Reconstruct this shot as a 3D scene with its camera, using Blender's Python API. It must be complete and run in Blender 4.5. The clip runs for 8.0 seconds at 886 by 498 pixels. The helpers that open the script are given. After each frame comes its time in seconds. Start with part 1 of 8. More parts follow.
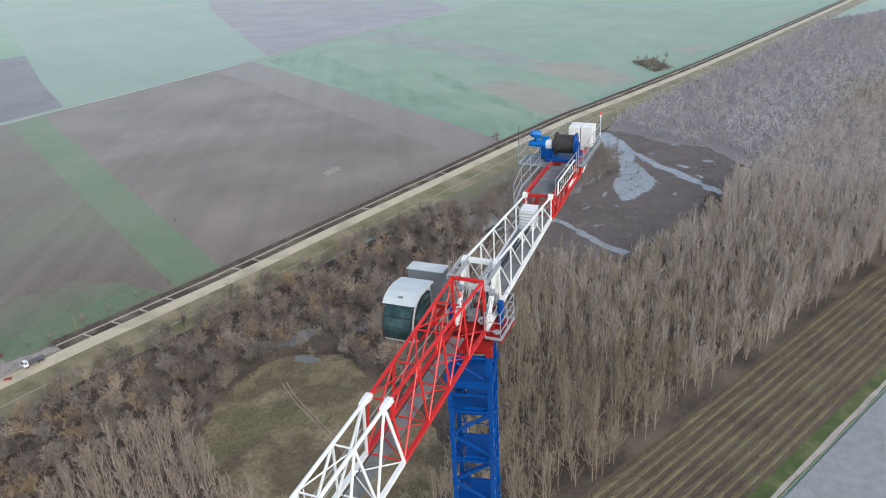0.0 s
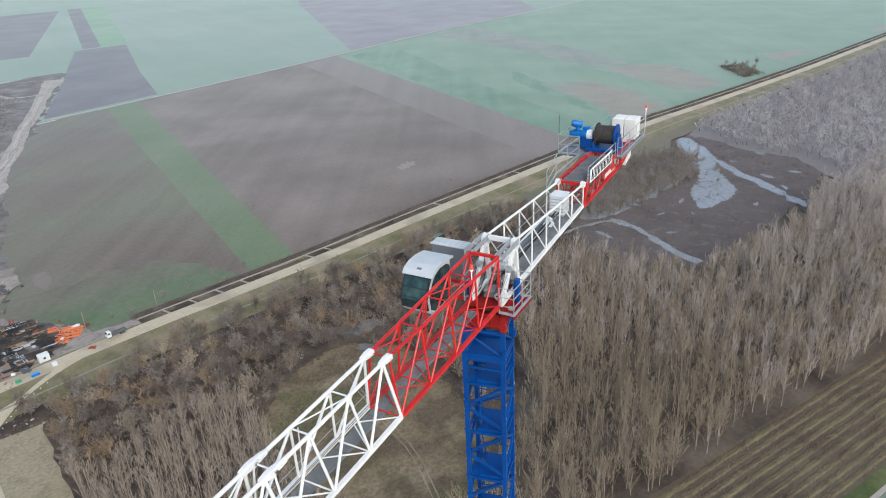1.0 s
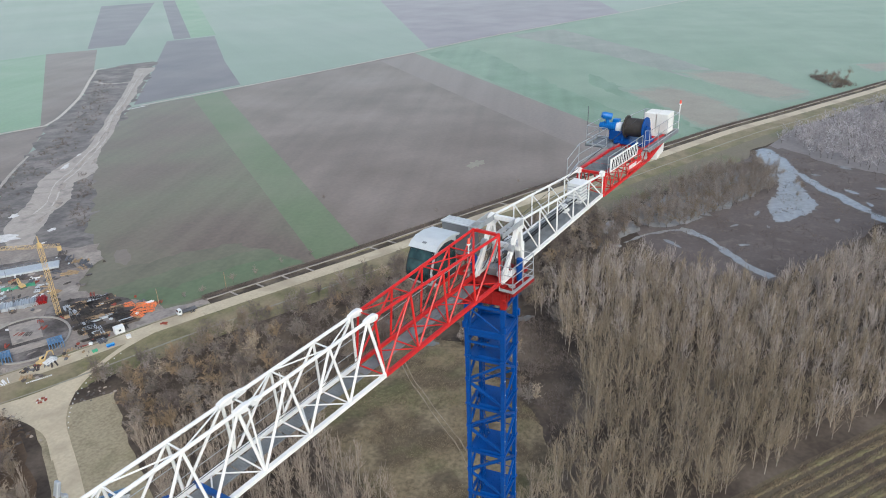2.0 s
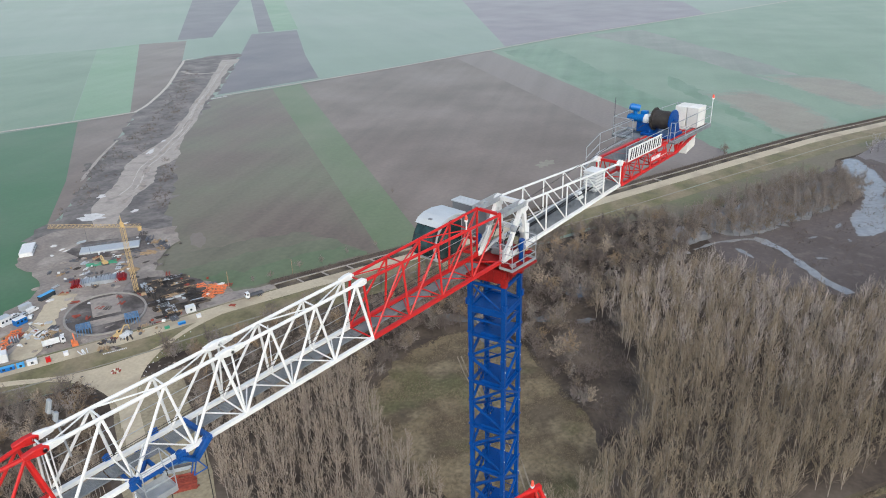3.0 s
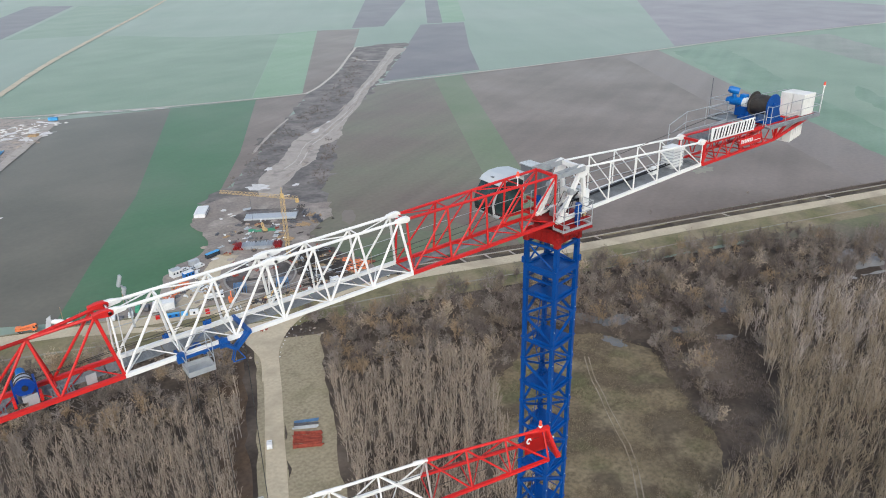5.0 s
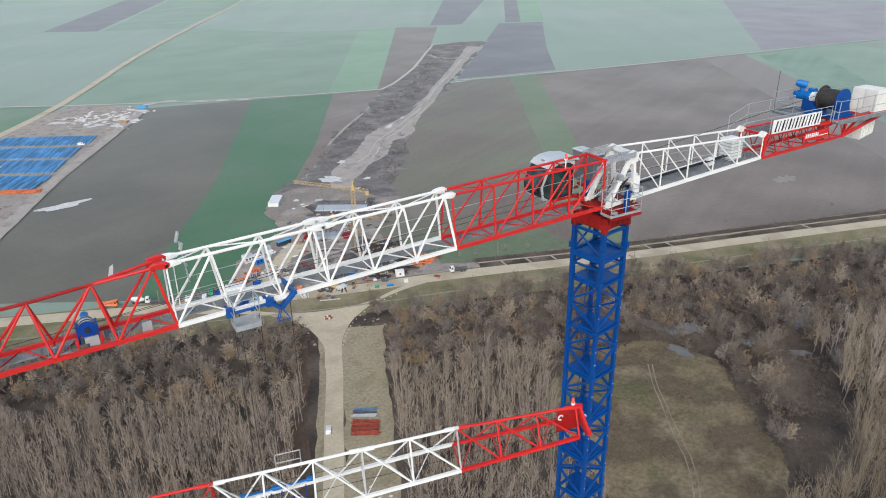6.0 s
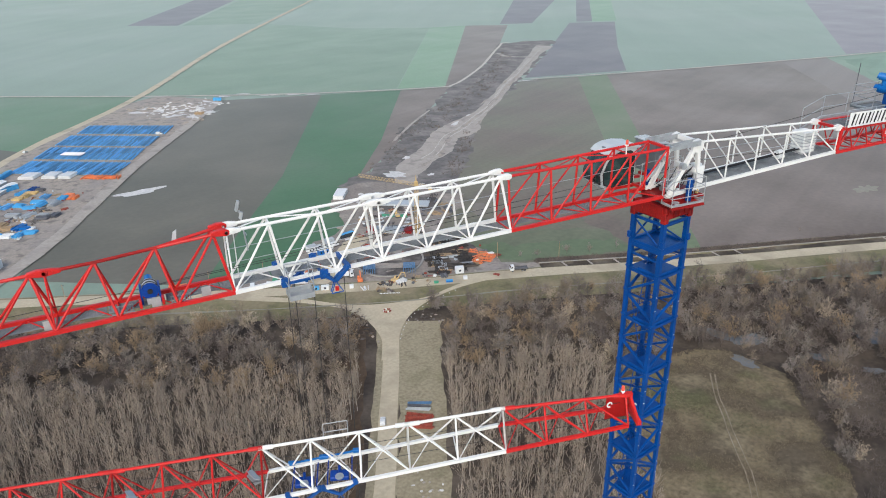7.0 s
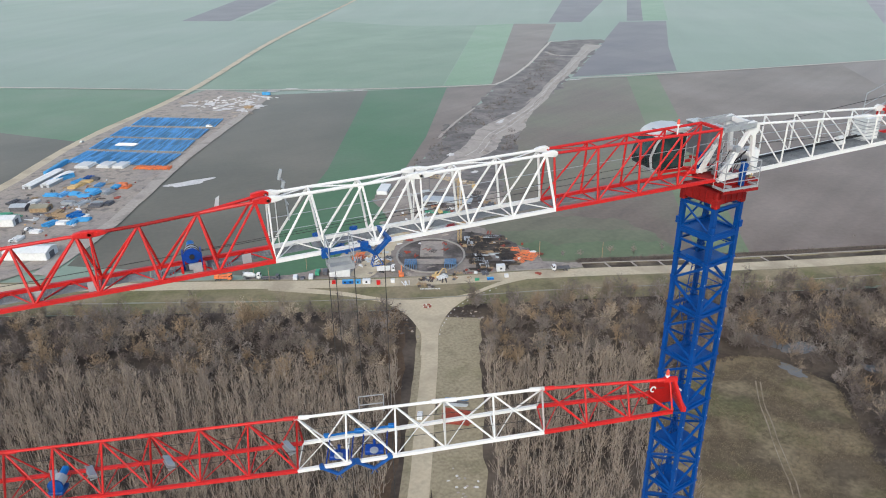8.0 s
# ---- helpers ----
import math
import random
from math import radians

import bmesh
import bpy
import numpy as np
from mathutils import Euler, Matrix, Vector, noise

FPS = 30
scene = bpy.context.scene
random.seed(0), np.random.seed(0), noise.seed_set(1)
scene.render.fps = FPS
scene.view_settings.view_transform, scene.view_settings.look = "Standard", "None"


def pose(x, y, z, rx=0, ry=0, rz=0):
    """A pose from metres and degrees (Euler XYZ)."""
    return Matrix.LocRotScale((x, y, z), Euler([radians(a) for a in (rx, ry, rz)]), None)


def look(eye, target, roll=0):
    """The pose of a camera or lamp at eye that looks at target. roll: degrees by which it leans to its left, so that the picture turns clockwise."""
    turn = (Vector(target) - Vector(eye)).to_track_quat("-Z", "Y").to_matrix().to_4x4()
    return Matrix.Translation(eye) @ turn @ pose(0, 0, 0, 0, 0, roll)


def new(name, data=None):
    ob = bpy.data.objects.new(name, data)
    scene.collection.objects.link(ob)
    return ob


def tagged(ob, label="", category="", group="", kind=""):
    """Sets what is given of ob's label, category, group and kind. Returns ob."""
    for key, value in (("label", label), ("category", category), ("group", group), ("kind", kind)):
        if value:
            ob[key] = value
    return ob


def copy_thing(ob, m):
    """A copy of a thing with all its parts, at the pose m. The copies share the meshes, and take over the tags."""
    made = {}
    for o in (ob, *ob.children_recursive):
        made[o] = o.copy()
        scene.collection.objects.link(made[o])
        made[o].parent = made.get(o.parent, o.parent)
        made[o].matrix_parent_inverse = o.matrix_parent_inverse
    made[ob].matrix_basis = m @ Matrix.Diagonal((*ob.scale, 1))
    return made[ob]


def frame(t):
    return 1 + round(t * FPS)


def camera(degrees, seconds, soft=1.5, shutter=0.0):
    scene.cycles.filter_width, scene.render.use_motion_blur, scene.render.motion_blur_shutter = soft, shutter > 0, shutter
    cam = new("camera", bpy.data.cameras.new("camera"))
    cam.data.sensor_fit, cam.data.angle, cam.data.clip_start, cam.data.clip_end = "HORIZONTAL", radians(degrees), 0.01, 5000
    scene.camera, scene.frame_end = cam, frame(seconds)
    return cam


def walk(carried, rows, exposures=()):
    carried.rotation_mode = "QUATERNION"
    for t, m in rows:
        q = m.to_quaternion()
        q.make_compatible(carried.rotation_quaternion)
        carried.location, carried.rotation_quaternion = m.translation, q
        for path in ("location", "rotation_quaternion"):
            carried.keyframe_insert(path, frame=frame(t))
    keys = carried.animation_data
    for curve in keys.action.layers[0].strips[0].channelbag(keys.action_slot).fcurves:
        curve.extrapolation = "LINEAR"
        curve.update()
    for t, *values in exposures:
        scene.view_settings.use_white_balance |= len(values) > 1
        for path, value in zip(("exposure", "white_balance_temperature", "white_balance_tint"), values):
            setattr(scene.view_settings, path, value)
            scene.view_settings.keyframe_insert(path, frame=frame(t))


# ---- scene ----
cam = camera(64.0, 8.0, soft=1.0)
PATH = [
    (0, (-22.137, -8.468, 152.392), (-20.462, -7.745, 151.572), -3.4),
    (0.5, (-22.445, -9.605, 152.17), (-20.81, -8.793, 151.353), -3.1),
    (1, (-22.519, -10.77, 151.916), (-20.932, -9.865, 151.103), -2.9),
    (1.5, (-22.532, -12.054, 151.673), (-20.991, -11.07, 150.863), -2.5),
    (2.8, (-21.966, -15.829, 151.003), (-20.575, -14.637, 150.199), -1.7),
    (3, (-21.862, -16.336, 150.946), (-20.495, -15.118, 150.141), -1.7),
    (3.5, (-21.506, -17.673, 150.676), (-20.215, -16.375, 149.87), -1.6),
    (4, (-21.23, -18.715, 150.423), (-20.011, -17.349, 149.617), -1.4),
    (4.5, (-20.983, -19.639, 150.186), (-19.839, -18.21, 149.38), -1.3),
    (5.8, (-20.514, -21.565, 149.528), (-19.583, -19.99, 148.72), -1.0),
    (6, (-20.492, -21.717, 149.392), (-19.591, -20.124, 148.585), -0.9),
    (6.5, (-20.433, -22.002, 149.112), (-19.621, -20.362, 148.306), -0.8),
    (7, (-20.388, -22.081, 148.783), (-19.641, -20.411, 147.975), -0.8),
    (7.5, (-20.372, -22.086, 148.369), (-19.678, -20.394, 147.56), -0.8),
    (8, (-20.37, -22.027, 147.898), (-19.732, -20.313, 147.087), -0.7),
]
walk(cam, [(t, look(eye, target, roll)) for t, eye, target, roll in PATH],
     exposures=[(0, 0.13, 6150, 6), (2, 0.09, 6200, 6), (3.5, 0.03, 6260, 7), (8, 0.03, 6320, 7)])

# ---- world and light: thin high overcast, soft sun ----
world = bpy.data.worlds.new("overcast_sky")
scene.world = world
world.use_nodes = True
wn = world.node_tree
sky = wn.nodes.new("ShaderNodeTexSky")
sky.sky_type, sky.sun_disc = "NISHITA", False
sky.sun_elevation, sky.sun_rotation = radians(38), radians(215)
sky.air_density, sky.dust_density, sky.ozone_density = 1.0, 3.0, 1.0
grey = wn.nodes.new("ShaderNodeHueSaturation")
grey.inputs["Saturation"].default_value = 1.0
wn.links.new(sky.outputs[0], grey.inputs["Color"])
back = wn.nodes["Background"]
back.inputs["Strength"].default_value = 0.205
wn.links.new(grey.outputs[0], back.inputs["Color"])
sun = new("sun", bpy.data.lights.new("sun", "SUN"))
sun.data.energy, sun.data.angle, sun.data.color = 1.4, radians(28), (1.0, 0.975, 0.95)
sun.matrix_world = look((0, 0, 400), (120 * 1.0, 180 * 1.0, 400 - 170))

# ---- materials ----
def mat(name, colour, rough=0.6, metal=0.0, vary=0.12, scale=3.0, fine=40.0, bump=0.0, spec=0.4, second=None, spread=0.5,
        random_each=0.0, sharp=0.25, third=None):
    """A surface with two scales of colour change and fine relief. second: a colour mixed in by broad stains."""
    m = bpy.data.materials.new(name)
    m.use_nodes = True
    nt = m.node_tree
    b = nt.nodes["Principled BSDF"]
    b.inputs["Roughness"].default_value, b.inputs["Metallic"].default_value = rough, metal
    b.inputs["Specular IOR Level"].default_value = spec
    geo = nt.nodes.new("ShaderNodeNewGeometry")
    def noise_tex(s, detail=4.0):
        n = nt.nodes.new("ShaderNodeTexNoise")
        n.inputs["Scale"].default_value, n.inputs["Detail"].default_value = s, detail
        nt.links.new(geo.outputs["Position"], n.inputs["Vector"])
        return n
    def mix(kind, fac, a, c):
        x = nt.nodes.new("ShaderNodeMix")
        x.data_type, x.blend_type = "RGBA", kind
        for sock, v in ((x.inputs[0], fac), (x.inputs[6], a), (x.inputs[7], c)):
            if hasattr(v, "is_linked") or hasattr(v, "links"):
                nt.links.new(v, sock)
            else:
                sock.default_value = v
        return x.outputs[2]
    def ramp(sock, lo, hi, a, c):
        r = nt.nodes.new("ShaderNodeMapRange")
        r.inputs[1].default_value, r.inputs[2].default_value = lo, hi
        r.inputs[3].default_value, r.inputs[4].default_value = a, c
        nt.links.new(sock, r.inputs[0])
        return r.outputs[0]
    broad, grain = noise_tex(scale), noise_tex(fine, 3.0)
    col = (*colour, 1.0)
    if second:
        col = mix("MIX", ramp(broad.outputs[0], spread - sharp / 2, spread + sharp / 2, 0.0, 1.0), col, (*second, 1.0))
    if third:
        col = mix("MIX", ramp(noise_tex(third[1], 5.0).outputs[0], third[2] - 0.06, third[2] + 0.06, 0.0, third[3]), col if hasattr(col, "links") else col, (*third[0], 1.0))
    hs = nt.nodes.new("ShaderNodeHueSaturation")
    if hasattr(col, "links"):
        nt.links.new(col, hs.inputs["Color"])
    else:
        hs.inputs["Color"].default_value = col
    add = nt.nodes.new("ShaderNodeMath")
    add.operation = "ADD"
    nt.links.new(ramp(broad.outputs[0], 0.3, 0.7, 1.0 - vary, 1.0 + vary), add.inputs[0])
    nt.links.new(ramp(grain.outputs[0], 0.3, 0.7, -vary * 0.7, vary * 0.7), add.inputs[1])
    value = add.outputs[0]
    if random_each:
        info = nt.nodes.new("ShaderNodeObjectInfo")
        isl = info.outputs["Random"] if name == "blue_pipe_paint" else geo.outputs["Random Per Island"]
        add2 = nt.nodes.new("ShaderNodeMath")
        add2.operation = "ADD"
        nt.links.new(value, add2.inputs[0])
        nt.links.new(ramp(isl, 0.0, 1.0, -random_each, random_each), add2.inputs[1])
        value = add2.outputs[0]
    nt.links.new(value, hs.inputs["Value"])
    nt.links.new(hs.outputs[0], b.inputs["Base Color"])
    nt.links.new(ramp(grain.outputs[0], 0.3, 0.7, max(rough - 0.1, 0.02), min(rough + 0.1, 1.0)), b.inputs["Roughness"])
    if bump:
        bp = nt.nodes.new("ShaderNodeBump")
        bp.inputs["Strength"].default_value, bp.inputs["Distance"].default_value = 0.6, bump
        nt.links.new(grain.outputs[0], bp.inputs["Height"])
        nt.links.new(bp.outputs[0], b.inputs["Normal"])
    return m

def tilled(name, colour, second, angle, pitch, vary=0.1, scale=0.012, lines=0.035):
    """Farm soil or young crop: broad patches, fine mottling, faint tractor lines along an angle, and a haze-like sheen.
    """
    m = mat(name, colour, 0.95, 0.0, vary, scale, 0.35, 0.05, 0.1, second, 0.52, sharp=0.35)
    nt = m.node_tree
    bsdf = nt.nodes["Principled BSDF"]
    # pale blue sheen at low angles stands in for distance haze
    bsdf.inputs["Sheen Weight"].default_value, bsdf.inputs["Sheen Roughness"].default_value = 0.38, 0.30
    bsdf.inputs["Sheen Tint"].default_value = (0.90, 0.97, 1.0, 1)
    hs = next(n for n in nt.nodes if n.type == "HUE_SAT")
    geo = next(n for n in nt.nodes if n.type == "NEW_GEOMETRY")
    rot = nt.nodes.new("ShaderNodeVectorRotate")
    rot.rotation_type = "Z_AXIS"
    rot.inputs["Angle"].default_value = radians(angle)
    nt.links.new(geo.outputs["Position"], rot.inputs["Vector"])
    mapping = nt.nodes.new("ShaderNodeMapping")
    mapping.inputs["Scale"].default_value = (1.0 / pitch, 0.002, 1.0)
    nt.links.new(rot.outputs[0], mapping.inputs["Vector"])
    n = nt.nodes.new("ShaderNodeTexNoise")
    n.inputs["Scale"].default_value, n.inputs["Detail"].default_value = 1.0, 3.0
    nt.links.new(mapping.outputs[0], n.inputs["Vector"])
    r = nt.nodes.new("ShaderNodeMapRange")
    r.inputs[1].default_value, r.inputs[2].default_value = 0.3, 0.7
    r.inputs[3].default_value, r.inputs[4].default_value = -lines, lines
    nt.links.new(n.outputs[0], r.inputs[0])
    old = hs.inputs["Value"].links[0].from_socket
    add = nt.nodes.new("ShaderNodeMath")
    add.operation = "ADD"
    nt.links.new(old, add.inputs[0])
    nt.links.new(r.outputs[0], add.inputs[1])
    nt.links.new(add.outputs[0], hs.inputs["Value"])
    return m

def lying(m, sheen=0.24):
    """Open ground gets the same low-angle sheen as the fields, standing in for haze."""
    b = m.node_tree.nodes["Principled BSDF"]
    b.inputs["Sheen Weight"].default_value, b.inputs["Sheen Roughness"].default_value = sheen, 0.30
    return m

RED = mat("red_paint", (0.50, 0.014, 0.012), 0.42, 0.0, 0.10, 0.9, 14.0, 0.001)
DARK_RED = mat("dark_red_paint", (0.24, 0.010, 0.009), 0.45, 0.0, 0.25, 1.2, 14.0, 0.001, spec=0.2)
WHITE = mat("white_paint", (0.70, 0.70, 0.675), 0.42, 0.0, 0.05, 0.9, 14.0, 0.001)
BLUE = mat("blue_paint", (0.002, 0.050, 0.225), 0.40, 0.0, 0.15, 0.9, 14.0, 0.001, spec=0.22)
PLATE_BLUE = mat("blue_plate_paint", (0.003, 0.056, 0.245), 0.36, 0.0, 0.15, 0.9, 14.0, 0.001, spec=0.25)
BRIGHT_BLUE = mat("bright_blue_paint", (0.004, 0.13, 0.42), 0.40, 0.0, 0.1, 2.0, 20.0, 0.001)
GALV = mat("galvanised_steel", (0.42, 0.44, 0.45), 0.5, 0.55, 0.12, 3.0, 30.0, 0.001)
GRATE = mat("grating_steel", (0.185, 0.20, 0.21), 0.65, 0.15, 0.2, 2.0, 30.0, 0.002)
ROPE = mat("wire_rope", (0.05, 0.047, 0.045), 0.6, 0.5, 0.15, 5.0, 50.0)
DRUM_ROPE = mat("wound_rope", (0.045, 0.040, 0.036), 0.7, 0.2, 0.2, 5.0, 60.0, 0.004)
CAB_GREY = mat("cab_grey_paint", (0.47, 0.50, 0.51), 0.4, 0.0, 0.06, 1.5, 16.0, 0.001)
CAB_DARK = mat("cab_dark_grey", (0.16, 0.17, 0.18), 0.5, 0.0, 0.1, 1.5, 16.0, 0.001)
BLACK = mat("black_rubber", (0.015, 0.015, 0.016), 0.6, 0.0, 0.2, 4.0, 30.0)
CONCRETE = mat("white_concrete", (0.66, 0.66, 0.63), 0.8, 0.0, 0.08, 1.5, 25.0, 0.003)
ORANGE = mat("orange_paint", (0.68, 0.19, 0.065), 0.5, 0.0, 0.12, 0.8, 8.0)
# dulled in the base colour for haze on the distant yellow crane
YELLOW = mat("yellow_paint", (0.54, 0.385, 0.17), 0.5, 0.0, 0.12, 0.8, 8.0)
TIMBER = mat("timber", (0.34, 0.24, 0.14), 0.8, 0.0, 0.2, 0.8, 8.0)
RUST = mat("rusty_steel", (0.27, 0.06, 0.04), 0.8, 0.1, 0.25, 0.8, 8.0)
STEEL = mat("dark_steel", (0.13, 0.13, 0.14), 0.6, 0.3, 0.2, 0.8, 8.0)
SHEET = mat("white_sheet", (0.66, 0.67, 0.66), 0.6, 0.0, 0.08, 0.8, 8.0)
GREYSHEET = mat("grey_sheet", (0.42, 0.45, 0.47), 0.5, 0.1, 0.1, 0.8, 8.0)
PIPE = mat("blue_pipe_paint", (0.11, 0.32, 0.57), 0.40, 0.0, 0.12, 0.05, 1.0, random_each=0.45)
SKY_BLUE = mat("sky_blue_paint", (0.07, 0.33, 0.62), 0.5, 0.0, 0.1, 0.6, 6.0)
GREENPAINT = mat("green_paint", (0.06, 0.30, 0.17), 0.6, 0.0, 0.1, 0.6, 6.0)
WINDOW = mat("vehicle_glass", (0.03, 0.04, 0.05), 0.12, 0.0, 0.05, 1.0, 6.0, spec=0.6)

# these two far greens have a lightened base, adding painted haze
GROUND = tilled("hazed_field_green", (0.208, 0.278, 0.214), (0.235, 0.286, 0.236), 30, 40, 0.07, 0.0035, 0.05)
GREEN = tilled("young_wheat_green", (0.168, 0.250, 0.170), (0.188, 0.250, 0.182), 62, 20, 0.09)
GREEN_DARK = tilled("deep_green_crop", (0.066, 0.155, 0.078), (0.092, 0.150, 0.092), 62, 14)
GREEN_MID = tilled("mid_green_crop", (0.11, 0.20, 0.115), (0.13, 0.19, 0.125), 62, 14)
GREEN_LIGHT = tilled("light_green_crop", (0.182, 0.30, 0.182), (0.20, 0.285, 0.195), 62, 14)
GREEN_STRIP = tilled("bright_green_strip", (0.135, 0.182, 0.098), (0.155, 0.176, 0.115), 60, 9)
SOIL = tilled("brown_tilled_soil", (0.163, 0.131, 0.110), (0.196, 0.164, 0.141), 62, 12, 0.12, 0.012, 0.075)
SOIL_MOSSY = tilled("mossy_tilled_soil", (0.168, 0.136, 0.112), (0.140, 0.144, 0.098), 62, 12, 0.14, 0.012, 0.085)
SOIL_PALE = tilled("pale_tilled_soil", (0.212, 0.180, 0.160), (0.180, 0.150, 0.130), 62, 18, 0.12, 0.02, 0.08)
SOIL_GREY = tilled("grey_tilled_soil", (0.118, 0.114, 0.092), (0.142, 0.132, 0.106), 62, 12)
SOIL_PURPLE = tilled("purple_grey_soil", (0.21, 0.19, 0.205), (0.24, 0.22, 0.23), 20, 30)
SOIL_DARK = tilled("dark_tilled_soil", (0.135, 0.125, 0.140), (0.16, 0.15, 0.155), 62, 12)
TAN = tilled("tan_stubble", (0.285, 0.235, 0.190), (0.190, 0.215, 0.160), 10, 12, 0.15, 0.028)
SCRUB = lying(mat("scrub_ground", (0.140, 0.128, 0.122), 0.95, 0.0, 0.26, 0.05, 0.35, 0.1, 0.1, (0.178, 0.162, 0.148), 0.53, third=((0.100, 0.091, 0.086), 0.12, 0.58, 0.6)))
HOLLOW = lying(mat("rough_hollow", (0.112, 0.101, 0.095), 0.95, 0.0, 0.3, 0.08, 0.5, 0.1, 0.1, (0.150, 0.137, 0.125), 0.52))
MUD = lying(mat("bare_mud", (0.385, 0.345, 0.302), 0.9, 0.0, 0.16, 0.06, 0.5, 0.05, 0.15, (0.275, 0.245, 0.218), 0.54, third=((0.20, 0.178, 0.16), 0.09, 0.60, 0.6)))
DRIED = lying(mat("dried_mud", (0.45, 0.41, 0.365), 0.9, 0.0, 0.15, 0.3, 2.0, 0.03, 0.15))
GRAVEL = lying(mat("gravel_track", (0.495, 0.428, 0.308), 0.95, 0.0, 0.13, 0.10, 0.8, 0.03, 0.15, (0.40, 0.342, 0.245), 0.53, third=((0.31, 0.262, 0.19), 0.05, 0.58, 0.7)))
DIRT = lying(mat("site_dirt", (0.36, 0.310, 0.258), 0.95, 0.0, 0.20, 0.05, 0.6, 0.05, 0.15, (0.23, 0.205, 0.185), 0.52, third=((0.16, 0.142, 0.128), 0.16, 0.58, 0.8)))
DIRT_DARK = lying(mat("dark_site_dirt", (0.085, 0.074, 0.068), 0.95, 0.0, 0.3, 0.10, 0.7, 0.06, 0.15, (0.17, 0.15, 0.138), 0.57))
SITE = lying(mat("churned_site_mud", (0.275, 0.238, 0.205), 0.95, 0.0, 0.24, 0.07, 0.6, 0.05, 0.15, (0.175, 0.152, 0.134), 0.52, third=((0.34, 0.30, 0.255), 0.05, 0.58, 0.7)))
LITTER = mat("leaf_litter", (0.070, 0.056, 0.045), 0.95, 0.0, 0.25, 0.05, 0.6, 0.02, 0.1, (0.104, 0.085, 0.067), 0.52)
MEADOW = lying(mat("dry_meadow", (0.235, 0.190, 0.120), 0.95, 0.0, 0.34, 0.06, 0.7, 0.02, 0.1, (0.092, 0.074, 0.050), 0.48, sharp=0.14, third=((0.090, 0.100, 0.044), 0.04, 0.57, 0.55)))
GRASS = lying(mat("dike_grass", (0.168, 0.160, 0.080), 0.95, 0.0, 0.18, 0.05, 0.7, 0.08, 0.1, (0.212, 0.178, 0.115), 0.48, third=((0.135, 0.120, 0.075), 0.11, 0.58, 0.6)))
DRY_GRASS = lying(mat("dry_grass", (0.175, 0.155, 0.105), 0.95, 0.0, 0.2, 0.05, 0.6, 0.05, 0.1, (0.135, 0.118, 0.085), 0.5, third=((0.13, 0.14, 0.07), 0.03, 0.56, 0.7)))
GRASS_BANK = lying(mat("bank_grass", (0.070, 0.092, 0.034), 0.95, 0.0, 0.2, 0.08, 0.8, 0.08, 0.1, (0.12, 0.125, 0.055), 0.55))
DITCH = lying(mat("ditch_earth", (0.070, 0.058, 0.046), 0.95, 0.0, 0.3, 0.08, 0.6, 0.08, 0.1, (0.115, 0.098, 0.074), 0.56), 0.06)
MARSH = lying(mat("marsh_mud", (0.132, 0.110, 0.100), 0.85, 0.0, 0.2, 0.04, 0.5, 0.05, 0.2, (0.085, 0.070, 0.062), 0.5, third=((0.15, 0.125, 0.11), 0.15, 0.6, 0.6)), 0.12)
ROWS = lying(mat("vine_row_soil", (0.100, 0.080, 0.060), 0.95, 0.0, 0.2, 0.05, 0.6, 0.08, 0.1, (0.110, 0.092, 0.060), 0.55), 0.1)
RUBBLE = lying(mat("pale_rubble", (0.55, 0.54, 0.52), 0.9, 0.0, 0.15, 0.3, 2.0, 0.05, 0.2))
# base colour brightened to imitate sky glimmer among the trunks
PUDDLE = mat("puddle_water", (0.17, 0.175, 0.18), 0.08, 0.0, 0.08, 0.05, 0.4, 0.0, 0.5)
# turbid water; its mottled pale tone also stands in for cloud reflections
WATER = mat("still_water", (0.275, 0.275, 0.266), 0.16, 0.0, 0.16, 0.03, 0.3, 0.0, 0.6, second=(0.21, 0.205, 0.19), spread=0.55)
BARK_TAN = mat("tan_twigs", (0.350, 0.282, 0.204), 0.9, 0.0, 0.18, 0.13, 0.5, random_each=0.16, second=(0.288, 0.240, 0.184), spread=0.5)
BARK_BROWN = mat("brown_twigs", (0.230, 0.180, 0.129), 0.9, 0.0, 0.22, 0.13, 0.5, random_each=0.15, second=(0.225, 0.195, 0.172), spread=0.5, sharp=0.2)
BARK_TALL = mat("pale_brown_twigs", (0.375, 0.308, 0.240), 0.9, 0.0, 0.18, 0.12, 0.5, random_each=0.2, second=(0.265, 0.222, 0.180), spread=0.5, sharp=0.2)
BARK_PALE = mat("pale_bark", (0.36, 0.32, 0.27), 0.9, 0.0, 0.15, 0.05, 0.5, random_each=0.25)
BARK_DARK = mat("dark_bark", (0.085, 0.07, 0.058), 0.95, 0.0, 0.2, 0.06, 0.5)
BARK_TAN_DARK = mat("dark_tan_twigs", (0.290, 0.234, 0.160), 0.9, 0.0, 0.2, 0.13, 0.5, random_each=0.16, second=(0.225, 0.188, 0.142), spread=0.5)
BARK_OCHRE = mat("ochre_twigs", (0.290, 0.212, 0.132), 0.9, 0.0, 0.18, 0.12, 0.5, random_each=0.15)
BARK_SILVER = mat("silver_twigs", (0.225, 0.195, 0.168), 0.9, 0.0, 0.15, 0.12, 0.5, random_each=0.15)
BARK_DUSK = mat("dusky_twigs", (0.150, 0.122, 0.104), 0.9, 0.0, 0.18, 0.12, 0.5, random_each=0.15)
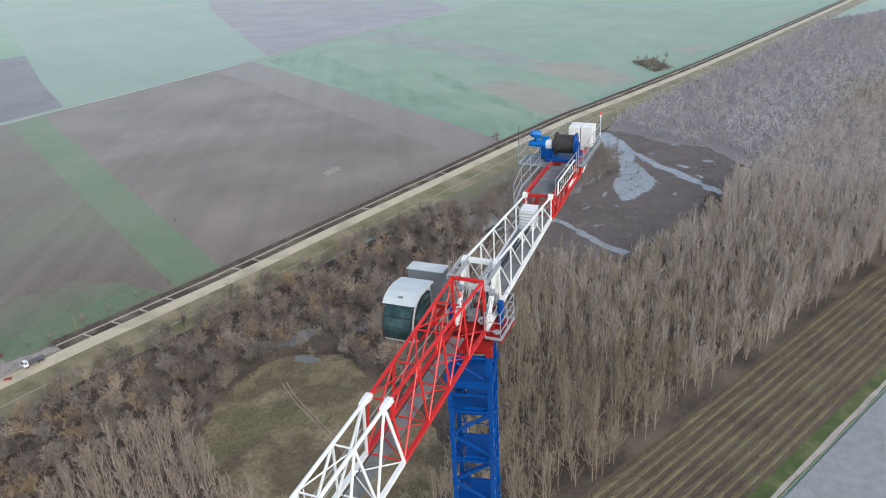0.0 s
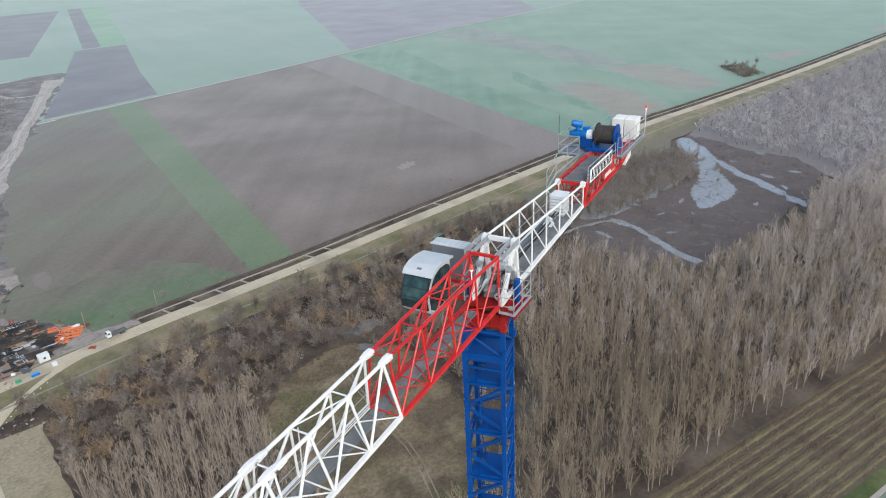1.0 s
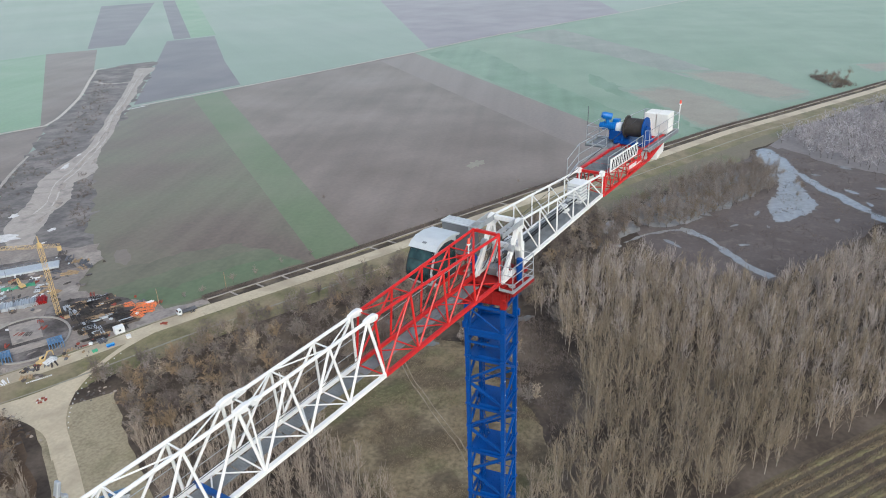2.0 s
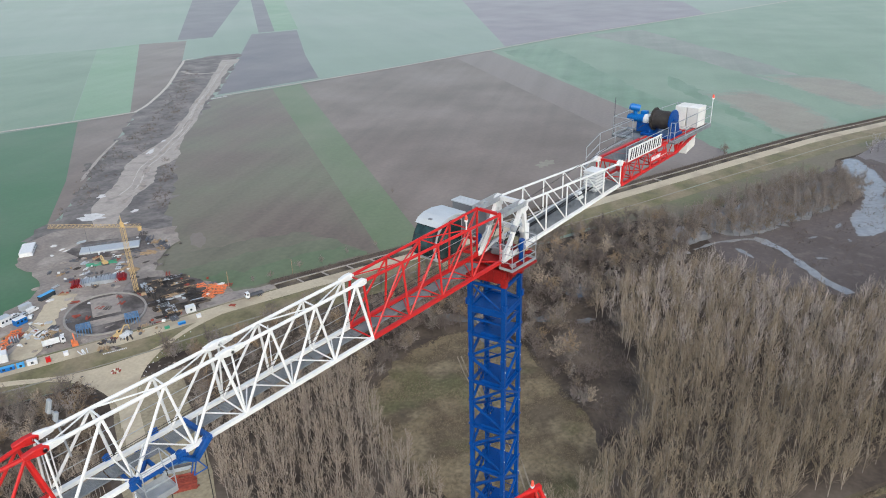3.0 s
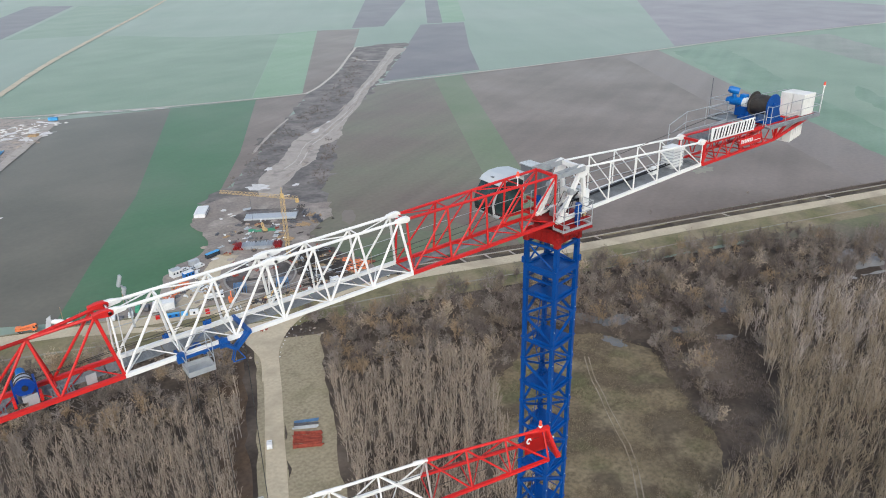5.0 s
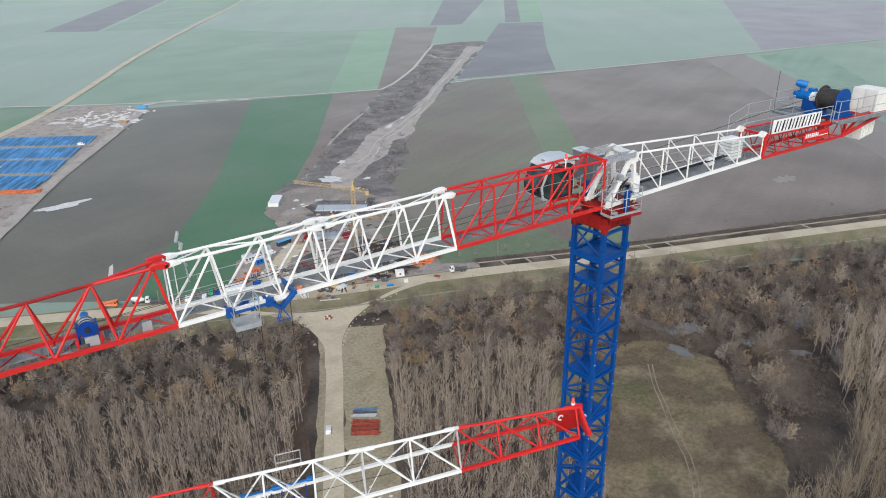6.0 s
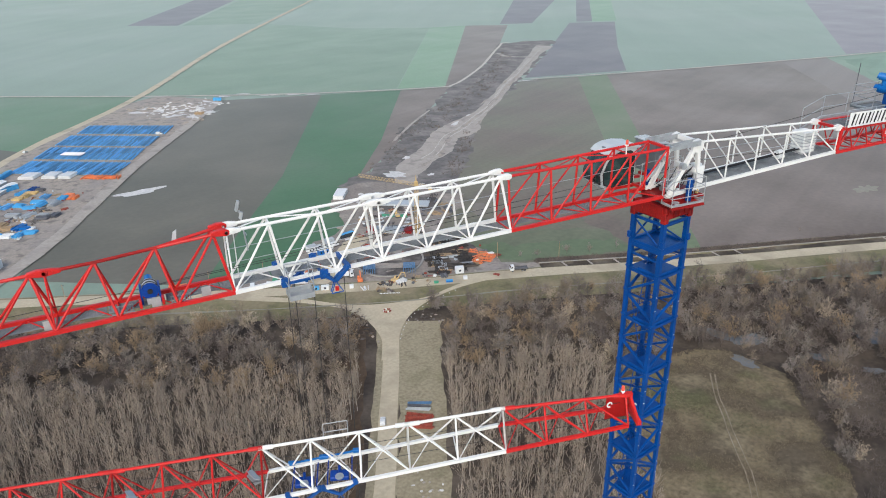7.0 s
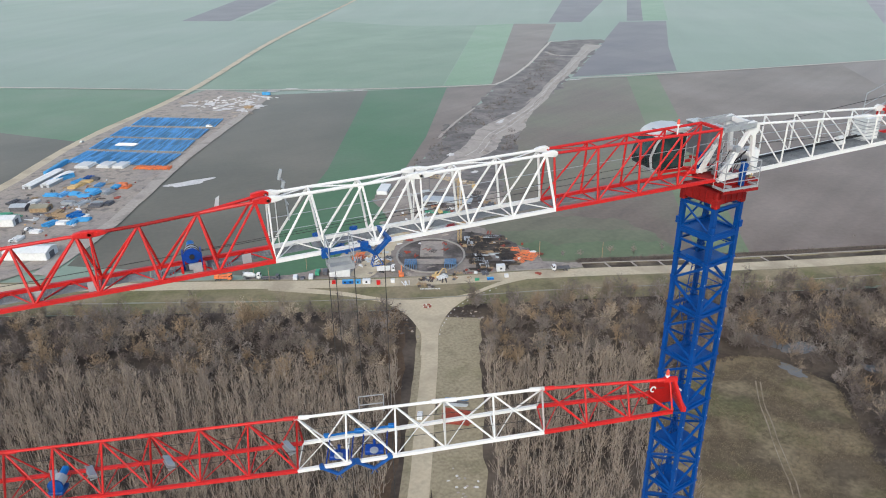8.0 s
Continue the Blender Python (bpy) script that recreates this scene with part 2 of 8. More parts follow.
# far crowns: twig colour paled and greyed to imitate haze
BARK_FAR_GREY = mat("hazy_grey_twigs", (0.53, 0.505, 0.515), 0.9, 0.0, 0.25, 0.06, 0.5, random_each=0.2, second=(0.35, 0.322, 0.316), spread=0.5, sharp=0.2)
BARK_LIGHT = mat("light_tan_twigs", (0.385, 0.315, 0.232), 0.9, 0.0, 0.18, 0.12, 0.5, random_each=0.12)
# these two also carry haze in the base colour
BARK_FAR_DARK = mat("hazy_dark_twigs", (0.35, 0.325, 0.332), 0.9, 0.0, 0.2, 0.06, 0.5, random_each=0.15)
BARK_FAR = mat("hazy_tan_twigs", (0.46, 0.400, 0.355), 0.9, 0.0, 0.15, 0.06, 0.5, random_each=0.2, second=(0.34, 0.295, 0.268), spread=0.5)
FAINT = lying(mat("faint_track", (0.235, 0.198, 0.143), 0.95, 0.0, 0.15, 0.1, 0.8))
LAMP_RED = mat("red_lens", (0.75, 0.10, 0.06), 0.3, 0.0, 0.05, 3.0, 20.0)

# ---- building tools ----
def link_mesh(name, bm, material, parent=None, label=""):
    me = bpy.data.meshes.new(name)
    bm.normal_update()
    bm.to_mesh(me)
    bm.free()
    me.materials.append(material)
    ob = new(name, me)
    if parent:
        ob.parent = parent
    if label:
        ob["label"] = label
    return ob

def part(name, bm, material, parent, label=""):
    return link_mesh(name, bm, material, parent, label)

def thing(name, at, label, category, group="", kind="", rz=0.0):
    ob = new(name)
    ob.matrix_basis = pose(at[0], at[1], at[2], 0, 0, rz)
    return tagged(ob, label, category, group, kind)

def bar(bm, p, q, r=0.04, sides=6, r2=None):
    """A round or square bar from p to q."""
    p, q = Vector(p), Vector(q)
    d = q - p
    turn = d.to_track_quat("Z", "Y").to_matrix().to_4x4()
    k = 1.4142 if sides == 4 else 1.0
    spin = Matrix.Rotation(math.pi / 4 if sides == 4 else 0, 4, "Z")
    bmesh.ops.create_cone(bm, cap_ends=True, segments=sides, radius1=r * k, radius2=(r if r2 is None else r2) * k,
                          depth=d.length, matrix=Matrix.Translation((p + q) / 2) @ turn @ spin)

def box(bm, c, size, bevel=0.0, rz=0.0, ry=0.0):
    got = bmesh.ops.create_cube(bm, size=1.0, matrix=Matrix.Translation(c) @ Euler((0, radians(ry), radians(rz))).to_matrix().to_4x4() @ Matrix.Diagonal((*size, 1)))
    if bevel:
        edges = list({e for v in got["verts"] for e in v.link_edges})
        bmesh.ops.bevel(bm, geom=edges, offset=bevel, segments=1, affect="EDGES")

def bm_bars(pairs, r=0.04, sides=6):
    bm = bmesh.new()
    for p, q in pairs:
        bar(bm, p, q, r, sides)
    return bm

def prism(bm, outline, y0, y1, axis="y"):
    """An outline of (a, b) pairs pulled from y0 to y1: along y it holds (x, z), along z (x, y)."""
    def at(a, b, c):
        return (a, c, b) if axis == "y" else (a, b, c)
    low = [bm.verts.new(at(a, b, y0)) for a, b in outline]
    high = [bm.verts.new(at(a, b, y1)) for a, b in outline]
    n = len(outline)
    bm.faces.new(low)
    bm.faces.new(high[::-1])
    for i in range(n):
        bm.faces.new((low[i], high[i], high[(i + 1) % n], low[(i + 1) % n]))
    bmesh.ops.recalc_face_normals(bm, faces=bm.faces[:])

def sheet(name, outline, z, material, label, category, kind="structure"):
    """A flat piece of land."""
    bm = bmesh.new()
    bm.faces.new([bm.verts.new((x, y, z)) for x, y in outline])
    bmesh.ops.recalc_face_normals(bm, faces=bm.faces[:])
    bm.faces.ensure_lookup_table()
    if bm.faces[0].normal.z < 0:
        bmesh.ops.reverse_faces(bm, faces=bm.faces[:])
    bmesh.ops.triangulate(bm, faces=bm.faces[:])
    return tagged(link_mesh(name, bm, material), label, category, kind=kind)

def ragged(outline, step, amp, seed=1):
    """The outline with its edges divided and made uneven."""
    rng = np.random.default_rng(seed)
    out = []
    o = [np.array(p, float) for p in outline]
    for a, b in zip(o, o[1:] + o[:1]):
        n = max(1, int(np.linalg.norm(b - a) / step))
        for i in range(n):
            out.append(tuple(a + (b - a) * i / n + rng.normal(0, amp, 2)))
    return out

def smooth_line(points, step):
    """Catmull-Rom through the points, at about every step metres."""
    pts = [np.array(p, float) for p in points]
    pts = [2 * pts[0] - pts[1]] + pts + [2 * pts[-1] - pts[-2]]
    out = []
    for a, b, c, d in zip(pts, pts[1:], pts[2:], pts[3:]):
        n = max(2, int(np.linalg.norm(c - b) / step))
        for i in range(n):
            t = i / n
            out.append(0.5 * (2 * b + (c - a) * t + (2 * a - 5 * b + 4 * c - d) * t * t + (3 * b - a - 3 * c + d) * t ** 3))
    out.append(pts[-2])
    return np.array(out)

def offset_line(line, off):
    d = np.gradient(line, axis=0)
    d /= np.linalg.norm(d, axis=1)[:, None]
    return line + np.stack([d[:, 1], -d[:, 0]], 1) * off

def ribbon(name, line, profile, material, label, category, wobble=0.0):
    """A strip along a line; profile: (offset to the right, height) pairs across it."""
    rng = np.random.default_rng(len(name))
    rows = []
    for off, z in profile:
        l = offset_line(line, off)
        if wobble:
            l = l + rng.normal(0, wobble, l.shape)
        rows.append([(x, y, z) for x, y in l])
    bm = bmesh.new()
    vs = [[bm.verts.new(p) for p in row] for row in rows]
    for a, b in zip(vs, vs[1:]):
        for i in range(len(a) - 1):
            bm.faces.new((a[i], b[i], b[i + 1], a[i + 1]))
    bm.normal_update()
    if sum(f.normal.z for f in bm.faces) < 0:
        bmesh.ops.reverse_faces(bm, faces=bm.faces[:])
    return tagged(link_mesh(name, bm, material), label, category, kind="structure")

def blob(cx, cy, rx, ry, rz=0.0, n=26, seed=1, rough=0.25):
    """An uneven closed outline."""
    rng = np.random.default_rng(seed)
    a = np.linspace(0, 2 * np.pi, n, endpoint=False)
    r = 1 + rough * sum(rng.normal(0, 0.5) * np.cos(k * a + rng.uniform(0, 6.3)) for k in (2, 3, 5, 7))
    x, y, c, s = rx * r * np.cos(a), ry * r * np.sin(a), math.cos(radians(rz)), math.sin(radians(rz))
    return list(zip(cx + c * x - s * y, cy + s * x + c * y))

def rounded(outline, step, amp, seed=1):
    """The outline drawn as one soft closed curve, slightly uneven."""
    rng = np.random.default_rng(seed)
    line = smooth_line(list(outline[-2:]) + list(outline) + list(outline[:2]), step)
    near0 = int(np.argmin(np.linalg.norm(line - np.array(outline[0]), axis=1)))
    back = line[near0 + 5:]
    near1 = near0 + 5 + int(np.argmin(np.linalg.norm(back - np.array(outline[0]), axis=1)))
    return [tuple(p + rng.normal(0, amp, 2)) for p in line[near0:near1]]

# ---- land ----
bm = bmesh.new()
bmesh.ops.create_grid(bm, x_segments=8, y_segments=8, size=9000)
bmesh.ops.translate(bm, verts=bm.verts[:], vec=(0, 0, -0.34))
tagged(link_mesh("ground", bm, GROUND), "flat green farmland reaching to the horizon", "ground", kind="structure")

DIKE = smooth_line([(-420, 440), (-260, 382), (-110, 323), (-13, 287), (36, 269), (86, 253), (138, 240), (222, 214), (297, 194),
                    (402, 165), (559, 121), (642, 91), (821, 28), (1015, -34), (1462, -175), (2200, -410)], 12)
FAR_ROAD = smooth_line([(-900, 1220), (-500, 1030), (-200, 883), (-4, 782), (100, 735), (200, 700), (304, 677), (386, 675), (590, 645),
                        (809, 625), (1038, 607), (1437, 544), (2300, 420)], 20)
LEFT_ROAD = smooth_line([(-260, 330), (-190, 400), (-137, 489), (-97, 599), (-4, 782), (116, 1094), (250, 1400), (440, 1823), (700, 2420)], 20)

FIELDS = [
    ("field", [(68, 723), (168, 702), (70, 448), (24, 354), (-2, 297), (-84, 342), (-44, 457)], SOIL_GREY, "dark grey-green tilled field"),
    ("field", [(168, 702), (249, 684), (162, 504), (112, 415), (93, 381), (80, 311), (50, 293), (7, 284), (-2, 297), (24, 354), (70, 448)], GREEN_DARK, "deep green young crop field"),
    ("field", [(249, 684), (304, 676), (225, 567), (132, 437), (112, 415), (162, 504)], SOIL, "narrow brown tilled field"),
    ("field", [(391, 674), (456, 660), (212, 236), (164, 246), (126, 258), (124, 318), (146, 336), (156, 398), (170, 420), (234, 516)], SOIL_MOSSY, "brown tilled field"),
    ("field", [(456, 660), (493, 656), (238, 229), (212, 236)], GREEN_STRIP, "narrow bright green crop strip"),
    ("field", [(493, 656), (739, 631), (446, 170), (364, 196), (238, 229)], SOIL, "large brown tilled field"),
    ("field", [(739, 631), (811, 624), (495, 155), (446, 170)], SOIL_PALE, "pale brown stubble strip"),
    ("field", [(811, 624), (1038, 606), (1437, 543), (2300, 419), (2300, -430), (1462, -160), (1150, -62), (666, 100), (495, 155)], GREEN, "wide green wheat field paled for haze"),
    ("field", [(-199, 878), (-7, 782), (-99, 598), (-164, 657), (-700, 960)], GREEN_MID, "green crop field beside the pipe yard"),
    ("field", [(-164, 657), (-99, 598), (-138, 487), (-191, 399), (-420, 450), (-700, 960)], SOIL_GREY, "dark grey tilled field"),
    ("field", [(-4, 784), (116, 1094), (250, 1400), (380, 1240), (499, 1185), (249, 696), (167, 716)], GREEN, "green wheat field"),
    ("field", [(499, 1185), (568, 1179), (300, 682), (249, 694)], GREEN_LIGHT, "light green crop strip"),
    ("field", [(568, 1179), (636, 1146), (508, 941), (404, 792), (320, 680), (300, 682)], SOIL, "brown tilled strip"),
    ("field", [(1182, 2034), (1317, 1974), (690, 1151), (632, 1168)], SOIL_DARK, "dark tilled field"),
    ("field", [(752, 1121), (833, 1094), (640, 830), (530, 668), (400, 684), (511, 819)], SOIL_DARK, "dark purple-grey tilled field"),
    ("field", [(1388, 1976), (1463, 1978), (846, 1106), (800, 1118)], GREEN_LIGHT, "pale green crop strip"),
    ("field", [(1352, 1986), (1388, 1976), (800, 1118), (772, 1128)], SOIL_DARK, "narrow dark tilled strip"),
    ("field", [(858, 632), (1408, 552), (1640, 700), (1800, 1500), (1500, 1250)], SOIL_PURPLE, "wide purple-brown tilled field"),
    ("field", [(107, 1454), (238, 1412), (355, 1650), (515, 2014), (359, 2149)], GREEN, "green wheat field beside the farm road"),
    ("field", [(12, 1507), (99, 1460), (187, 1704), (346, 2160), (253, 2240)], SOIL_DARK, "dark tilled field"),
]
for i, (name, outline, material, label) in enumerate(FIELDS):
    sheet(name, outline, -0.30 + 0.005 * i, material, label, "field")
for k, (c, s, rz, material, label) in enumerate([
        ((395, 254), (9, 5), 20, TAN, "small pale spot on tilled soil"),
]):
    sheet("field_patch", blob(*c, *s, rz, 30, k + 3), -0.15 + 0.006 * k, material, label, "field patch")

def shrunk(outline, f):
    o = np.array(outline, float)
    c = o.mean(0)
    return [tuple(c + (p - c) * f) for p in o]
def between(name, f):
    """Wheat thinning out to bare tan ground."""
    green, tan = np.array((0.170, 0.261, 0.194)), np.array((0.262, 0.226, 0.180))
    m = green + (tan - green) * f
    return tilled(name, tuple(m), tuple(m * (0.92, 0.98, 0.95)), 10, 12, 0.12, 0.03)
THIN = [between("thin_wheat", 0.3), between("sparse_wheat", 0.62), between("bare_tan_ground", 0.95)]
for k, outline in enumerate([
        [(815, 245), (838, 200), (838, 164), (792, 124), (745, 89), (697, 109), (741, 174)],
        [(730, 227), (700, 178), (639, 120), (600, 118), (575, 126), (570, 147), (628, 195), (690, 260)],
        [(939, 79), (981, 34), (954, 24), (891, 51)],
        [(1180, -40), (1260, -74), (1300, -96), (1150, -48)]]):
    for j, m in enumerate(THIN):
        sheet("field_patch", ragged(shrunk(outline, 1.10 - 0.13 * j), 6, 2.4, 33 + k + 7 * j), -0.185 + 0.006 * j, m, "tan bare patch in the wheat", "field patch")
STRIP_DEEP = tilled("deeper_wheat", (0.142, 0.232, 0.150), (0.160, 0.232, 0.166), 62, 12, 0.12, 0.02, 0.08)
STRIP_DULL = tilled("dull_stubble_green", (0.196, 0.222, 0.182), (0.215, 0.218, 0.190), 62, 14, 0.12, 0.02, 0.08)
for outline, m, lab in (([(815, 603), (911, 595), (636, 280), (541, 150), (494, 160)], STRIP_DEEP, "deeper green crop strip"),
                        ([(1026, 590), (1130, 553), (919, 293), (822, 196), (772, 210), (900, 370)], STRIP_DULL, "dull stubble strip in the wheat"),
                        ([(640, 190), (600, 128), (560, 142), (700, 300), (760, 330)], STRIP_DEEP, "deeper green crop strip")):
    sheet("field_patch", ragged(outline, 12, 1.5, len(lab)), -0.197, m, lab, "field patch")
sheet("field_patch", ragged([(800, 262), (782, 222), (742, 170), (700, 124), (664, 128), (700, 178), (748, 240)], 6, 1.5, 77), -0.16, GREEN, "green crop strip in the wheat", "field patch")

sheet("field_patch", rounded(blob(161, 330, 4, 12, -25, 16, 55, 0.12), 1.5, 0.15, 5), -0.14, tilled("scraped_soil", (0.200, 0.170, 0.145), (0.178, 0.158, 0.130), 62, 12), "pale scraped patch on tilled soil", "field patch")
WEEDS = [tilled("weedy_soil", tuple(np.array((0.152, 0.124, 0.101)) * (1 - f) + np.array((0.112, 0.158, 0.086)) * f), tuple(np.array((0.160, 0.138, 0.108)) * (1 - f) + np.array((0.125, 0.150, 0.090)) * f), 62, 9, 0.14, 0.03, 0.08) for f in (0.3, 0.6, 0.95)]
for k, w in enumerate((62, 40, 20)):
    sheet("field_patch", ragged([(128, 268 + w * 0.3), (134, 262 + w), (172, 249 + w), (205, 241 + w * 0.8), (207, 240), (160, 251), (134, 259)], 5, 1.8, 61 + k), -0.135 + 0.006 * k, WEEDS[k], "weedy green margin of the tilled field", "field patch")
sheet("work_platform", [(-32, -32), (34, -30), (36, 34), (-30, 36)], 0.24, GRAVEL, "gravel platform under the tower crane", "work platform")
# scrub belt, mud track and the building site
sheet("scrub_belt", ragged([(508, 941), (560, 945), (600, 932), (511, 819), (391, 674), (262, 535), (236, 484), (214, 446), (184, 398), (160, 357), (97, 408), (132, 437), (225, 567), (304, 676), (404, 792)], 8, 2.2, 9),
      -0.17, SCRUB, "grey scrubby waste strip between fields", "scrubland")
MUDLINE = smooth_line([(556, 892), (485, 808), (405, 708), (363, 660), (331, 618), (294, 572), (262, 538), (235, 510), (211, 488), (187, 454), (171, 440), (150, 415), (139, 394)], 4)
rngm = np.random.default_rng(4)
bm = bmesh.new()
wave = np.convolve(rngm.normal(0, 1, len(MUDLINE) + 8), np.ones(9) / 3.0, "valid")
wave2 = np.convolve(rngm.normal(0, 1, len(MUDLINE) + 8), np.ones(9) / 3.0, "valid")
wid = np.interp(np.linspace(0, 1, len(MUDLINE)), [0, 0.12, 0.3, 0.5, 0.68, 0.74, 0.85, 0.95, 1], [13, 9, 7, 6.5, 6, 12, 14, 12, 6]) * (1 + 0.10 * wave)
wid2 = wid * (1 + 0.12 * wave2)
lft, rgt = offset_line(MUDLINE, 1.0) - MUDLINE, MUDLINE
vl = [bm.verts.new((*(m + d * w), -0.11)) for m, d, w in zip(rgt, lft, wid)]
vr = [bm.verts.new((*(m - d * w * 0.9), -0.11)) for m, d, w in zip(rgt, lft, wid2)]
for i in range(len(vl) - 1):
    bm.faces.new((vl[i], vr[i], vr[i + 1], vl[i + 1]))
bm.normal_update()
bm.faces.ensure_lookup_table()
if bm.faces[0].normal.z < 0:
    bmesh.ops.reverse_faces(bm, faces=bm.faces[:])
tagged(link_mesh("mud_track", bm, MUD), "pale bare mud track through scrub", "mud track", kind="structure")
ribbon("side_track", smooth_line([(303, 679), (330, 703), (388, 771), (430, 828), (466, 879), (498, 922), (514, 945), (530, 949)], 10), [(-1.7, -0.09), (1.7, -0.09)], DRIED, "thin pale track along the scrub", "track")

ribbon("side_track", smooth_line([(239, 584), (220, 562), (199, 536), (168, 494)], 8), [(-1.2, -0.09), (1.2, -0.09)], MUD, "thin pale track through scrub", "track", 0.3)
ribbon("side_track", smooth_line([(463, 862), (458, 835), (470, 818), (486, 815)], 6), [(-3, -0.10), (3, -0.10)], MUD, "short pale mud branch in scrub", "track", 0.5)
# pale wheel lines, ruts, dark hollows and white spoil along the mud track
for k, (off, i0, i1) in enumerate([(-2.4, 0.10, 0.62), (0.4, 0.06, 0.70), (2.6, 0.18, 0.58), (-0.9, 0.25, 0.80), (1.6, 0.40, 0.92), (-3.6, 0.62, 0.90)]):
    n = len(MUDLINE)
    ribbon("wheel_line", offset_line(MUDLINE[int(n * i0):int(n * i1)], off), [(-0.3, -0.085 + 0.001 * k), (0.3, -0.085 + 0.001 * k)], DRIED if k % 3 else DIRT, "pale dried wheel line in the mud", "wheel track", 0.35)
for k, (a, b, c, d2, rz) in enumerate([(300, 592, 14, 1.2, 50), (306, 588, 16, 1.0, 50), (322, 604, 12, 1.0, 50), (372, 664, 20, 1.3, 50), (366, 670, 16, 1.2, 50), (250, 524, 12, 1.0, 48), (258, 520, 10, 1.0, 48), (392, 690, 14, 1.2, 50), (210, 480, 12, 2.0, 52), (190, 448, 9, 2.4, 50), (168, 428, 8, 1.8, 40)]):
    sheet("mud_rut", blob(a, b, c, d2, rz, 24, 210 + k, 0.3), -0.07, DIRT, "wet rut in the mud track", "rut")
for k, (a, b, c, d2, rz) in enumerate([(192, 520, 20, 9, 55), (160, 460, 15, 9, 60), (215, 540, 12, 8, 50), (262, 590, 22, 8, 52), (330, 668, 26, 9, 52), (400, 760, 30, 12, 54), (212, 462, 14, 4, 58), (450, 850, 20, 6, 56)]):
    sheet("scrub_hollow", ragged(blob(a, b, c, d2, rz, 30, 240 + k, 0.3), 1.5, 0.8, 240 + k), -0.13, HOLLOW, "dark rough hollow in the scrub", "hollow")
sheet("building_site", ragged([(97, 403), (115, 409), (127, 402), (147, 387), (152, 365), (164, 359), (153, 337), (131, 321), (125, 310), (131, 290), (138, 262), (134, 252), (124, 240), (35, 262), (-17, 289), (-60, 310), (5, 290), (38, 290), (44, 300), (49, 315), (63, 326), (73, 329), (80, 340), (83, 355), (82, 371), (86, 384)], 4, 0.8, 11),
      0.16, SITE, "grey-brown churned dirt of a building site", "building site")
sheet("pipe_yard", [(13, 776), (68, 725), (-44, 457), (-84, 350), (-120, 330), (-190, 400), (-137, 485), (-97, 595), (-28, 735)], 0.16, DIRT, "grey-brown dirt storage yard", "storage yard")
ribbon("yard_track", smooth_line([(66, 716), (20, 610), (-20, 520), (-46, 450), (-70, 385), (-95, 335)], 12), [(-4.5, 0.22), (4, 0.22)], MUD, "pale rutted track along the storage yard", "track", 0.35)

sheet("muddy_verge", ragged([(120, 262), (134, 258), (150, 251), (163, 246), (166, 236), (150, 238), (120, 247)], 3, 0.6, 26), 0.24, DIRT, "churned muddy verge beside the dike road", "verge")
# dike with its road, ditch and grassy slopes
DK = int(np.argmax(DIKE[:, 0] > 146))
ribbon("dike_bank", DIKE[:DK + 1], [(-8.5, 0.1), (-5.5, 1.2), (5.5, 1.2), (14, 0.6), (24, 0.12)], GRASS, "grassy dike bank with dry patches", "dike")
ribbon("dike_bank", DIKE[DK:], [(-19, -0.2), (-15, 0.2), (-10.9, 1.2), (-9.9, 1.2), (-9.0, 0.6), (-5.7, 0.6), (-4.8, 1.2), (5.5, 1.2), (14, 0.6), (24, 0.12)], GRASS, "grassy dike bank with dry patches", "dike")
ribbon("dike_road", DIKE, [(-4.2, 1.3), (4.0, 1.3)], GRAVEL, "pale gravel road along the dike", "road", 0.12)
ribbon("ditch_bed", DIKE[DK:], [(-9.75, 1.14), (-8.9, 0.64), (-5.8, 0.64), (-4.95, 1.14)], DITCH, "dark earthen ditch beside the dike", "ditch", 0.12)
ribbon("ditch_verge", DIKE[DK:], [(-18.6, -0.12), (-15, 0.26), (-11.3, 1.16)], DITCH, "rough dark bank below the ditch", "ditch bank", 0.1)
ribbon("ditch_path", DIKE[DK:], [(-11.0, 1.25), (-9.9, 1.25)], MUD, "pale strip along the ditch", "path", 0.1)
ribbon("dike_foot_track", offset_line(DIKE[28:], 15), [(-0.5, 0.74), (0.6, 0.74)], TAN, "worn pale track at the foot of the dike", "track", 0.15)
ribbon("far_road", FAR_ROAD[FAR_ROAD[:, 0] < 306], [(-2.0, 0.2), (2.0, 0.2)], DRIED, "thin pale farm road", "road", 0.2)
ribbon("far_road", FAR_ROAD[FAR_ROAD[:, 0] > 396], [(-2.0, 0.2), (2.0, 0.2)], DRIED, "thin pale farm road", "road", 0.2)
ribbon("farm_road", LEFT_ROAD, [(-4, 0.24), (4, 0.24)], GRAVEL, "dusty farm road", "road", 0.3)

# wood floor, clearings, marsh, plantation and river
sheet("wood_floor", [(-420, 400), (-110, 296), (-14, 262), (50, 238), (94, 228), (145, 214), (242, 182), (324, 158), (423, 130), (598, 80), (840, 0), (1178, -106),
                     (1500, -330), (700, -420), (476, -130), (320, -79), (177, -2), (60, 62), (-40, 80), (-300, 150)], 0.10, LITTER, "brown leaf-strewn forest floor", "forest floor")
sheet("clearing", ragged([(172, 152), (184, 127), (169, 102), (156, 80), (136, 58), (109, 67), (96, 88), (100, 120), (116, 146), (140, 155)], 3, 1.2, 5), 0.22, MEADOW, "dry grass clearing in the wood", "clearing")
ribbon("clearing_track", smooth_line([(158.4, 138.5), (150.4, 127.8), (146.6, 121.7), (140, 111.3), (134.8, 102.5), (127, 89.5), (110.5, 71)], 5), [(-0.16, 0.30), (0.16, 0.30)], FAINT, "faint wheel track across dry grass", "track", 0.1)
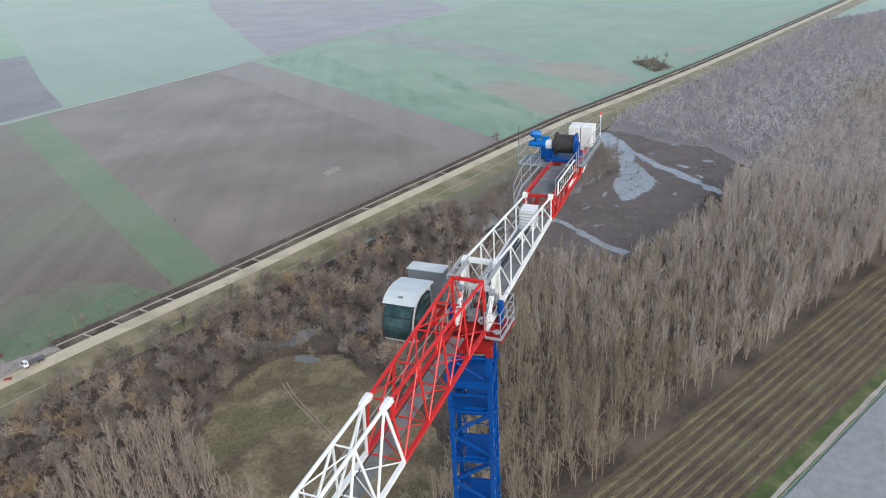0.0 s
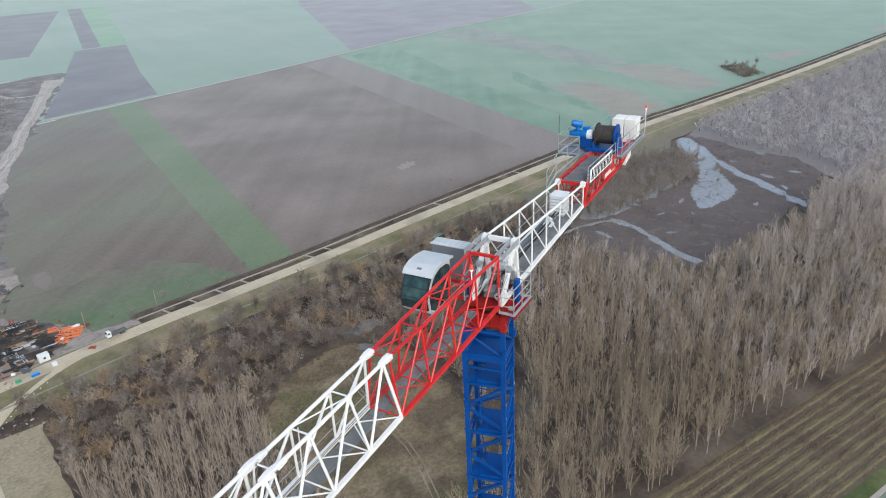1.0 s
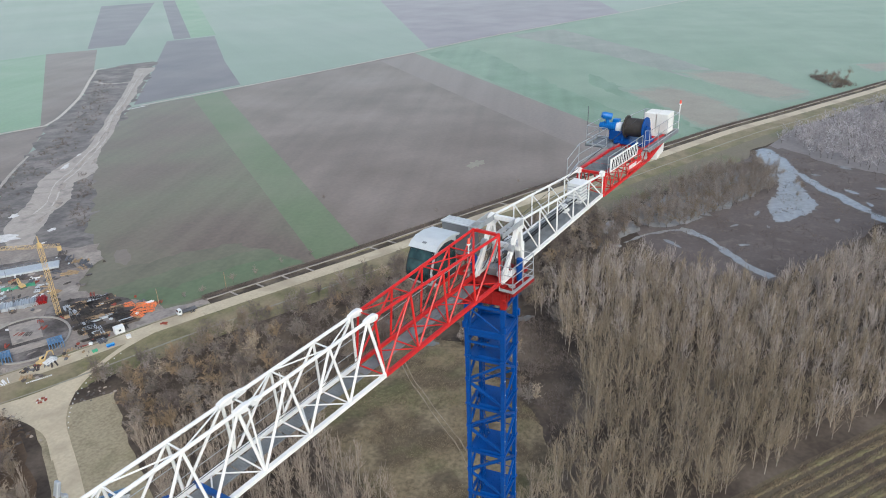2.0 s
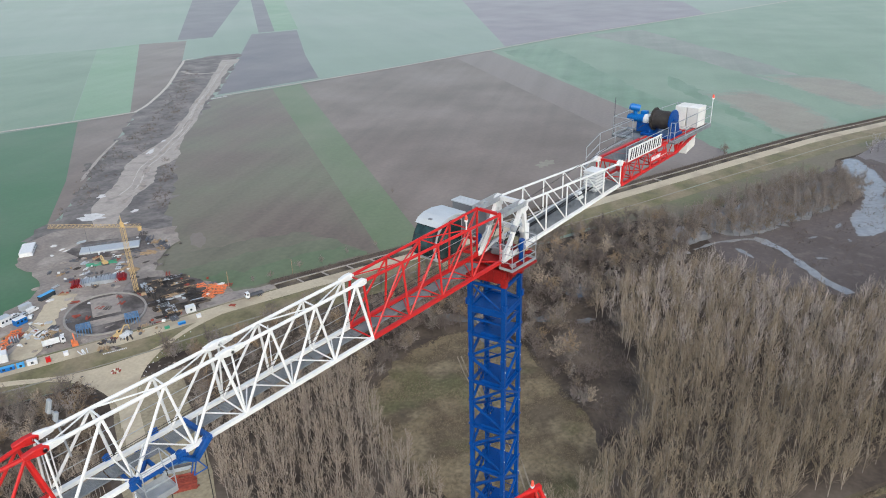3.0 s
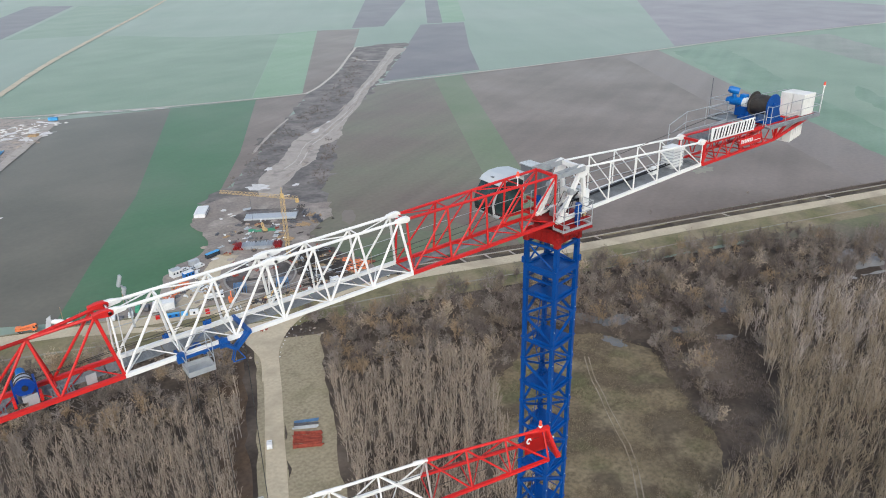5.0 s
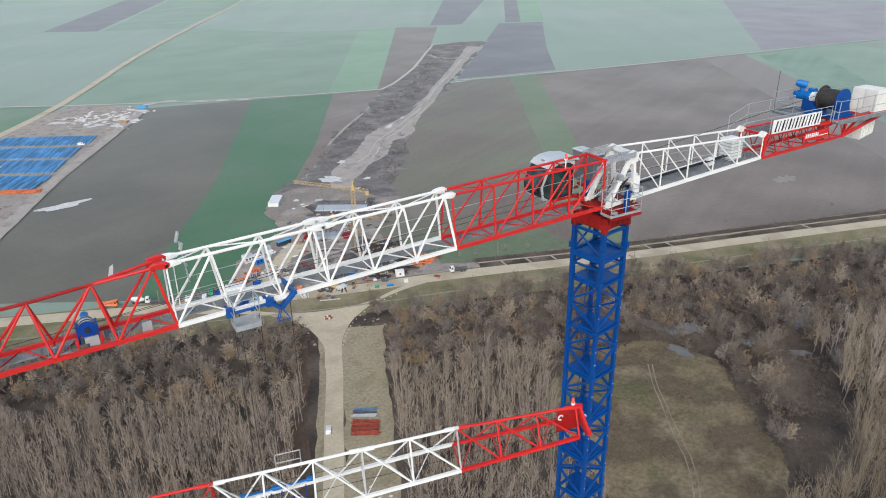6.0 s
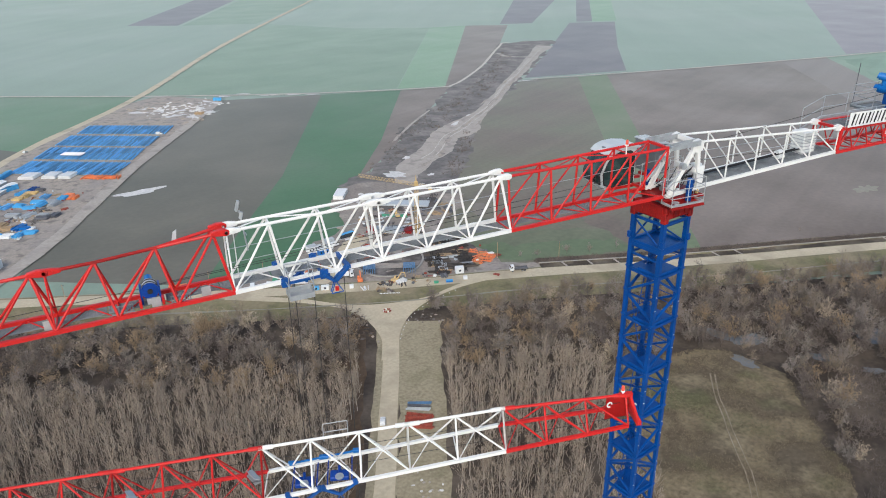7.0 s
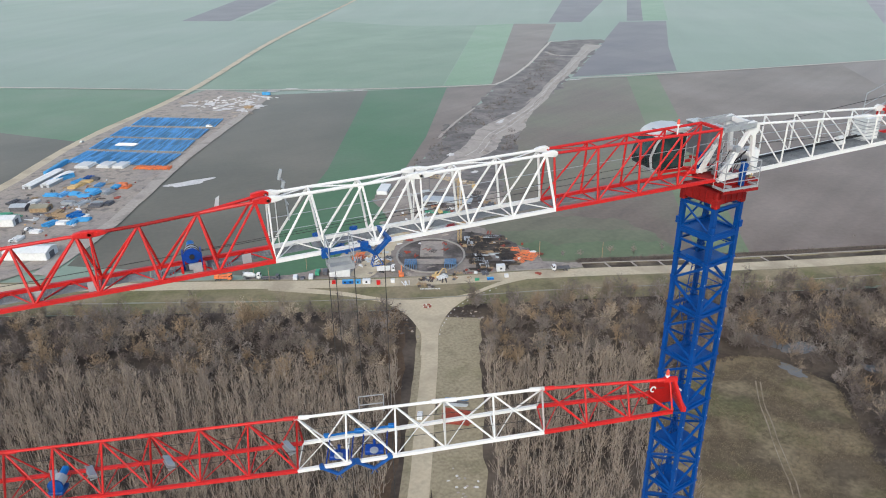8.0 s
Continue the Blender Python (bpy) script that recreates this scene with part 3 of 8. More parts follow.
ribbon("clearing_track", smooth_line([(159.6, 137.5), (151.6, 127), (148, 121), (141.5, 110.5), (136.5, 101.5), (128.5, 88.5), (112, 70)], 5), [(-0.16, 0.30), (0.16, 0.30)], FAINT, "faint wheel track across dry grass", "track", 0.1)
sheet("marsh", ragged([(540, 84), (528, 62), (512, 43), (504, 10), (469, -14), (400, 0), (307, 30), (296, 60), (306, 92), (334, 112), (420, 100), (490, 92)], 6, 2.0, 6), 0.20, MARSH, "brown muddy marsh between trees", "marsh")
sheet("pool", rounded([(522, 90), (528, 82), (502, 66), (488, 59), (466, 53), (440, 42), (416, 33), (396, 39), (382, 47), (403, 57), (427, 58), (452, 62), (480, 77)], 2.0, 0.9, 7), 0.26, WATER, "still grey pool in the marsh", "pool")
ribbon("pool_channel", smooth_line([(516, 80), (475, 52), (450, 34), (430, 14), (405, -6)], 6), [(-3.5, 0.27), (3, 0.27)], WATER, "narrow water channel in the marsh", "channel", 1.5)
ribbon("pool_channel", smooth_line([(346, 90), (344, 86), (340, 75), (332, 65), (318, 51), (307, 35)], 4), [(-2.4, 0.27), (2.4, 0.27)], WATER, "narrow water channel in the marsh", "channel", 1.0)
ribbon("pool_channel", smooth_line([(344, 88), (338, 96), (326, 104), (312, 108)], 4), [(-1.3, 0.268), (1.4, 0.268)], WATER, "narrow water channel in the marsh", "channel", 0.8)
for k, (x, y, a, b) in enumerate([(190, 150, 7, 4), (205, 128, 3, 5), (214, 114, 2, 4), (222, 100, 2, 2), (182, 158, 9, 3), (236, 132, 6, 8), (330, 118, 14, 9), (372, 112, 16, 8), (455, 20, 5, 2), (470, 5, 4, 2), (340, 55, 3, 1.2), (365, 66, 3, 1), (390, 60, 4, 1.2), (372, 50, 2, 0.8), (324, 87, 6, 1.6), (176, 139, 5, 3), (304, 116, 9, 3), (420, 40, 3, 1), (400, 20, 3, 1.2), (436, 8, 4, 1.2), (505, 30, 5, 2), (480, 44, 3, 1.4)]):
    sheet("puddle", blob(x, y, a, b, 30 * k, 22, k + 40, 0.22), 0.25 + 0.004 * (k % 3), WATER if x > 300 else PUDDLE, "still puddle on the forest floor", "puddle")
sheet("plantation", [(100, 40), (138, 20.5), (215, -20), (330, -81), (480, -160), (420, -200), (234, -68), (153, -25), (90, 8)], 0.18, ROWS, "dark soil of a young plantation", "plantation")
sheet("river_bank", [(480, -200), (232, -66.5), (152, -23.5), (70, 19), (60, 17.6), (100, -3.3), (154, -31.6), (212, -62.0), (330, -123.8)], 0.24, GRASS_BANK, "green grassy river bank", "river bank")
ribbon("bank_path", smooth_line([(20, 40), (60, 18.8), (100, -2.1), (154, -30.4), (212, -60.8), (330, -122.6), (480, -201)], 6), [(-0.75, 0.3), (0.8, 0.3)], MUD, "narrow pale path on the river bank", "path", 0.16)
sheet("river", [(-800, 300), (-200, 60), (20, 37.5), (60, 16.5), (100, -4.4), (154, -32.7), (212, -63), (330, -125), (480, -203.5), (1500, -740), (600, -1600), (-1400, -800)], 0.14, WATER, "still grey river water", "river")

STRIP_EARTH = lying(mat("strip_earth", (0.325, 0.278, 0.188), 0.95, 0.0, 0.26, 0.12, 0.9, 0.05, 0.1, (0.245, 0.212, 0.142), 0.52, third=((0.19, 0.172, 0.105), 0.08, 0.58, 0.5)))
# flooded stand and the dry meadow between it and the dike
FLOOD = [(346, 130), (333, 116), (334, 102), (350, 88), (380, 77), (412, 67), (436, 59), (466, 63), (482, 84), (455, 99), (423, 110), (395, 117), (362, 126)]
sheet("flood_water", ragged([(x * 0.9 + 40.6, y * 0.80 + 18.6) for x, y in FLOOD], 4, 1.6, 23), 0.245, WATER, "pale flood water between bare trees", "flood water")
sheet("dry_meadow", ragged([(312, 166), (342, 142), (350, 132), (395, 119), (423, 112), (455, 101), (480, 86), (520, 95), (545, 86), (598, 80), (650, 72), (600, 100), (559, 112), (402, 152)], 6, 0.8, 24), 0.17, DRY_GRASS, "dry grass between the dike and flooded trees", "meadow")
# far part of the wood, its ground colour paled to imitate haze, and wet clearings
FAR_FLOOR = lying(mat("hazy_leaf_litter", (0.21, 0.192, 0.185), 0.95, 0.0, 0.2, 0.02, 0.3, 0.02, 0.1, (0.15, 0.136, 0.132), 0.5))
sheet("far_wood_floor", ragged([(532, 88), (598, 78), (840, -2), (1178, -108), (1500, -330), (900, -390), (640, -240), (480, -150), (430, -60), (466, -18), (500, 6), (508, 40), (524, 62)], 20, 2, 15), 0.14, FAR_FLOOR, "leaf-strewn floor of the far wood, paled for haze", "forest floor")
sheet("far_clearing", ragged([(734, -86), (806, -132), (830, -160), (760, -165), (650, -124), (664, -90)], 12, 4, 16), 0.19, DRY_GRASS, "pale grassy clearing in the far wood", "clearing")
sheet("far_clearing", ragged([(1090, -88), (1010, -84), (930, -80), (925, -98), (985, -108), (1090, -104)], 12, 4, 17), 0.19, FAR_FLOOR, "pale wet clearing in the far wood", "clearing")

# haul road through the wood, with a forked junction at the dike
HAUL = smooth_line([(66, 226), (62, 216), (59, 207), (52, 189), (42.5, 166), (27, 128), (8, 85), (-8, 50)], 6)
ribbon("road_verge", HAUL, [(-3.6, 0.24), (5.6, 0.24)], STRIP_EARTH, "dusty verge of the haul road", "verge", 0.25)
ribbon("haul_road", HAUL, [(-3.2, 0.31), (3.1, 0.31)], GRAVEL, "pale gravel haul road through the wood", "road", 0.05)
def bank_z(x, y):
    d = float(np.min(np.linalg.norm(DIKE_FINE - np.array((x, y)), axis=1)))
    return float(np.interp(d, [0, 5.5, 14, 24], [1.2, 1.2, 0.62, 0.15]))
DIKE_FINE = smooth_line([tuple(p) for p in DIKE[20:90]], 1.5)
FORK = [smooth_line(e, 2.5) for e in (
    [(6, 278.5), (22, 269.5), (30, 264.5), (38, 259.5), (46, 253), (56, 246), (68, 241.3), (80, 239), (90, 239), (100, 241.6), (112, 244), (126, 243)],
    [(126, 241), (112, 240.6), (102, 239.6), (91, 236.6), (82, 232.4), (74, 226), (67, 217), (61.8, 206), (58, 197)],
    [(52, 199), (57.0, 212), (57.8, 220), (57, 230), (53, 241), (48, 247.5), (38, 255.5), (30, 260.5), (20, 266), (5, 274.5)])]
JUNCTION = [tuple(p) for e in FORK for p in e]
bm = bmesh.new()
f = bm.faces.new([bm.verts.new((x, y, 0)) for x, y in JUNCTION])
bmesh.ops.triangulate(bm, faces=[f])
bmesh.ops.subdivide_edges(bm, edges=bm.edges[:], cuts=3, use_grid_fill=True)
for v in bm.verts:
    v.co.z = bank_z(v.co.x, v.co.y) + 0.13
bmesh.ops.recalc_face_normals(bm, faces=bm.faces[:])
if sum(f.normal.z for f in bm.faces) < 0:
    bmesh.ops.reverse_faces(bm, faces=bm.faces[:])
tagged(link_mesh("road_junction", bm, GRAVEL), "forked gravel junction below the dike", "road junction", kind="structure")
ribbon("cleared_strip", smooth_line([(79, 221), (72, 203), (58, 169), (44, 133), (26, 93)], 6), [(-6, 0.22), (10, 0.22)], STRIP_EARTH, "cleared dry strip beside the haul road", "clearing", 0.6)
CHURNED = mat("churned_earth", (0.125, 0.085, 0.055), 0.95, 0.0, 0.25, 0.08, 0.7, 0.08, 0.1, (0.085, 0.065, 0.05), 0.5)
ribbon("cut_strip", smooth_line([(51, 238), (50, 226), (46, 210), (33, 174), (17, 132), (0, 90)], 6), [(-3.5, 0.20), (5, 0.20)], CHURNED, "churned brown strip beside the haul road", "cut strip", 0.6)
sheet("rough_slope", ragged([(68, 217), (76, 226), (88, 232.5), (96, 229), (88, 218), (80, 212), (74, 208)], 2.5, 0.5, 18), 0.20, LITTER, "rough dark slope beside the junction", "slope")

# ---- tower crane ----
crane = thing("tower_crane", (0, -0.1, 0), "tall flat-top tower crane, blue mast with red and white jib", "tower crane")

MAST = (-0.195, 0.15, 11.5)  # the mast stands turned against the jib
def leg_at(sx, sy, z):
    return (0.785 * sx, 0.785 * sy, z)

SEG, TOP = 2.44, 137.75
def mast_section(z0, lift):
    """One bay of the mast: posts, ring frame, zigzag braces, resting platform with ladder."""
    sec = new("mast_section")
    sec.parent = crane
    sec.matrix_basis = pose(MAST[0], MAST[1], z0, 0, 0, MAST[2])
    h = SEG
    corners = [(-1, -1), (1, -1), (1, 1), (-1, 1)]
    for sx, sy in corners:
        bm = bmesh.new()
        bar(bm, leg_at(sx, sy, 0), leg_at(sx, sy, h), 0.085, 4)
        box(bm, leg_at(sx, sy, h - 0.06), (0.25, 0.25, 0.10), 0.015)
        box(bm, leg_at(sx * 1.12, sy, h * 0.5), (0.07, 0.2, 0.16), 0.01)
        part("post", bm, BLUE, sec)
    faces = [((-1, -1), (1, -1)), ((1, 1), (1, -1)), ((1, 1), (-1, 1)), ((-1, -1), (-1, 1))]
    for (ax, ay), (bx, by) in faces:
        part("ring_beam", bm_bars([(leg_at(ax, ay, h - 0.2), leg_at(bx, by, h - 0.2))], 0.06, 4), BLUE, sec)
        # the zigzag runs out to the far post and back
        part("brace", bm_bars([(leg_at(ax, ay, h - 0.25), leg_at(bx, by, h * 0.47))], 0.05, 4), BLUE, sec)
        part("brace", bm_bars([(leg_at(bx, by, h * 0.42), leg_at(ax, ay, 0.08))], 0.05, 4), BLUE, sec)
    for bx, by in ((1, -1), (-1, 1)):
        bm = bmesh.new()
        node = leg_at(bx, by, h * 0.445)
        box(bm, (node[0] * 0.93, node[1] * 0.93, node[2]), (0.17, 0.17, 0.34), 0.02)
        part("gusset", bm, BLUE, sec)
    for bx, by in corners:
        for zz in (h - 0.06, h * 0.30, h * 0.58):
            node = leg_at(bx, by, zz)
            part("bolt", bm_bars([(node, (node[0] + 0.035 * bx, node[1] + 0.11 * by, zz))], 0.018, 6), SHEET, sec)
    bm = bmesh.new()
    side = 1 if lift else -1
    box(bm, (0.0, -0.20, h - 0.13), (1.50, 1.06, 0.02))
    box(bm, (0.36 * side, 0.53, h - 0.13), (0.74, 0.40, 0.02))
    box(bm, (0.0, -0.735, h - 0.07), (1.50, 0.015, 0.12))
    box(bm, (-0.735, -0.20, h - 0.07), (0.015, 1.06, 0.12))
    part("platform", bm, PLATE_BLUE, sec)
    bm = bmesh.new()
    for dx in (-0.18, 0.18):
        bar(bm, (0.30 * side + dx, 0.30, -0.12), (-0.40 * side + dx, 0.55, h + 0.5), 0.022, 5)
    for i in range(8):
        t = (i + 0.5) / 8
        y, x, z = 0.30 + 0.25 * t, 0.30 * side - 0.70 * side * t, -0.12 + t * (h + 0.62)
        bar(bm, (x - 0.18, y, z), (x + 0.18, y, z), 0.015, 4)
    part("ladder", bm, BLUE, sec)
    part("rail", bm_bars([(leg_at(0.9, -0.9, h + 0.5), leg_at(0.9, 0.9, h + 0.5)), (leg_at(0.9, -0.9, h + 0.95), leg_at(0.9, 0.9, h + 0.95))], 0.015, 4), BLUE, sec)
    return sec

z = 135.31 - SEG
first = [mast_section(z, False), mast_section(z - SEG, True)]
for k in range(2, 30):
    src = first[k % 2]
    dup = copy_thing(src, pose(MAST[0], MAST[1], z - SEG * k, 0, 0, MAST[2]))
# the tallest bay under the slewing ring has no platform on top
mast_head = new("mast_head")
mast_head.parent = crane
mast_head.matrix_basis = pose(MAST[0], MAST[1], 0, 0, 0, MAST[2])
for sx, sy in ((-1, -1), (1, -1), (1, 1), (-1, 1)):
    bm = bmesh.new()
    bar(bm, leg_at(sx, sy, 135.31), leg_at(sx, sy, TOP), 0.095, 4)
    box(bm, leg_at(sx * 1.1, sy * 1.1, 136.75), (0.18, 0.18, 0.3), 0.02)
    part("head_post", bm, BLUE, mast_head)
c4 = [(-1, -1), (1, -1), (1, 1), (-1, 1)]
for (ax, ay), (bx, by) in zip(c4, c4[1:] + c4[:1]):
    bm = bmesh.new()
    bar(bm, leg_at(ax, ay, 136.35), leg_at(bx, by, 136.35), 0.09, 4)
    part("ring_beam", bm, BLUE, mast_head)
    part("brace", bm_bars([(leg_at(ax, ay, 137.55), leg_at(bx, by, 136.5))], 0.045, 6), BLUE, mast_head)
bm = bmesh.new()
box(bm, (0, 0, 136.48), (1.5, 1.5, 0.02))
part("platform", bm, PLATE_BLUE, mast_head)
low = z - SEG * 29
bm = bmesh.new()
for sx, sy in c4:
    bar(bm, leg_at(sx, sy, 0.2), leg_at(sx, sy, low), 0.085, 4)
for i in range(int(low / SEG)):
    for (ax, ay), (bx, by) in zip(c4, c4[1:] + c4[:1]):
        bar(bm, leg_at(ax, ay, i * SEG + 0.3), leg_at(bx, by, (i + 1) * SEG), 0.05, 4)
part("lower_mast", bm, BLUE, mast_head)
bm = bmesh.new()
box(bm, (0, 0, 0.3), (6, 6, 0.9), 0.1)
part("footing", bm, CONCRETE, crane)

for lv, rr in ((137.62, 0.055), (136.5, 0.07), (135.9, 0.045)):
    for (ax, ay), (bx, by) in zip(c4, c4[1:] + c4[:1]):
        part("collar", bm_bars([(leg_at(ax, ay, lv), leg_at(bx, by, lv))], rr, 4), BLUE, mast_head)
# slewing ring with its cast corner lugs
bm = bmesh.new()
box(bm, (0, 0, 138.15), (1.78, 1.78, 0.62), 0.05)
base = part("slewing_base", bm, DARK_RED, crane)
base.matrix_basis = pose(MAST[0], MAST[1], 0, 0, 0, MAST[2])
for sx, sy in c4:
    bm = bmesh.new()
    box(bm, leg_at(sx * 1.02, sy * 1.02, 137.92), (0.27, 0.27, 0.44), 0.04)
    part("corner_lug", bm, DARK_RED, base)
for i in range(5):
    for s in (-1, 1):
        for at in ((-0.7 + 0.35 * i, 0.9 * s, 138.15), (0.9 * s, -0.7 + 0.35 * i, 138.15)):
            bm = bmesh.new()
            box(bm, at, (0.05, 0.05, 0.5))
            part("stiffener", bm, DARK_RED, base)
bm = bmesh.new()
bmesh.ops.create_cone(bm, cap_ends=True, segments=36, radius1=0.78, radius2=0.78, depth=0.2, matrix=Matrix.Translation((0, 0, 138.55)))
part("slewing_ring", bm, STEEL, crane)
bm = bmesh.new()
box(bm, (0.05, -0.1, 138.72), (2.1, 1.5, 0.14), 0.02)
box(bm, (-0.22, -1.06, 138.60), (1.66, 0.62, 0.06), 0.01)
box(bm, (-0.22, -1.36, 138.56), (1.70, 0.05, 0.10))
part("turntable_deck", bm, DARK_RED, crane)
# drive motors on the turntable
for x, y in ((0.11, -0.98), (-0.55, 0.75)):
    bm = bmesh.new()
    bar(bm, (x, y, 138.66), (x, y, 139.2), 0.12, 14)
    bar(bm, (x, y, 139.2), (x, y, 139.32), 0.155, 14)
    bar(bm, (x, y, 139.32), (x, y, 139.6), 0.125, 14)
    box(bm, (x + 0.13, y, 139.45), (0.1, 0.14, 0.14), 0.02)
    part("slewing_motor", bm, BLUE, crane)

def guard(name, posts, height, parent, material=GALV, levels=(0.5, 1.0), r=0.02, toe=True):
    """A tube railing along a row of foot points."""
    top = new(name)
    top.parent = crane
    for p in posts:
        part("post", bm_bars([(p, (p[0], p[1], p[2] + height))], r, 6), material, top)
    for p, q in zip(posts, posts[1:]):
        for l in levels:
            part("rail", bm_bars([((p[0], p[1], p[2] + height * l), (q[0], q[1], q[2] + height * l))], r, 6), material, top)
        if toe:
            part("toe_board", bm_bars([((p[0], p[1], p[2] + 0.06), (q[0], q[1], q[2] + 0.06))], 0.04, 4), material, top)
    return top

guard("railing", [(-1.05, -0.74, 138.62), (-1.05, -1.34, 138.62), (-0.25, -1.34, 138.62), (0.60, -1.34, 138.62), (0.60, -0.74, 138.62)], 1.1, crane, levels=(0.33, 0.66, 1.0))
bm = bmesh.new()
bar(bm, (-0.55, -1.02, 138.64), (-0.55, -1.02, 138.70), 0.14, 14)
part("hatch_cover", bm, GALV, crane)

# ---- jib ----
JY = -0.12
def jz(x):
    return 138.95 + 0.030 * x
def jh(x):
    return float(np.interp(x, [-60, -40, -25.3, -22.0, -20.25, -18.2, -8.1, -1.0], [1.4, 1.5, 1.66, 1.70, 1.79, 1.98, 2.03, 2.03]))
def jt(x):
    """Half the spacing of the two upper chords, which meet further out."""
    return float(np.interp(x, [-40, -20.25, -18.2, -8.1, -1.0], [0.0, 0.0, 0.30, 0.32, 0.58]))
HB = 0.60
def jb(x, s):
    return (x, JY + HB * s, jz(x))
def jp(x, s):
    return (x, JY + jt(x) * s, jz(x) + jh(x))

def jib_section(x0, x1, bays, material, lean, upright, end_plates):
    """A bolted jib section from x0 out to x1 with its chords, lattice, bottom bracing and walkway."""
    sec = new("jib_section")
    sec.parent = crane
    step = (x1 - x0) / bays
    single = jt(x0) < 0.01 and jt(x1) < 0.01
    tops = (0,) if single else (-1, 1)
    for s in (-1, 1):
        part("lower_chord", bm_bars([(jb(x0, s), jb(x1, s))], 0.062, 4), material, sec)
    for s in tops:
        knots = [x0] + [x for x in (-20.25, -22.0, -25.3) if x1 < x < x0] + [x1]
        part("upper_chord", bm_bars([(jp(a, s), jp(b, s)) for a, b in zip(knots, knots[1:])], 0.056, 8), material, sec)
        for x, e in ((x0, 1), (x1, -1)):
            if end_plates and not (jt(x) < 0.01 and s == 1):
                bm = bmesh.new()
                p = jp(x, s)
                w = 0.085 if e > 0 else 0.06
                prism(bm, [(p[0] + 0.10 * e, p[2] - 0.07), (p[0] + 0.12 * e, p[2] + 0.05), (p[0] + 0.02 * e, p[2] + 0.105 + w * 0.1), (p[0] - 0.20 * e, p[2] + 0.105 + w * 0.1),
                           (p[0] - 0.46 * e, p[2] + 0.055), (p[0] - 0.46 * e, p[2] - 0.055), (p[0] - 0.2 * e, p[2] - 0.10), (p[0], p[2] - 0.12)], p[1] - w, p[1] + w)
                bmesh.ops.bevel(bm, geom=bm.edges[:], offset=0.02, segments=1, affect="EDGES")
                bar(bm, (p[0], p[1] - 0.13, p[2]), (p[0], p[1] + 0.13, p[2]), 0.05, 10)
                bar(bm, (p[0] - 0.22 * e, p[1] - 0.1, p[2] + 0.02), (p[0] - 0.22 * e, p[1] + 0.1, p[2] + 0.02), 0.03, 8)
                part("joint_lug", bm, material, sec)
    shift = -lean  # the top nodes sit a little further out than the bottom ones
    for s in (-1, 1):
        for k in range(bays):
            xt, xb, nx = x0 + step * k + shift, x0 + step * k, x0 + step * (k + 1)
            part("upright", bm_bars([(jp(xt, s), jb(xb, s))], 0.042 if k else 0.05, 6), material, sec)
            part("diagonal", bm_bars([(jp(xt, s), jb(nx, s))], 0.036 if upright else 0.042, 6), material, sec)
        part("upright", bm_bars([(jp(x1, s), jb(x1, s))], 0.042 if upright else 0.03, 6), material, sec)
    for k in range(bays):
        xa, xm, xb = x0 + step * k, x0 + step * (k + 0.5), x0 + step * (k + 1)
        part("floor_brace", bm_bars([(jb(xa, -1), jb(xm, 1)), (jb(xm, 1), jb(xb, -1))], 0.024, 5), material, sec)
        part("cross_tie", bm_bars([(jb(xb, -1), jb(xb, 1))], 0.028, 5), material, sec)
        if not single and jt(xb) > 0.05:
            xa, xb = xa + shift, (xb + shift if k + 1 < bays else xb)
            part("top_brace", bm_bars([(jp(xa, -1), jp(xb, 1))] if k % 2 else [(jp(xa, 1), jp(xb, -1))], 0.024, 5), material, sec)
            part("top_tie", bm_bars([(jp(xb, -1), jp(xb, 1))], 0.028, 5), material, sec)
    return sec

jib_root = jib_section(-1.0, -8.1, 4, RED, 0.0, True, False)
part("root_tie", bm_bars([(jp(-1.0, -1), jp(-1.0, 1))], 0.055, 4), RED, jib_root)
jib_section(-8.1, -13.15, 3, WHITE, 0.32, False, True)
jib_section(-13.15, -18.2, 3, WHITE, 0.32, False, True)
jib_section(-18.2, -23.4, 3, RED, 0.38, False, True)
jib_section(-23.4, -28.6, 3, RED, 0.38, False, True)
jib_section(-28.6, -33.8, 3, RED, 0.38, False, True)
jib_section(-33.8, -39.0, 3, WHITE, 0.32, False, True)

# walkway of grating panels along the far chord, with a hand line
for i, x in enumerate(np.arange(-1.6, -38, -1.7)):
    x1 = x - 1.66
    bm = bmesh.new()
    a, b = jz(x) - 0.07, jz(x1) - 0.07
    y0, y1 = JY - 0.02, JY + 0.44
    grid = [(y0, y0 + 0.02, 0.02), (y1 - 0.02, y1, 0.02)] + [(y0 + 0.04 + 0.046 * j, y0 + 0.058 + 0.046 * j, 0.0) for j in range(9)]
    for j in range(17):
        xr = x - 0.05 - 0.097 * j
        bar(bm, (xr, y0, jz(xr) - 0.045), (xr, y1, jz(xr) - 0.045), 0.007, 4)
    for (ya, yb, up) in grid:
        vs = [bm.verts.new(p) for p in ((x, ya, a), (x, yb, a), (x1, yb, b), (x1, ya, b), (x, ya, a + 0.03 + up), (x, yb, a + 0.03 + up), (x1, yb, b + 0.03 + up), (x1, ya, b + 0.03 + up))]
        for f in ((0, 1, 2, 3), (4, 7, 6, 5), (0, 4, 5, 1), (1, 5, 6, 2), (2, 6, 7, 3), (3, 7, 4, 0)):
            bm.faces.new([vs[j] for j in f])
    bmesh.ops.recalc_face_normals(bm, faces=bm.faces[:])
    part("walkway_panel", bm, GRATE, crane, "grey steel grating")
part("hand_line", bm_bars([((-1.2, JY + 0.5, jz(-1.2) + 1.1), (-18.2, JY + 0.5, jz(-18.2) + 1.05))], 0.013, 5), GALV, crane)
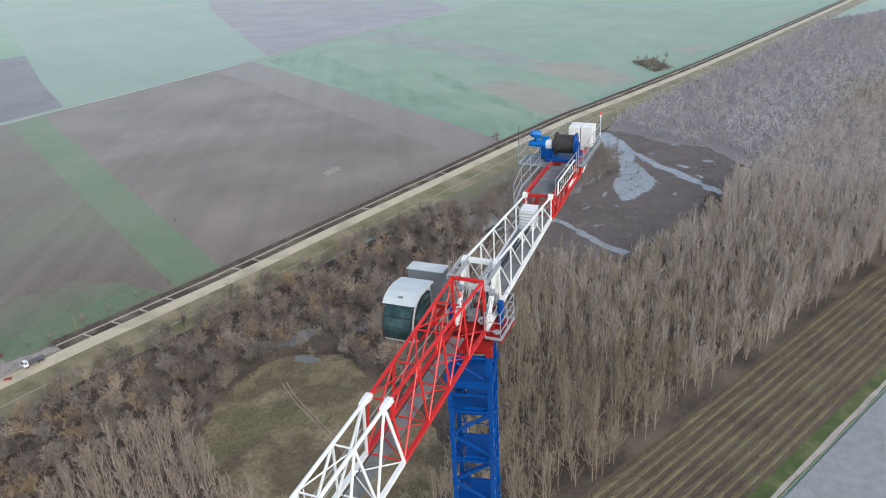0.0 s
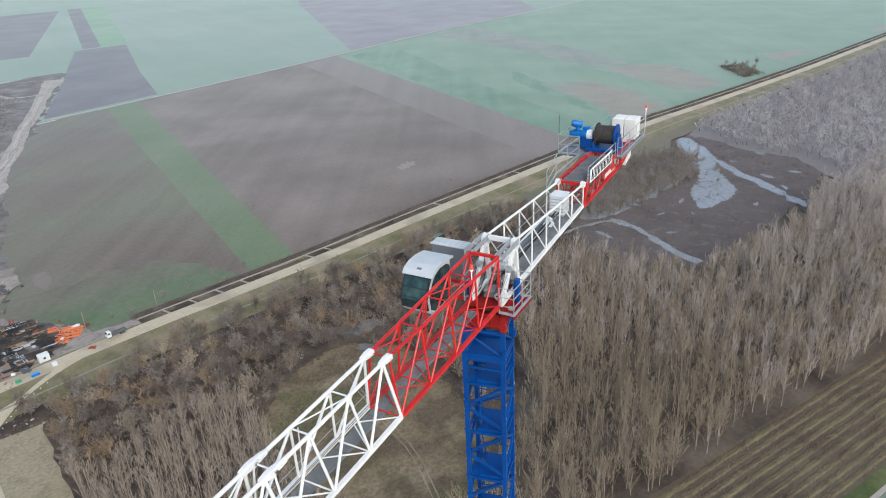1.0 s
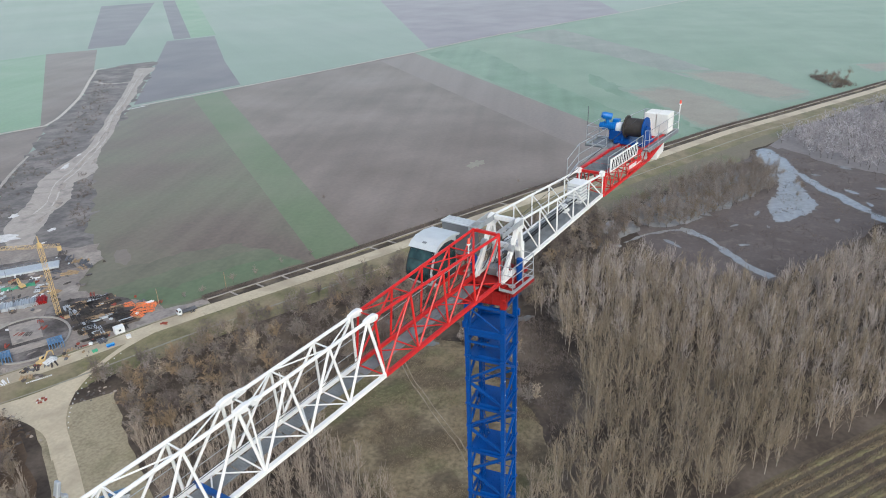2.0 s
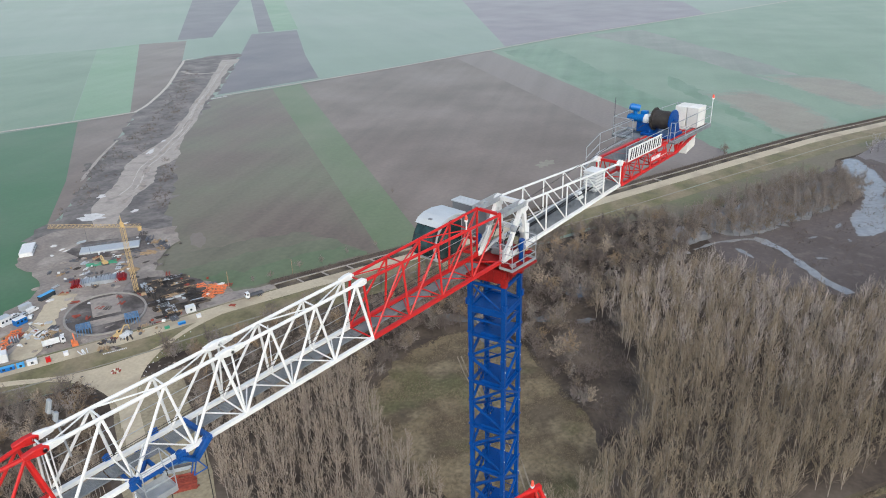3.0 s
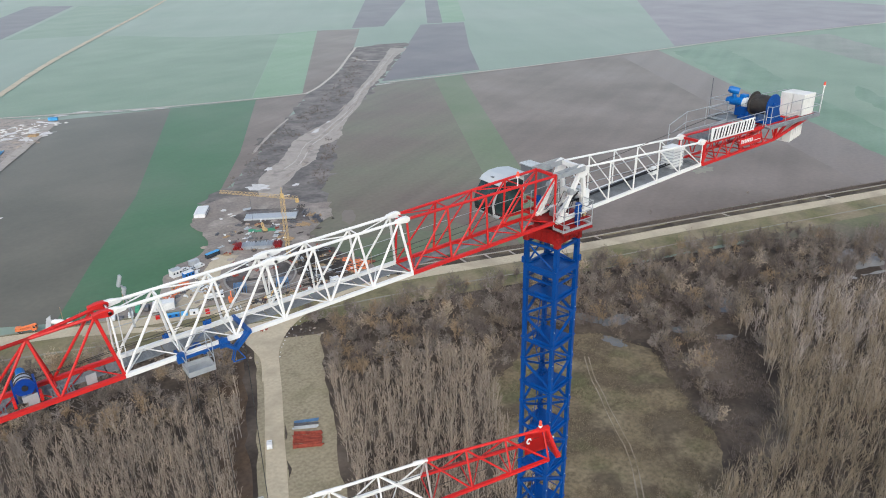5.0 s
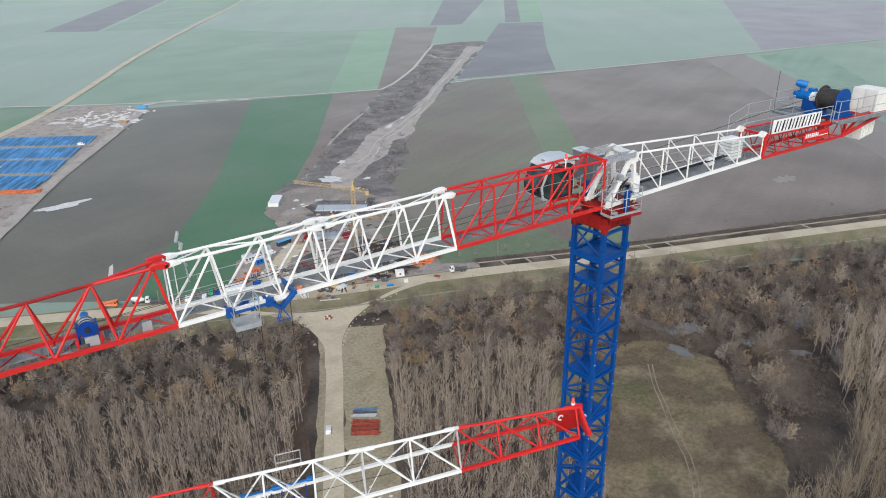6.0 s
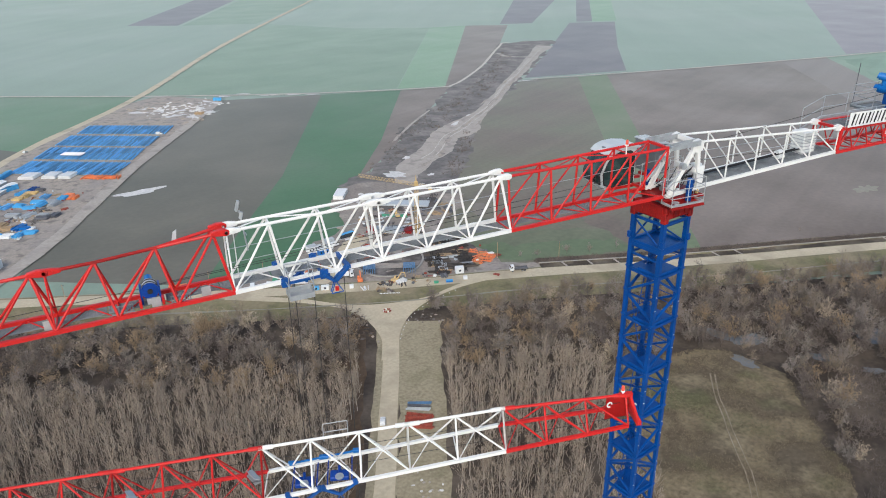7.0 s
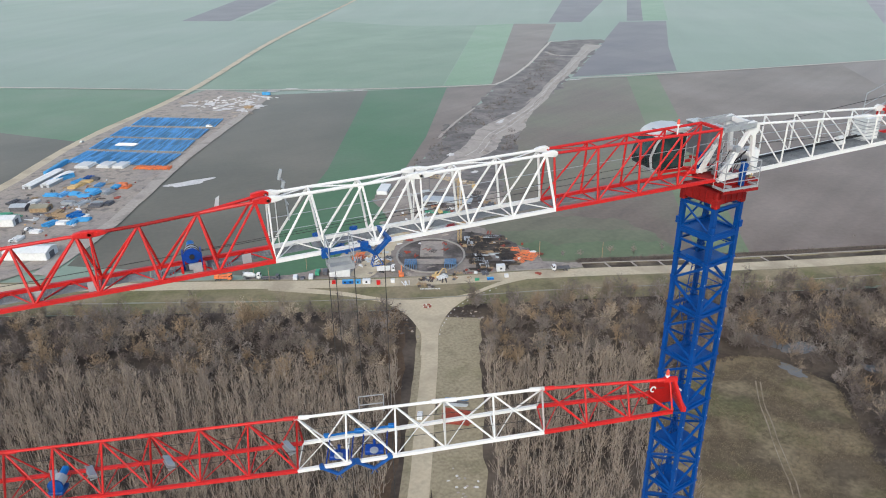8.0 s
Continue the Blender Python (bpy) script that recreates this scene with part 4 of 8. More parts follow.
part("hand_line", bm_bars([((-8.1, JY + 0.5, jz(-8.1) + 0.6), (-18.2, JY + 0.5, jz(-18.2) + 0.55))], 0.011, 5), GALV, crane)
for x in (-11.4, -17.9, -18.1):
    part("line_post", bm_bars([((x, JY + 0.5, jz(x)), (x, JY + 0.42, jz(x) + 1.7))], 0.018, 5), WHITE, crane)
part("jib_rope", bm_bars([((-2, JY - 0.1, 139.9), (-20.6, JY, 138.9))], 0.010, 5), ROPE, crane)
part("jib_rope", bm_bars([((-2, JY + 0.1, 139.5), (-39, JY + 0.05, jz(-39) + 0.4))], 0.010, 5), ROPE, crane)

# ---- crane head ----
head = new("head_frame")
head.parent = crane
for s in (-1, 1):
    y = JY + 0.62 * s
    bm = bmesh.new()
    bar(bm, (0.45, y, 141.0), (-0.75, y * 0.95, 138.85), 0.078, 4)
    bar(bm, (0.50, y, 140.95), (0.75, y, 138.95), 0.075, 4)
    bar(bm, (-0.9, y, 138.9), (1.3, y, 139.12), 0.07, 4)
    part("inclined_leg", bm, WHITE, head)
    bm = bmesh.new()
    prism(bm, [(0.20, 140.78), (0.27, 141.08), (0.52, 141.16), (0.74, 141.02), (0.70, 140.68), (0.42, 140.58)], y - 0.085, y + 0.085)
    part("pin_plate", bm, WHITE, head)
    bm = bmesh.new()
    prism(bm, [(-1.05, 140.86), (-1.05, 141.06), (0.5, 141.14), (0.5, 140.92)], y - 0.16, y - 0.13)
    prism(bm, [(-1.05, 140.86), (-1.05, 141.06), (0.5, 141.14), (0.5, 140.92)], y + 0.13, y + 0.16)
    for x in (-0.9, -0.3, 0.3):
        bar(bm, (x, y - 0.2, 141.0), (x, y + 0.2, 141.0), 0.045, 8)
    part("link_plate", bm, GALV, head, "grey steel link plates")
    bm = bmesh.new()
    bar(bm, (-0.9, y, 139.2), (0.1, y, 140.2), 0.05, 8)
    bar(bm, (-0.15, y - 0.09, 140.1), (-0.15, y + 0.09, 140.1), 0.14, 12)
    part("tension_rod", bm, GALV, head)
part("head_beam", bm_bars([((0.45, JY - 0.6, 141.02), (0.45, JY + 0.6, 141.02))], 0.085, 4), WHITE, head)
part("head_beam", bm_bars([((0.62, JY - 0.6, 139.8), (0.62, JY + 0.6, 139.8))], 0.085, 4), WHITE, head)
bm = bmesh.new()
box(bm, (0.95, JY - 0.38, 139.55), (0.34, 0.3, 0.75), 0.02)
part("junction_box", bm, SHEET, head, "white electrical box")
bm = bmesh.new()
box(bm, (1.45, JY + 0.35, 139.5), (0.5, 0.3, 0.5), 0.02)
part("junction_box", bm, SHEET, head, "white electrical box")
bm = bmesh.new()
box(bm, (-0.1, 0.05, 138.98), (0.55, 0.5, 0.36), 0.05, 12)
part("gear_housing", bm, CAB_DARK, head)
for at in ((-0.45, -0.42, 139.0), (-0.2, -0.62, 138.98)):
    part("deflection_sheave", bm_bars([((at[0] - 0.04, at[1], at[2]), (at[0] + 0.04, at[1], at[2]))], 0.15, 16), SHEET, head)
for p, q in (((-0.6, 0.2, 139.0), (0.9, JY + 0.1, 139.3)), ((0.9, JY + 0.1, 139.3), (7.2, JY + 0.15, 139.72)), ((0.9, JY, 139.32), (7.2, JY - 0.05, 139.75)), ((-0.5, -0.4, 139.0), (0.6, -0.5, 139.9))):
    part("cable", bm_bars([(p, q)], 0.035, 6), BLACK, head)
guard("railing", [(-0.95, JY + 0.9, 138.8), (0.0, JY + 0.9, 138.85), (1.1, JY + 0.9, 138.9)], 1.1, crane)
guard("railing", [(-0.85, JY - 0.62, 138.9), (-0.2, JY - 0.62, 138.95)], 1.6, crane, r=0.012, toe=False, levels=(0.3, 0.6, 0.95))

for k in range(7):
    p0 = Vector((-0.7 + 0.18 * k, 0.5 - 0.25 * k, 139.0 + 0.1 * (k % 3)))
    p3 = Vector((0.2 + 0.14 * k, JY + 0.45 - 0.14 * k, 139.9 - 0.16 * (k % 4)))
    run = [p0.lerp(p3, t / 6) - Vector((0, 0.06 * math.sin(k), 0.32 * math.sin(math.pi * t / 6))) for t in range(7)]
    part("hose", bm_bars(list(zip(run, run[1:])), 0.018, 5), BLACK, head)
for at, m in (((-0.35, -0.35, 138.95), YELLOW), ((0.75, -0.75, 138.92), YELLOW), ((0.1, 0.3, 138.98), GALV), ((0.55, 0.35, 139.0), CAB_DARK)):
    bm = bmesh.new()
    box(bm, at, (0.16, 0.14, 0.22), 0.03, 20)
    part("valve_block", bm, m, head)
# ---- operator's cab ----
CY0, CY1 = 1.47, 2.68
bm = bmesh.new()
prof = [(-0.70, 138.675), (-0.70, 140.411), (-1.2, 140.5), (-1.7, 140.464), (-2.0, 140.358), (-2.25, 140.126), (-2.42, 139.859), (-2.60, 139.387), (-2.52, 138.942), (-2.2, 138.675)]
prism(bm, prof, CY0, CY1)
bmesh.ops.bevel(bm, geom=[e for e in bm.edges if abs(e.verts[0].co.y - e.verts[1].co.y) < 0.01], offset=0.06, segments=2, affect="EDGES")
cab = part("cab", bm, CAB_GREY, crane, "grey operator's cab with a curved windscreen")
def cab_strip(outline, y0, y1, name, material, label=""):
    bm = bmesh.new()
    prism(bm, outline, y0, y1)
    return part(name, bm, material, cab, label)
front = [(-2.22, 140.171), (-2.42, 139.859), (-2.60, 139.387), (-2.55, 139.058)]
fo = [(x - 0.025, z2 + 0.008) for x, z2 in front]
frm = [(x - 0.012, z2 + 0.004) for x, z2 in [(-2.16, 140.233), (-2.42, 139.859), (-2.60, 139.387), (-2.52, 138.969)]]
cab_strip(frm + [(x + 0.06, z2) for x, z2 in frm[::-1]], CY0 + 0.03, CY1 - 0.03, "windscreen_frame", BLACK)
# the paler second tone stands in for the view through the glass
GLASS_DARK = mat("dark_tinted_glass", (0.018, 0.040, 0.040), 0.06, 0.0, 0.25, 1.6, 5.0, spec=0.45, second=(0.035, 0.07, 0.068), spread=0.5)
cab_strip(fo + [(x + 0.05, z2) for x, z2 in fo[::-1]], CY0 + 0.09, CY1 - 0.09, "windscreen", GLASS_DARK, "green tinted windscreen")
for y in (CY0 - 0.012, CY1 - 0.02):
    arch = [(-0.80, 138.827), (-0.80, 140.162), (-1.05, 140.322), (-1.55, 140.349), (-1.93, 140.215), (-2.2, 139.948), (-2.44, 139.414), (-2.36, 138.942), (-2.05, 138.773)]
    cab_strip(arch, y, y + 0.032, "door_frame", BLACK)
    arch2 = [(x * 0.93 - 0.12, 139.592 + (z2 - 139.592) * 0.90) for x, z2 in arch]
    cab_strip(arch2, y - 0.008, y + 0.04, "side_window", GLASS_DARK, "dark tinted side window")
bm = bmesh.new()
for s in (0.33, 0.67):
    yy = CY0 + (CY1 - CY0) * s
    bar(bm, (-2.24, yy, 140.197), (-2.50, yy + 0.25, 139.655), 0.012, 5)
part("wiper", bm, BLACK, cab)
bm = bmesh.new()
prism(bm, [(-0.56, 140.393), (-0.56, 140.464), (-1.2, 140.553), (-1.72, 140.518), (-2.06, 140.393), (-2.24, 140.215), (-2.18, 140.18), (-2.0, 140.322), (-1.7, 140.429), (-1.2, 140.464)], CY0 - 0.06, CY1 + 0.06)
part("cab_roof", bm, CAB_GREY, cab, "pale grey rounded cab roof")
# dark lines added on the windscreen, hinting at an interior that isn't built
for zz, xx in ((139.833, -2.47), (139.476, -2.61), (139.21, -2.61)):
    part("glazing_bar", bm_bars([((xx, CY0 + 0.1, zz), (xx, CY1 - 0.1, zz))], 0.011, 5), BLACK, cab)
for k in range(4):
    yy = CY0 + 0.2 + 0.26 * k
    part("window_guard", bm_bars([((-2.62, yy, 139.094), (-2.62, yy + 0.05, 139.432))], 0.008, 5), BLACK, cab)
bm = bmesh.new()
box(bm, (-2.0, 2.1, 140.411), (0.12, 0.2, 0.06), 0.02)
part("roof_hatch", bm, CAB_DARK, cab)
for y in (CY0 + 0.02, CY1 - 0.02):
    part("roof_trim", bm_bars([((-1.0, y, 140.438), (-1.7, y, 140.464))], 0.02, 5), GALV, cab)
bm = bmesh.new()
box(bm, (0.56, 2.13, 139.72), (0.60, 1.46, 1.36), 0.03)
housing = part("control_cabinet", bm, CAB_DARK, crane, "dark grey control cabinet behind the cab")
bm = bmesh.new()
box(bm, (0.56, 2.13, 140.42), (0.66, 1.54, 0.06), 0.015)
for x in (0.35, 0.56, 0.77):
    box(bm, (x, 2.13, 140.46), (0.03, 1.48, 0.02))
part("cabinet_roof", bm, CAB_GREY, housing)
part("cab_bracket", bm_bars([((-0.8, 0.5, 138.85), (-0.8, 2.4, 138.72)), ((0.3, 0.5, 138.85), (0.3, 2.4, 138.9)), ((-2.1, 1.5, 138.72), (0.3, 1.5, 138.72)), ((-2.1, 2.4, 138.72), (0.3, 2.4, 138.72))], 0.06, 4), RED, crane)

# ---- counter-jib: white lattice box, then the red machine deck ----
CX0, CX1 = 0.6, 8.75
def cb(x, s):
    return (x, JY + 0.62 * s, 139.08 + 0.058 * (x - 0.8))
def ct(x, s):
    return (x, JY + 0.62 * s, 141.02 - 0.044 * (x - 0.6))
cj = new("counter_jib")
cj.parent = crane
nb = 5
for s in (-1, 1):
    part("lower_chord", bm_bars([(cb(CX0, s), cb(CX1, s))], 0.065, 4), WHITE, cj)
    part("upper_chord", bm_bars([(ct(CX0, s), ct(CX1, s))], 0.05, 8), WHITE, cj)
    for k in range(nb):
        xa, xb = CX0 + (CX1 - CX0) * k / nb, CX0 + (CX1 - CX0) * (k + 1) / nb
        part("upright", bm_bars([(ct(xb, s), cb(xb, s))], 0.036, 6), WHITE, cj)
        part("diagonal", bm_bars([(ct(xa, s), cb(xb, s))], 0.033, 6), WHITE, cj)
    bm = bmesh.new()
    prism(bm, [(8.45, ct(8.5, s)[2] - 0.1), (8.45, ct(8.5, s)[2] + 0.08), (8.65, ct(8.5, s)[2] + 0.16), (8.95, ct(8.5, s)[2] + 0.02), (8.9, ct(8.5, s)[2] - 0.14)], JY + 0.62 * s - 0.09, JY + 0.62 * s + 0.09)
    part("joint_lug", bm, WHITE, cj)
for k in range(10):
    xa, xb = CX0 + 0.5 + 0.77 * k, CX0 + 0.5 + 0.77 * (k + 1) - 0.02
    za, zb = cb(xa, 0)[2] + 0.05, cb(xb, 0)[2] + 0.05
    bm = bmesh.new()
    for j in range(23):
        yj = JY - 0.54 + 0.049 * j
        prism(bm, [(xa, za), (xa, za + 0.03), (xb, zb + 0.03), (xb, zb)], yj - 0.011, yj + 0.011)
    for j in range(8):
        f = 0.02 + 0.137 * j
        bar(bm, (xa + (xb - xa) * f, JY - 0.55, za + (zb - za) * f + 0.03), (xa + (xb - xa) * f, JY + 0.55, za + (zb - za) * f + 0.03), 0.008, 4)
    part("floor_grating", bm, GRATE, cj, "grey steel floor grating")
for s in (-1, 1):
    part("hand_rail", bm_bars([((1.0, JY + 0.5 * s, ct(1, 0)[2] - 0.8), (8.6, JY + 0.5 * s, ct(8.6, 0)[2] - 0.45))], 0.016, 5), GALV, cj)
bm = bmesh.new()
box(bm, (7.5, JY + 0.12, 139.98), (0.78, 0.70, 0.95), 0.03)
part("resistor_cabinet", bm, SHEET, cj, "ribbed white metal cabinet")
for i in range(7):
    bm = bmesh.new()
    box(bm, (7.5, JY + 0.12, 139.58 + 0.15 * i), (0.82, 0.74, 0.04 if i < 6 else 0.06), 0.008)
    part("louvre", bm, GALV if i < 6 else SHEET, cj)
bm = bmesh.new()
bar(bm, (5.9, JY + 0.1, 139.65), (6.2, JY + 0.1, 139.65), 0.16, 10)
box(bm, (6.05, JY + 0.1, 139.5), (0.4, 0.4, 0.16), 0.02)
part("rope_sheave", bm, SHEET, cj)
part("hoist_rope", bm_bars([((14.6, JY, 142.0), (0.4, JY, 140.6)), ((6.0, JY + 0.1, 139.8), (0.5, JY + 0.05, 140.0))], 0.012, 5), ROPE, cj)

deck = new("machine_deck")
deck.parent = crane
RX0, KINK, TIP = 8.8, 15.0, 18.5
def rt(x, s):
    return (x, JY + 0.70 * s, 140.62)
def rb(x, s):
    return (x, JY + 0.66 * s, float(np.interp(x, [RX0, KINK, TIP], [139.52, 139.72, 140.5])))
for s in (-1, 1):
    part("upper_chord", bm_bars([(rt(RX0, s), rt(TIP, s))], 0.075, 4), RED, deck)
    part("lower_chord", bm_bars([(rb(RX0, s), rb(KINK, s)), (rb(KINK, s), rb(TIP, s))], 0.062, 4), RED, deck)
    for k in range(6):
        xa, xb = RX0 + 1.03 * k, RX0 + 1.03 * (k + 1)
        xm = (xa + xb) / 2
        part("diagonal", bm_bars([(rb(xa, s), rt(xm, s)), (rt(xm, s), rb(xb, s))], 0.03, 6), RED, deck)
    part("upright", bm_bars([(rb(RX0, s), rt(RX0, s))], 0.06, 4), RED, deck)
    part("upright", bm_bars([(rb(KINK, s), rt(KINK, s))], 0.06, 4), RED, deck)
    part("diagonal", bm_bars([(rb(KINK, s), rt(16.2, s))], 0.05, 4), RED, deck)
for x in (8.85, 10.2, 11.6, 13.0, 14.2, 15.4, 16.4, 18.3):
    part("cross_beam", bm_bars([(rt(x, -1), rt(x, 1))], 0.06, 4), RED, deck)
for k in range(5):
    part("floor_brace", bm_bars([(rb(8.9 + 1.2 * k, -1), rb(9.5 + 1.2 * k, 1)), (rb(9.5 + 1.2 * k, 1), rb(10.1 + 1.2 * k, -1))], 0.03, 5), RED, deck)
for k in range(6):
    bm = bmesh.new()
    x = 9.35 + 0.72 * k
    box(bm, (x, JY, 140.66), (0.69, 1.0, 0.035))
    for j in range(5):
        box(bm, (x - 0.28 + 0.14 * j, JY, 140.69), (0.02, 1.0, 0.03))
    part("deck_grating", bm, GRATE, deck, "grey steel deck grating")
bm = bmesh.new()
for x0, x1, y0, y1 in ((13.6, 18.4, -1.25, -0.78), (13.2, 14.9, 0.55, 2.2), (14.9, 16.6, 0.55, 0.95)):
    box(bm, ((x0 + x1) / 2, (y0 + y1) / 2, 140.60), (x1 - x0, y1 - y0, 0.06))
    box(bm, ((x0 + x1) / 2, y0, 140.64), (x1 - x0, 0.03, 0.2))
    box(bm, ((x0 + x1) / 2, y1, 140.64), (x1 - x0, 0.03, 0.2))
part("side_walkway", bm, GRATE, deck, "grey steel side walkway")
guard("railing", [(8.3, 0.95, 140.2), (9.6, 0.95, 140.65), (11.2, 0.95, 140.65), (13.1, 0.95, 140.65), (13.2, 2.15, 140.65), (14.9, 2.15, 140.65), (14.9, 0.95, 140.65), (16.6, 0.95, 140.65), (18.3, 0.8, 140.65)], 1.05, deck, levels=(0.5, 1.0))
guard("railing", [(13.55, -1.0, 140.65), (13.6, -1.22, 140.65), (15.0, -1.22, 140.65), (16.4, -1.22, 140.65), (18.35, -1.22, 140.65), (18.45, 0.8, 140.65)], 1.05, deck, levels=(0.5, 1.0))
guard("railing", [(8.9, -0.9, 140.65), (10.7, -0.9, 140.65), (12.6, -0.9, 140.65), (13.5, -0.9, 140.65)], 0.8, deck, levels=(0.5, 1.0), toe=False)
# name boards with unlettered bars
bm = bmesh.new()
box(bm, (10.72, -1.0, 141.02), (3.6, 0.03, 0.66), 0.008)
board = part("name_board", bm, SHEET, deck, "white name board with a row of black marks")
INK = mat("black_ink", (0.012, 0.012, 0.014), 0.5, 0.0, 0.1, 2.0, 20.0)
def mark(pairs, x0, z0, h, y, material, parent, r=0.03):
    for p, q in pairs:
        part("mark", bm_bars([((x0 + p[0] * h, y, z0 + p[1] * h), (x0 + q[0] * h, y, z0 + q[1] * h))], r, 4), material, parent)
for i in range(14):
    mark([((0.14, 0), (0.36, 1))], 9.04 + 0.245 * i, 140.78, 0.50, -1.02, INK, board, (0.03, 0.018)[i % 2])
bm = bmesh.new()
box(bm, (12.55, -0.90, 140.12), (1.9, 0.03, 0.44), 0.008)
plate = part("red_name_plate", bm, RED, deck, "red side plate with small white marks")
for i in range(7):
    mark([((0, 0), (0.1, 1)), ((0.25, 0), (0.35, 1))], 11.72 + 0.15 * i, 140.06, 0.2, -0.925, SHEET, plate, 0.014)
part("white_stripe", bm_bars([((12.8, -0.925, 140.08), (13.45, -0.925, 140.09))], 0.012, 4), SHEET, plate)
# hoist winch
winch = new("hoist_winch")
winch.parent = crane
bm = bmesh.new()
box(bm, (14.7, JY + 0.15, 140.76), (1.5, 1.75, 0.16), 0.02)
for y in (-0.72, 0.52):
    prism(bm, [(14.1, 140.8), (14.45, 141.55), (14.95, 141.55), (15.3, 140.8)], y - 0.05, y + 0.05)
part("winch_frame", bm, PLATE_BLUE, winch)
bm = bmesh.new()
bar(bm, (14.7, 0.42, 141.5), (14.7, -0.55, 141.5), 0.50, 28)
part("rope_drum", bm, DRUM_ROPE, winch, "drum wound with dark wire rope")
for y, m in ((-0.60, PLATE_BLUE), (0.46, DRUM_ROPE)):
    bm = bmesh.new()
    bar(bm, (14.7, y - 0.03, 141.5), (14.7, y + 0.03, 141.5), 0.62, 32)
    bar(bm, (14.7, y - 0.09, 141.5), (14.7, y + 0.09, 141.5), 0.18, 16)
    part("drum_flange", bm, m, winch)
bm = bmesh.new()
bar(bm, (14.55, 0.62, 141.45), (14.55, 0.95, 141.45), 0.30, 18)
part("gearbox", bm, SHEET, winch, "white gearbox")
bm = bmesh.new()
bar(bm, (14.4, 0.95, 141.5), (14.4, 1.75, 141.5), 0.21, 18)
bar(bm, (14.4, 1.75, 141.5), (14.4, 1.9, 141.5), 0.16, 18)
motor = part("hoist_motor", bm, BRIGHT_BLUE, winch, "bright blue hoist motor with fan cover")
for i in range(6):
    part("cooling_rib", bm_bars([((14.4, 1.05 + 0.12 * i, 141.5), (14.4, 1.09 + 0.12 * i, 141.5))], 0.228, 18), BRIGHT_BLUE, motor)
part("fan_duct", bm_bars([((14.35, 1.45, 141.55), (14.32, 1.47, 141.95))], 0.11, 14), BRIGHT_BLUE, motor)
for name, at, size in (("terminal_box", (14.62, 1.05, 141.78), (0.34, 0.36, 0.22)), ("motor_foot", (14.55, 0.95, 141.05), (0.55, 0.75, 0.55))):
    bm = bmesh.new()
    box(bm, at, size, 0.03)
    part(name, bm, PLATE_BLUE if name == "motor_foot" else BRIGHT_BLUE, motor)
bm = bmesh.new()
bar(bm, (14.45, 1.28, 142.02), (14.2, 1.68, 142.12), 0.19, 18)
bar(bm, (14.2, 1.68, 142.12), (14.16, 1.75, 142.14), 0.15, 18)
part("fan_cover", bm, BRIGHT_BLUE, winch)
part("antenna", bm_bars([((13.25, 2.15, 140.65), (13.25, 2.15, 142.75))], 0.02, 6), STEEL, deck)
# counterweight slabs: wide above the deck, narrow where they hang between the chords
for k in range(5):
    x = 16.95 + 0.225 * k
    for y0, y1, l0, l1 in ((-1.02, -0.38, -0.60, -0.14), (-0.34, 0.32, -0.10, 0.40)):
        bm = bmesh.new()
        prism(bm, [(x, 140.70), (x, 141.83), (x + 0.21, 141.83), (x + 0.21, 140.70)], y0, y1)
        bmesh.ops.bevel(bm, geom=bm.edges[:], offset=0.02, segments=1, affect="EDGES")
        low_bm = bmesh.new()
        prism(low_bm, [(x + 0.02, 139.16 + 0.05 * k), (x + 0.02, 140.72), (x + 0.18, 140.72), (x + 0.18, 139.26 + 0.05 * k)], l0, l1)
        slab = part("counterweight_slab", bm, CONCRETE, crane, "pale concrete counterweight slab")
        part("slab_tail", low_bm, CONCRETE, slab)
bm = bmesh.new()
bar(bm, (18.4, -1.22, 140.65), (18.4, -1.22, 142.15), 0.025, 6)
part("lamp_pole", bm, SHEET, crane)
def warning_lamp(x, y, z, parent):
    bm = bmesh.new()
    bar(bm, (x, y, z), (x, y, z + 0.06), 0.07, 10)
    part("lamp_base", bm, SHEET, parent)
    bm = bmesh.new()
    bar(bm, (x, y, z + 0.06), (x, y, z + 0.2), 0.06, 12, 0.05)
    bmesh.ops.create_uvsphere(bm, u_segments=12, v_segments=6, radius=0.05, matrix=Matrix.Translation((x, y, z + 0.2)))
    part("warning_lamp", bm, LAMP_RED, parent, "red warning lamp")
warning_lamp(18.4, -1.22, 142.15, crane)
bm = bmesh.new()
bar(bm, (-3.0, JY - 0.5, 140.9), (-3.0, JY - 0.5, 141.3), 0.025, 6)
part("lamp_pole", bm, SHEET, crane)
warning_lamp(-3.0, JY - 0.5, 141.28, crane)

# ---- trolley, service basket and ropes ----
TROLLEY_BLUE = mat("trolley_blue", (0.004, 0.065, 0.26), 0.42, 0.0, 0.2, 2.0, 18.0, 0.002)
tr = new("trolley")
tr.parent = crane
bm = bmesh.new()
for s in (-1, 1):
    bar(bm, (-16.75, JY + 0.72 * s, jz(-16.7) - 0.05), (-15.1, JY + 0.72 * s, jz(-15.1) - 0.05), 0.038, 4)
    for x in (-16.6, -15.3):
        bar(bm, (x, JY + 0.80 * s, jz(x) + 0.06), (x, JY + 0.62 * s, jz(x) + 0.06), 0.11, 12)
        box(bm, (x, JY + 0.74 * s, jz(x)), (0.28, 0.06, 0.34), 0.02)
for x in (-16.6, -15.9, -15.3):
    bar(bm, (x, JY - 0.72, jz(x) - 0.12), (x, JY + 0.72, jz(x) - 0.12), 0.045, 4)
bar(bm, (-16.6, JY - 0.72, jz(-16.6) - 0.1), (-15.3, JY + 0.72, jz(-15.3) - 0.1), 0.05, 4)
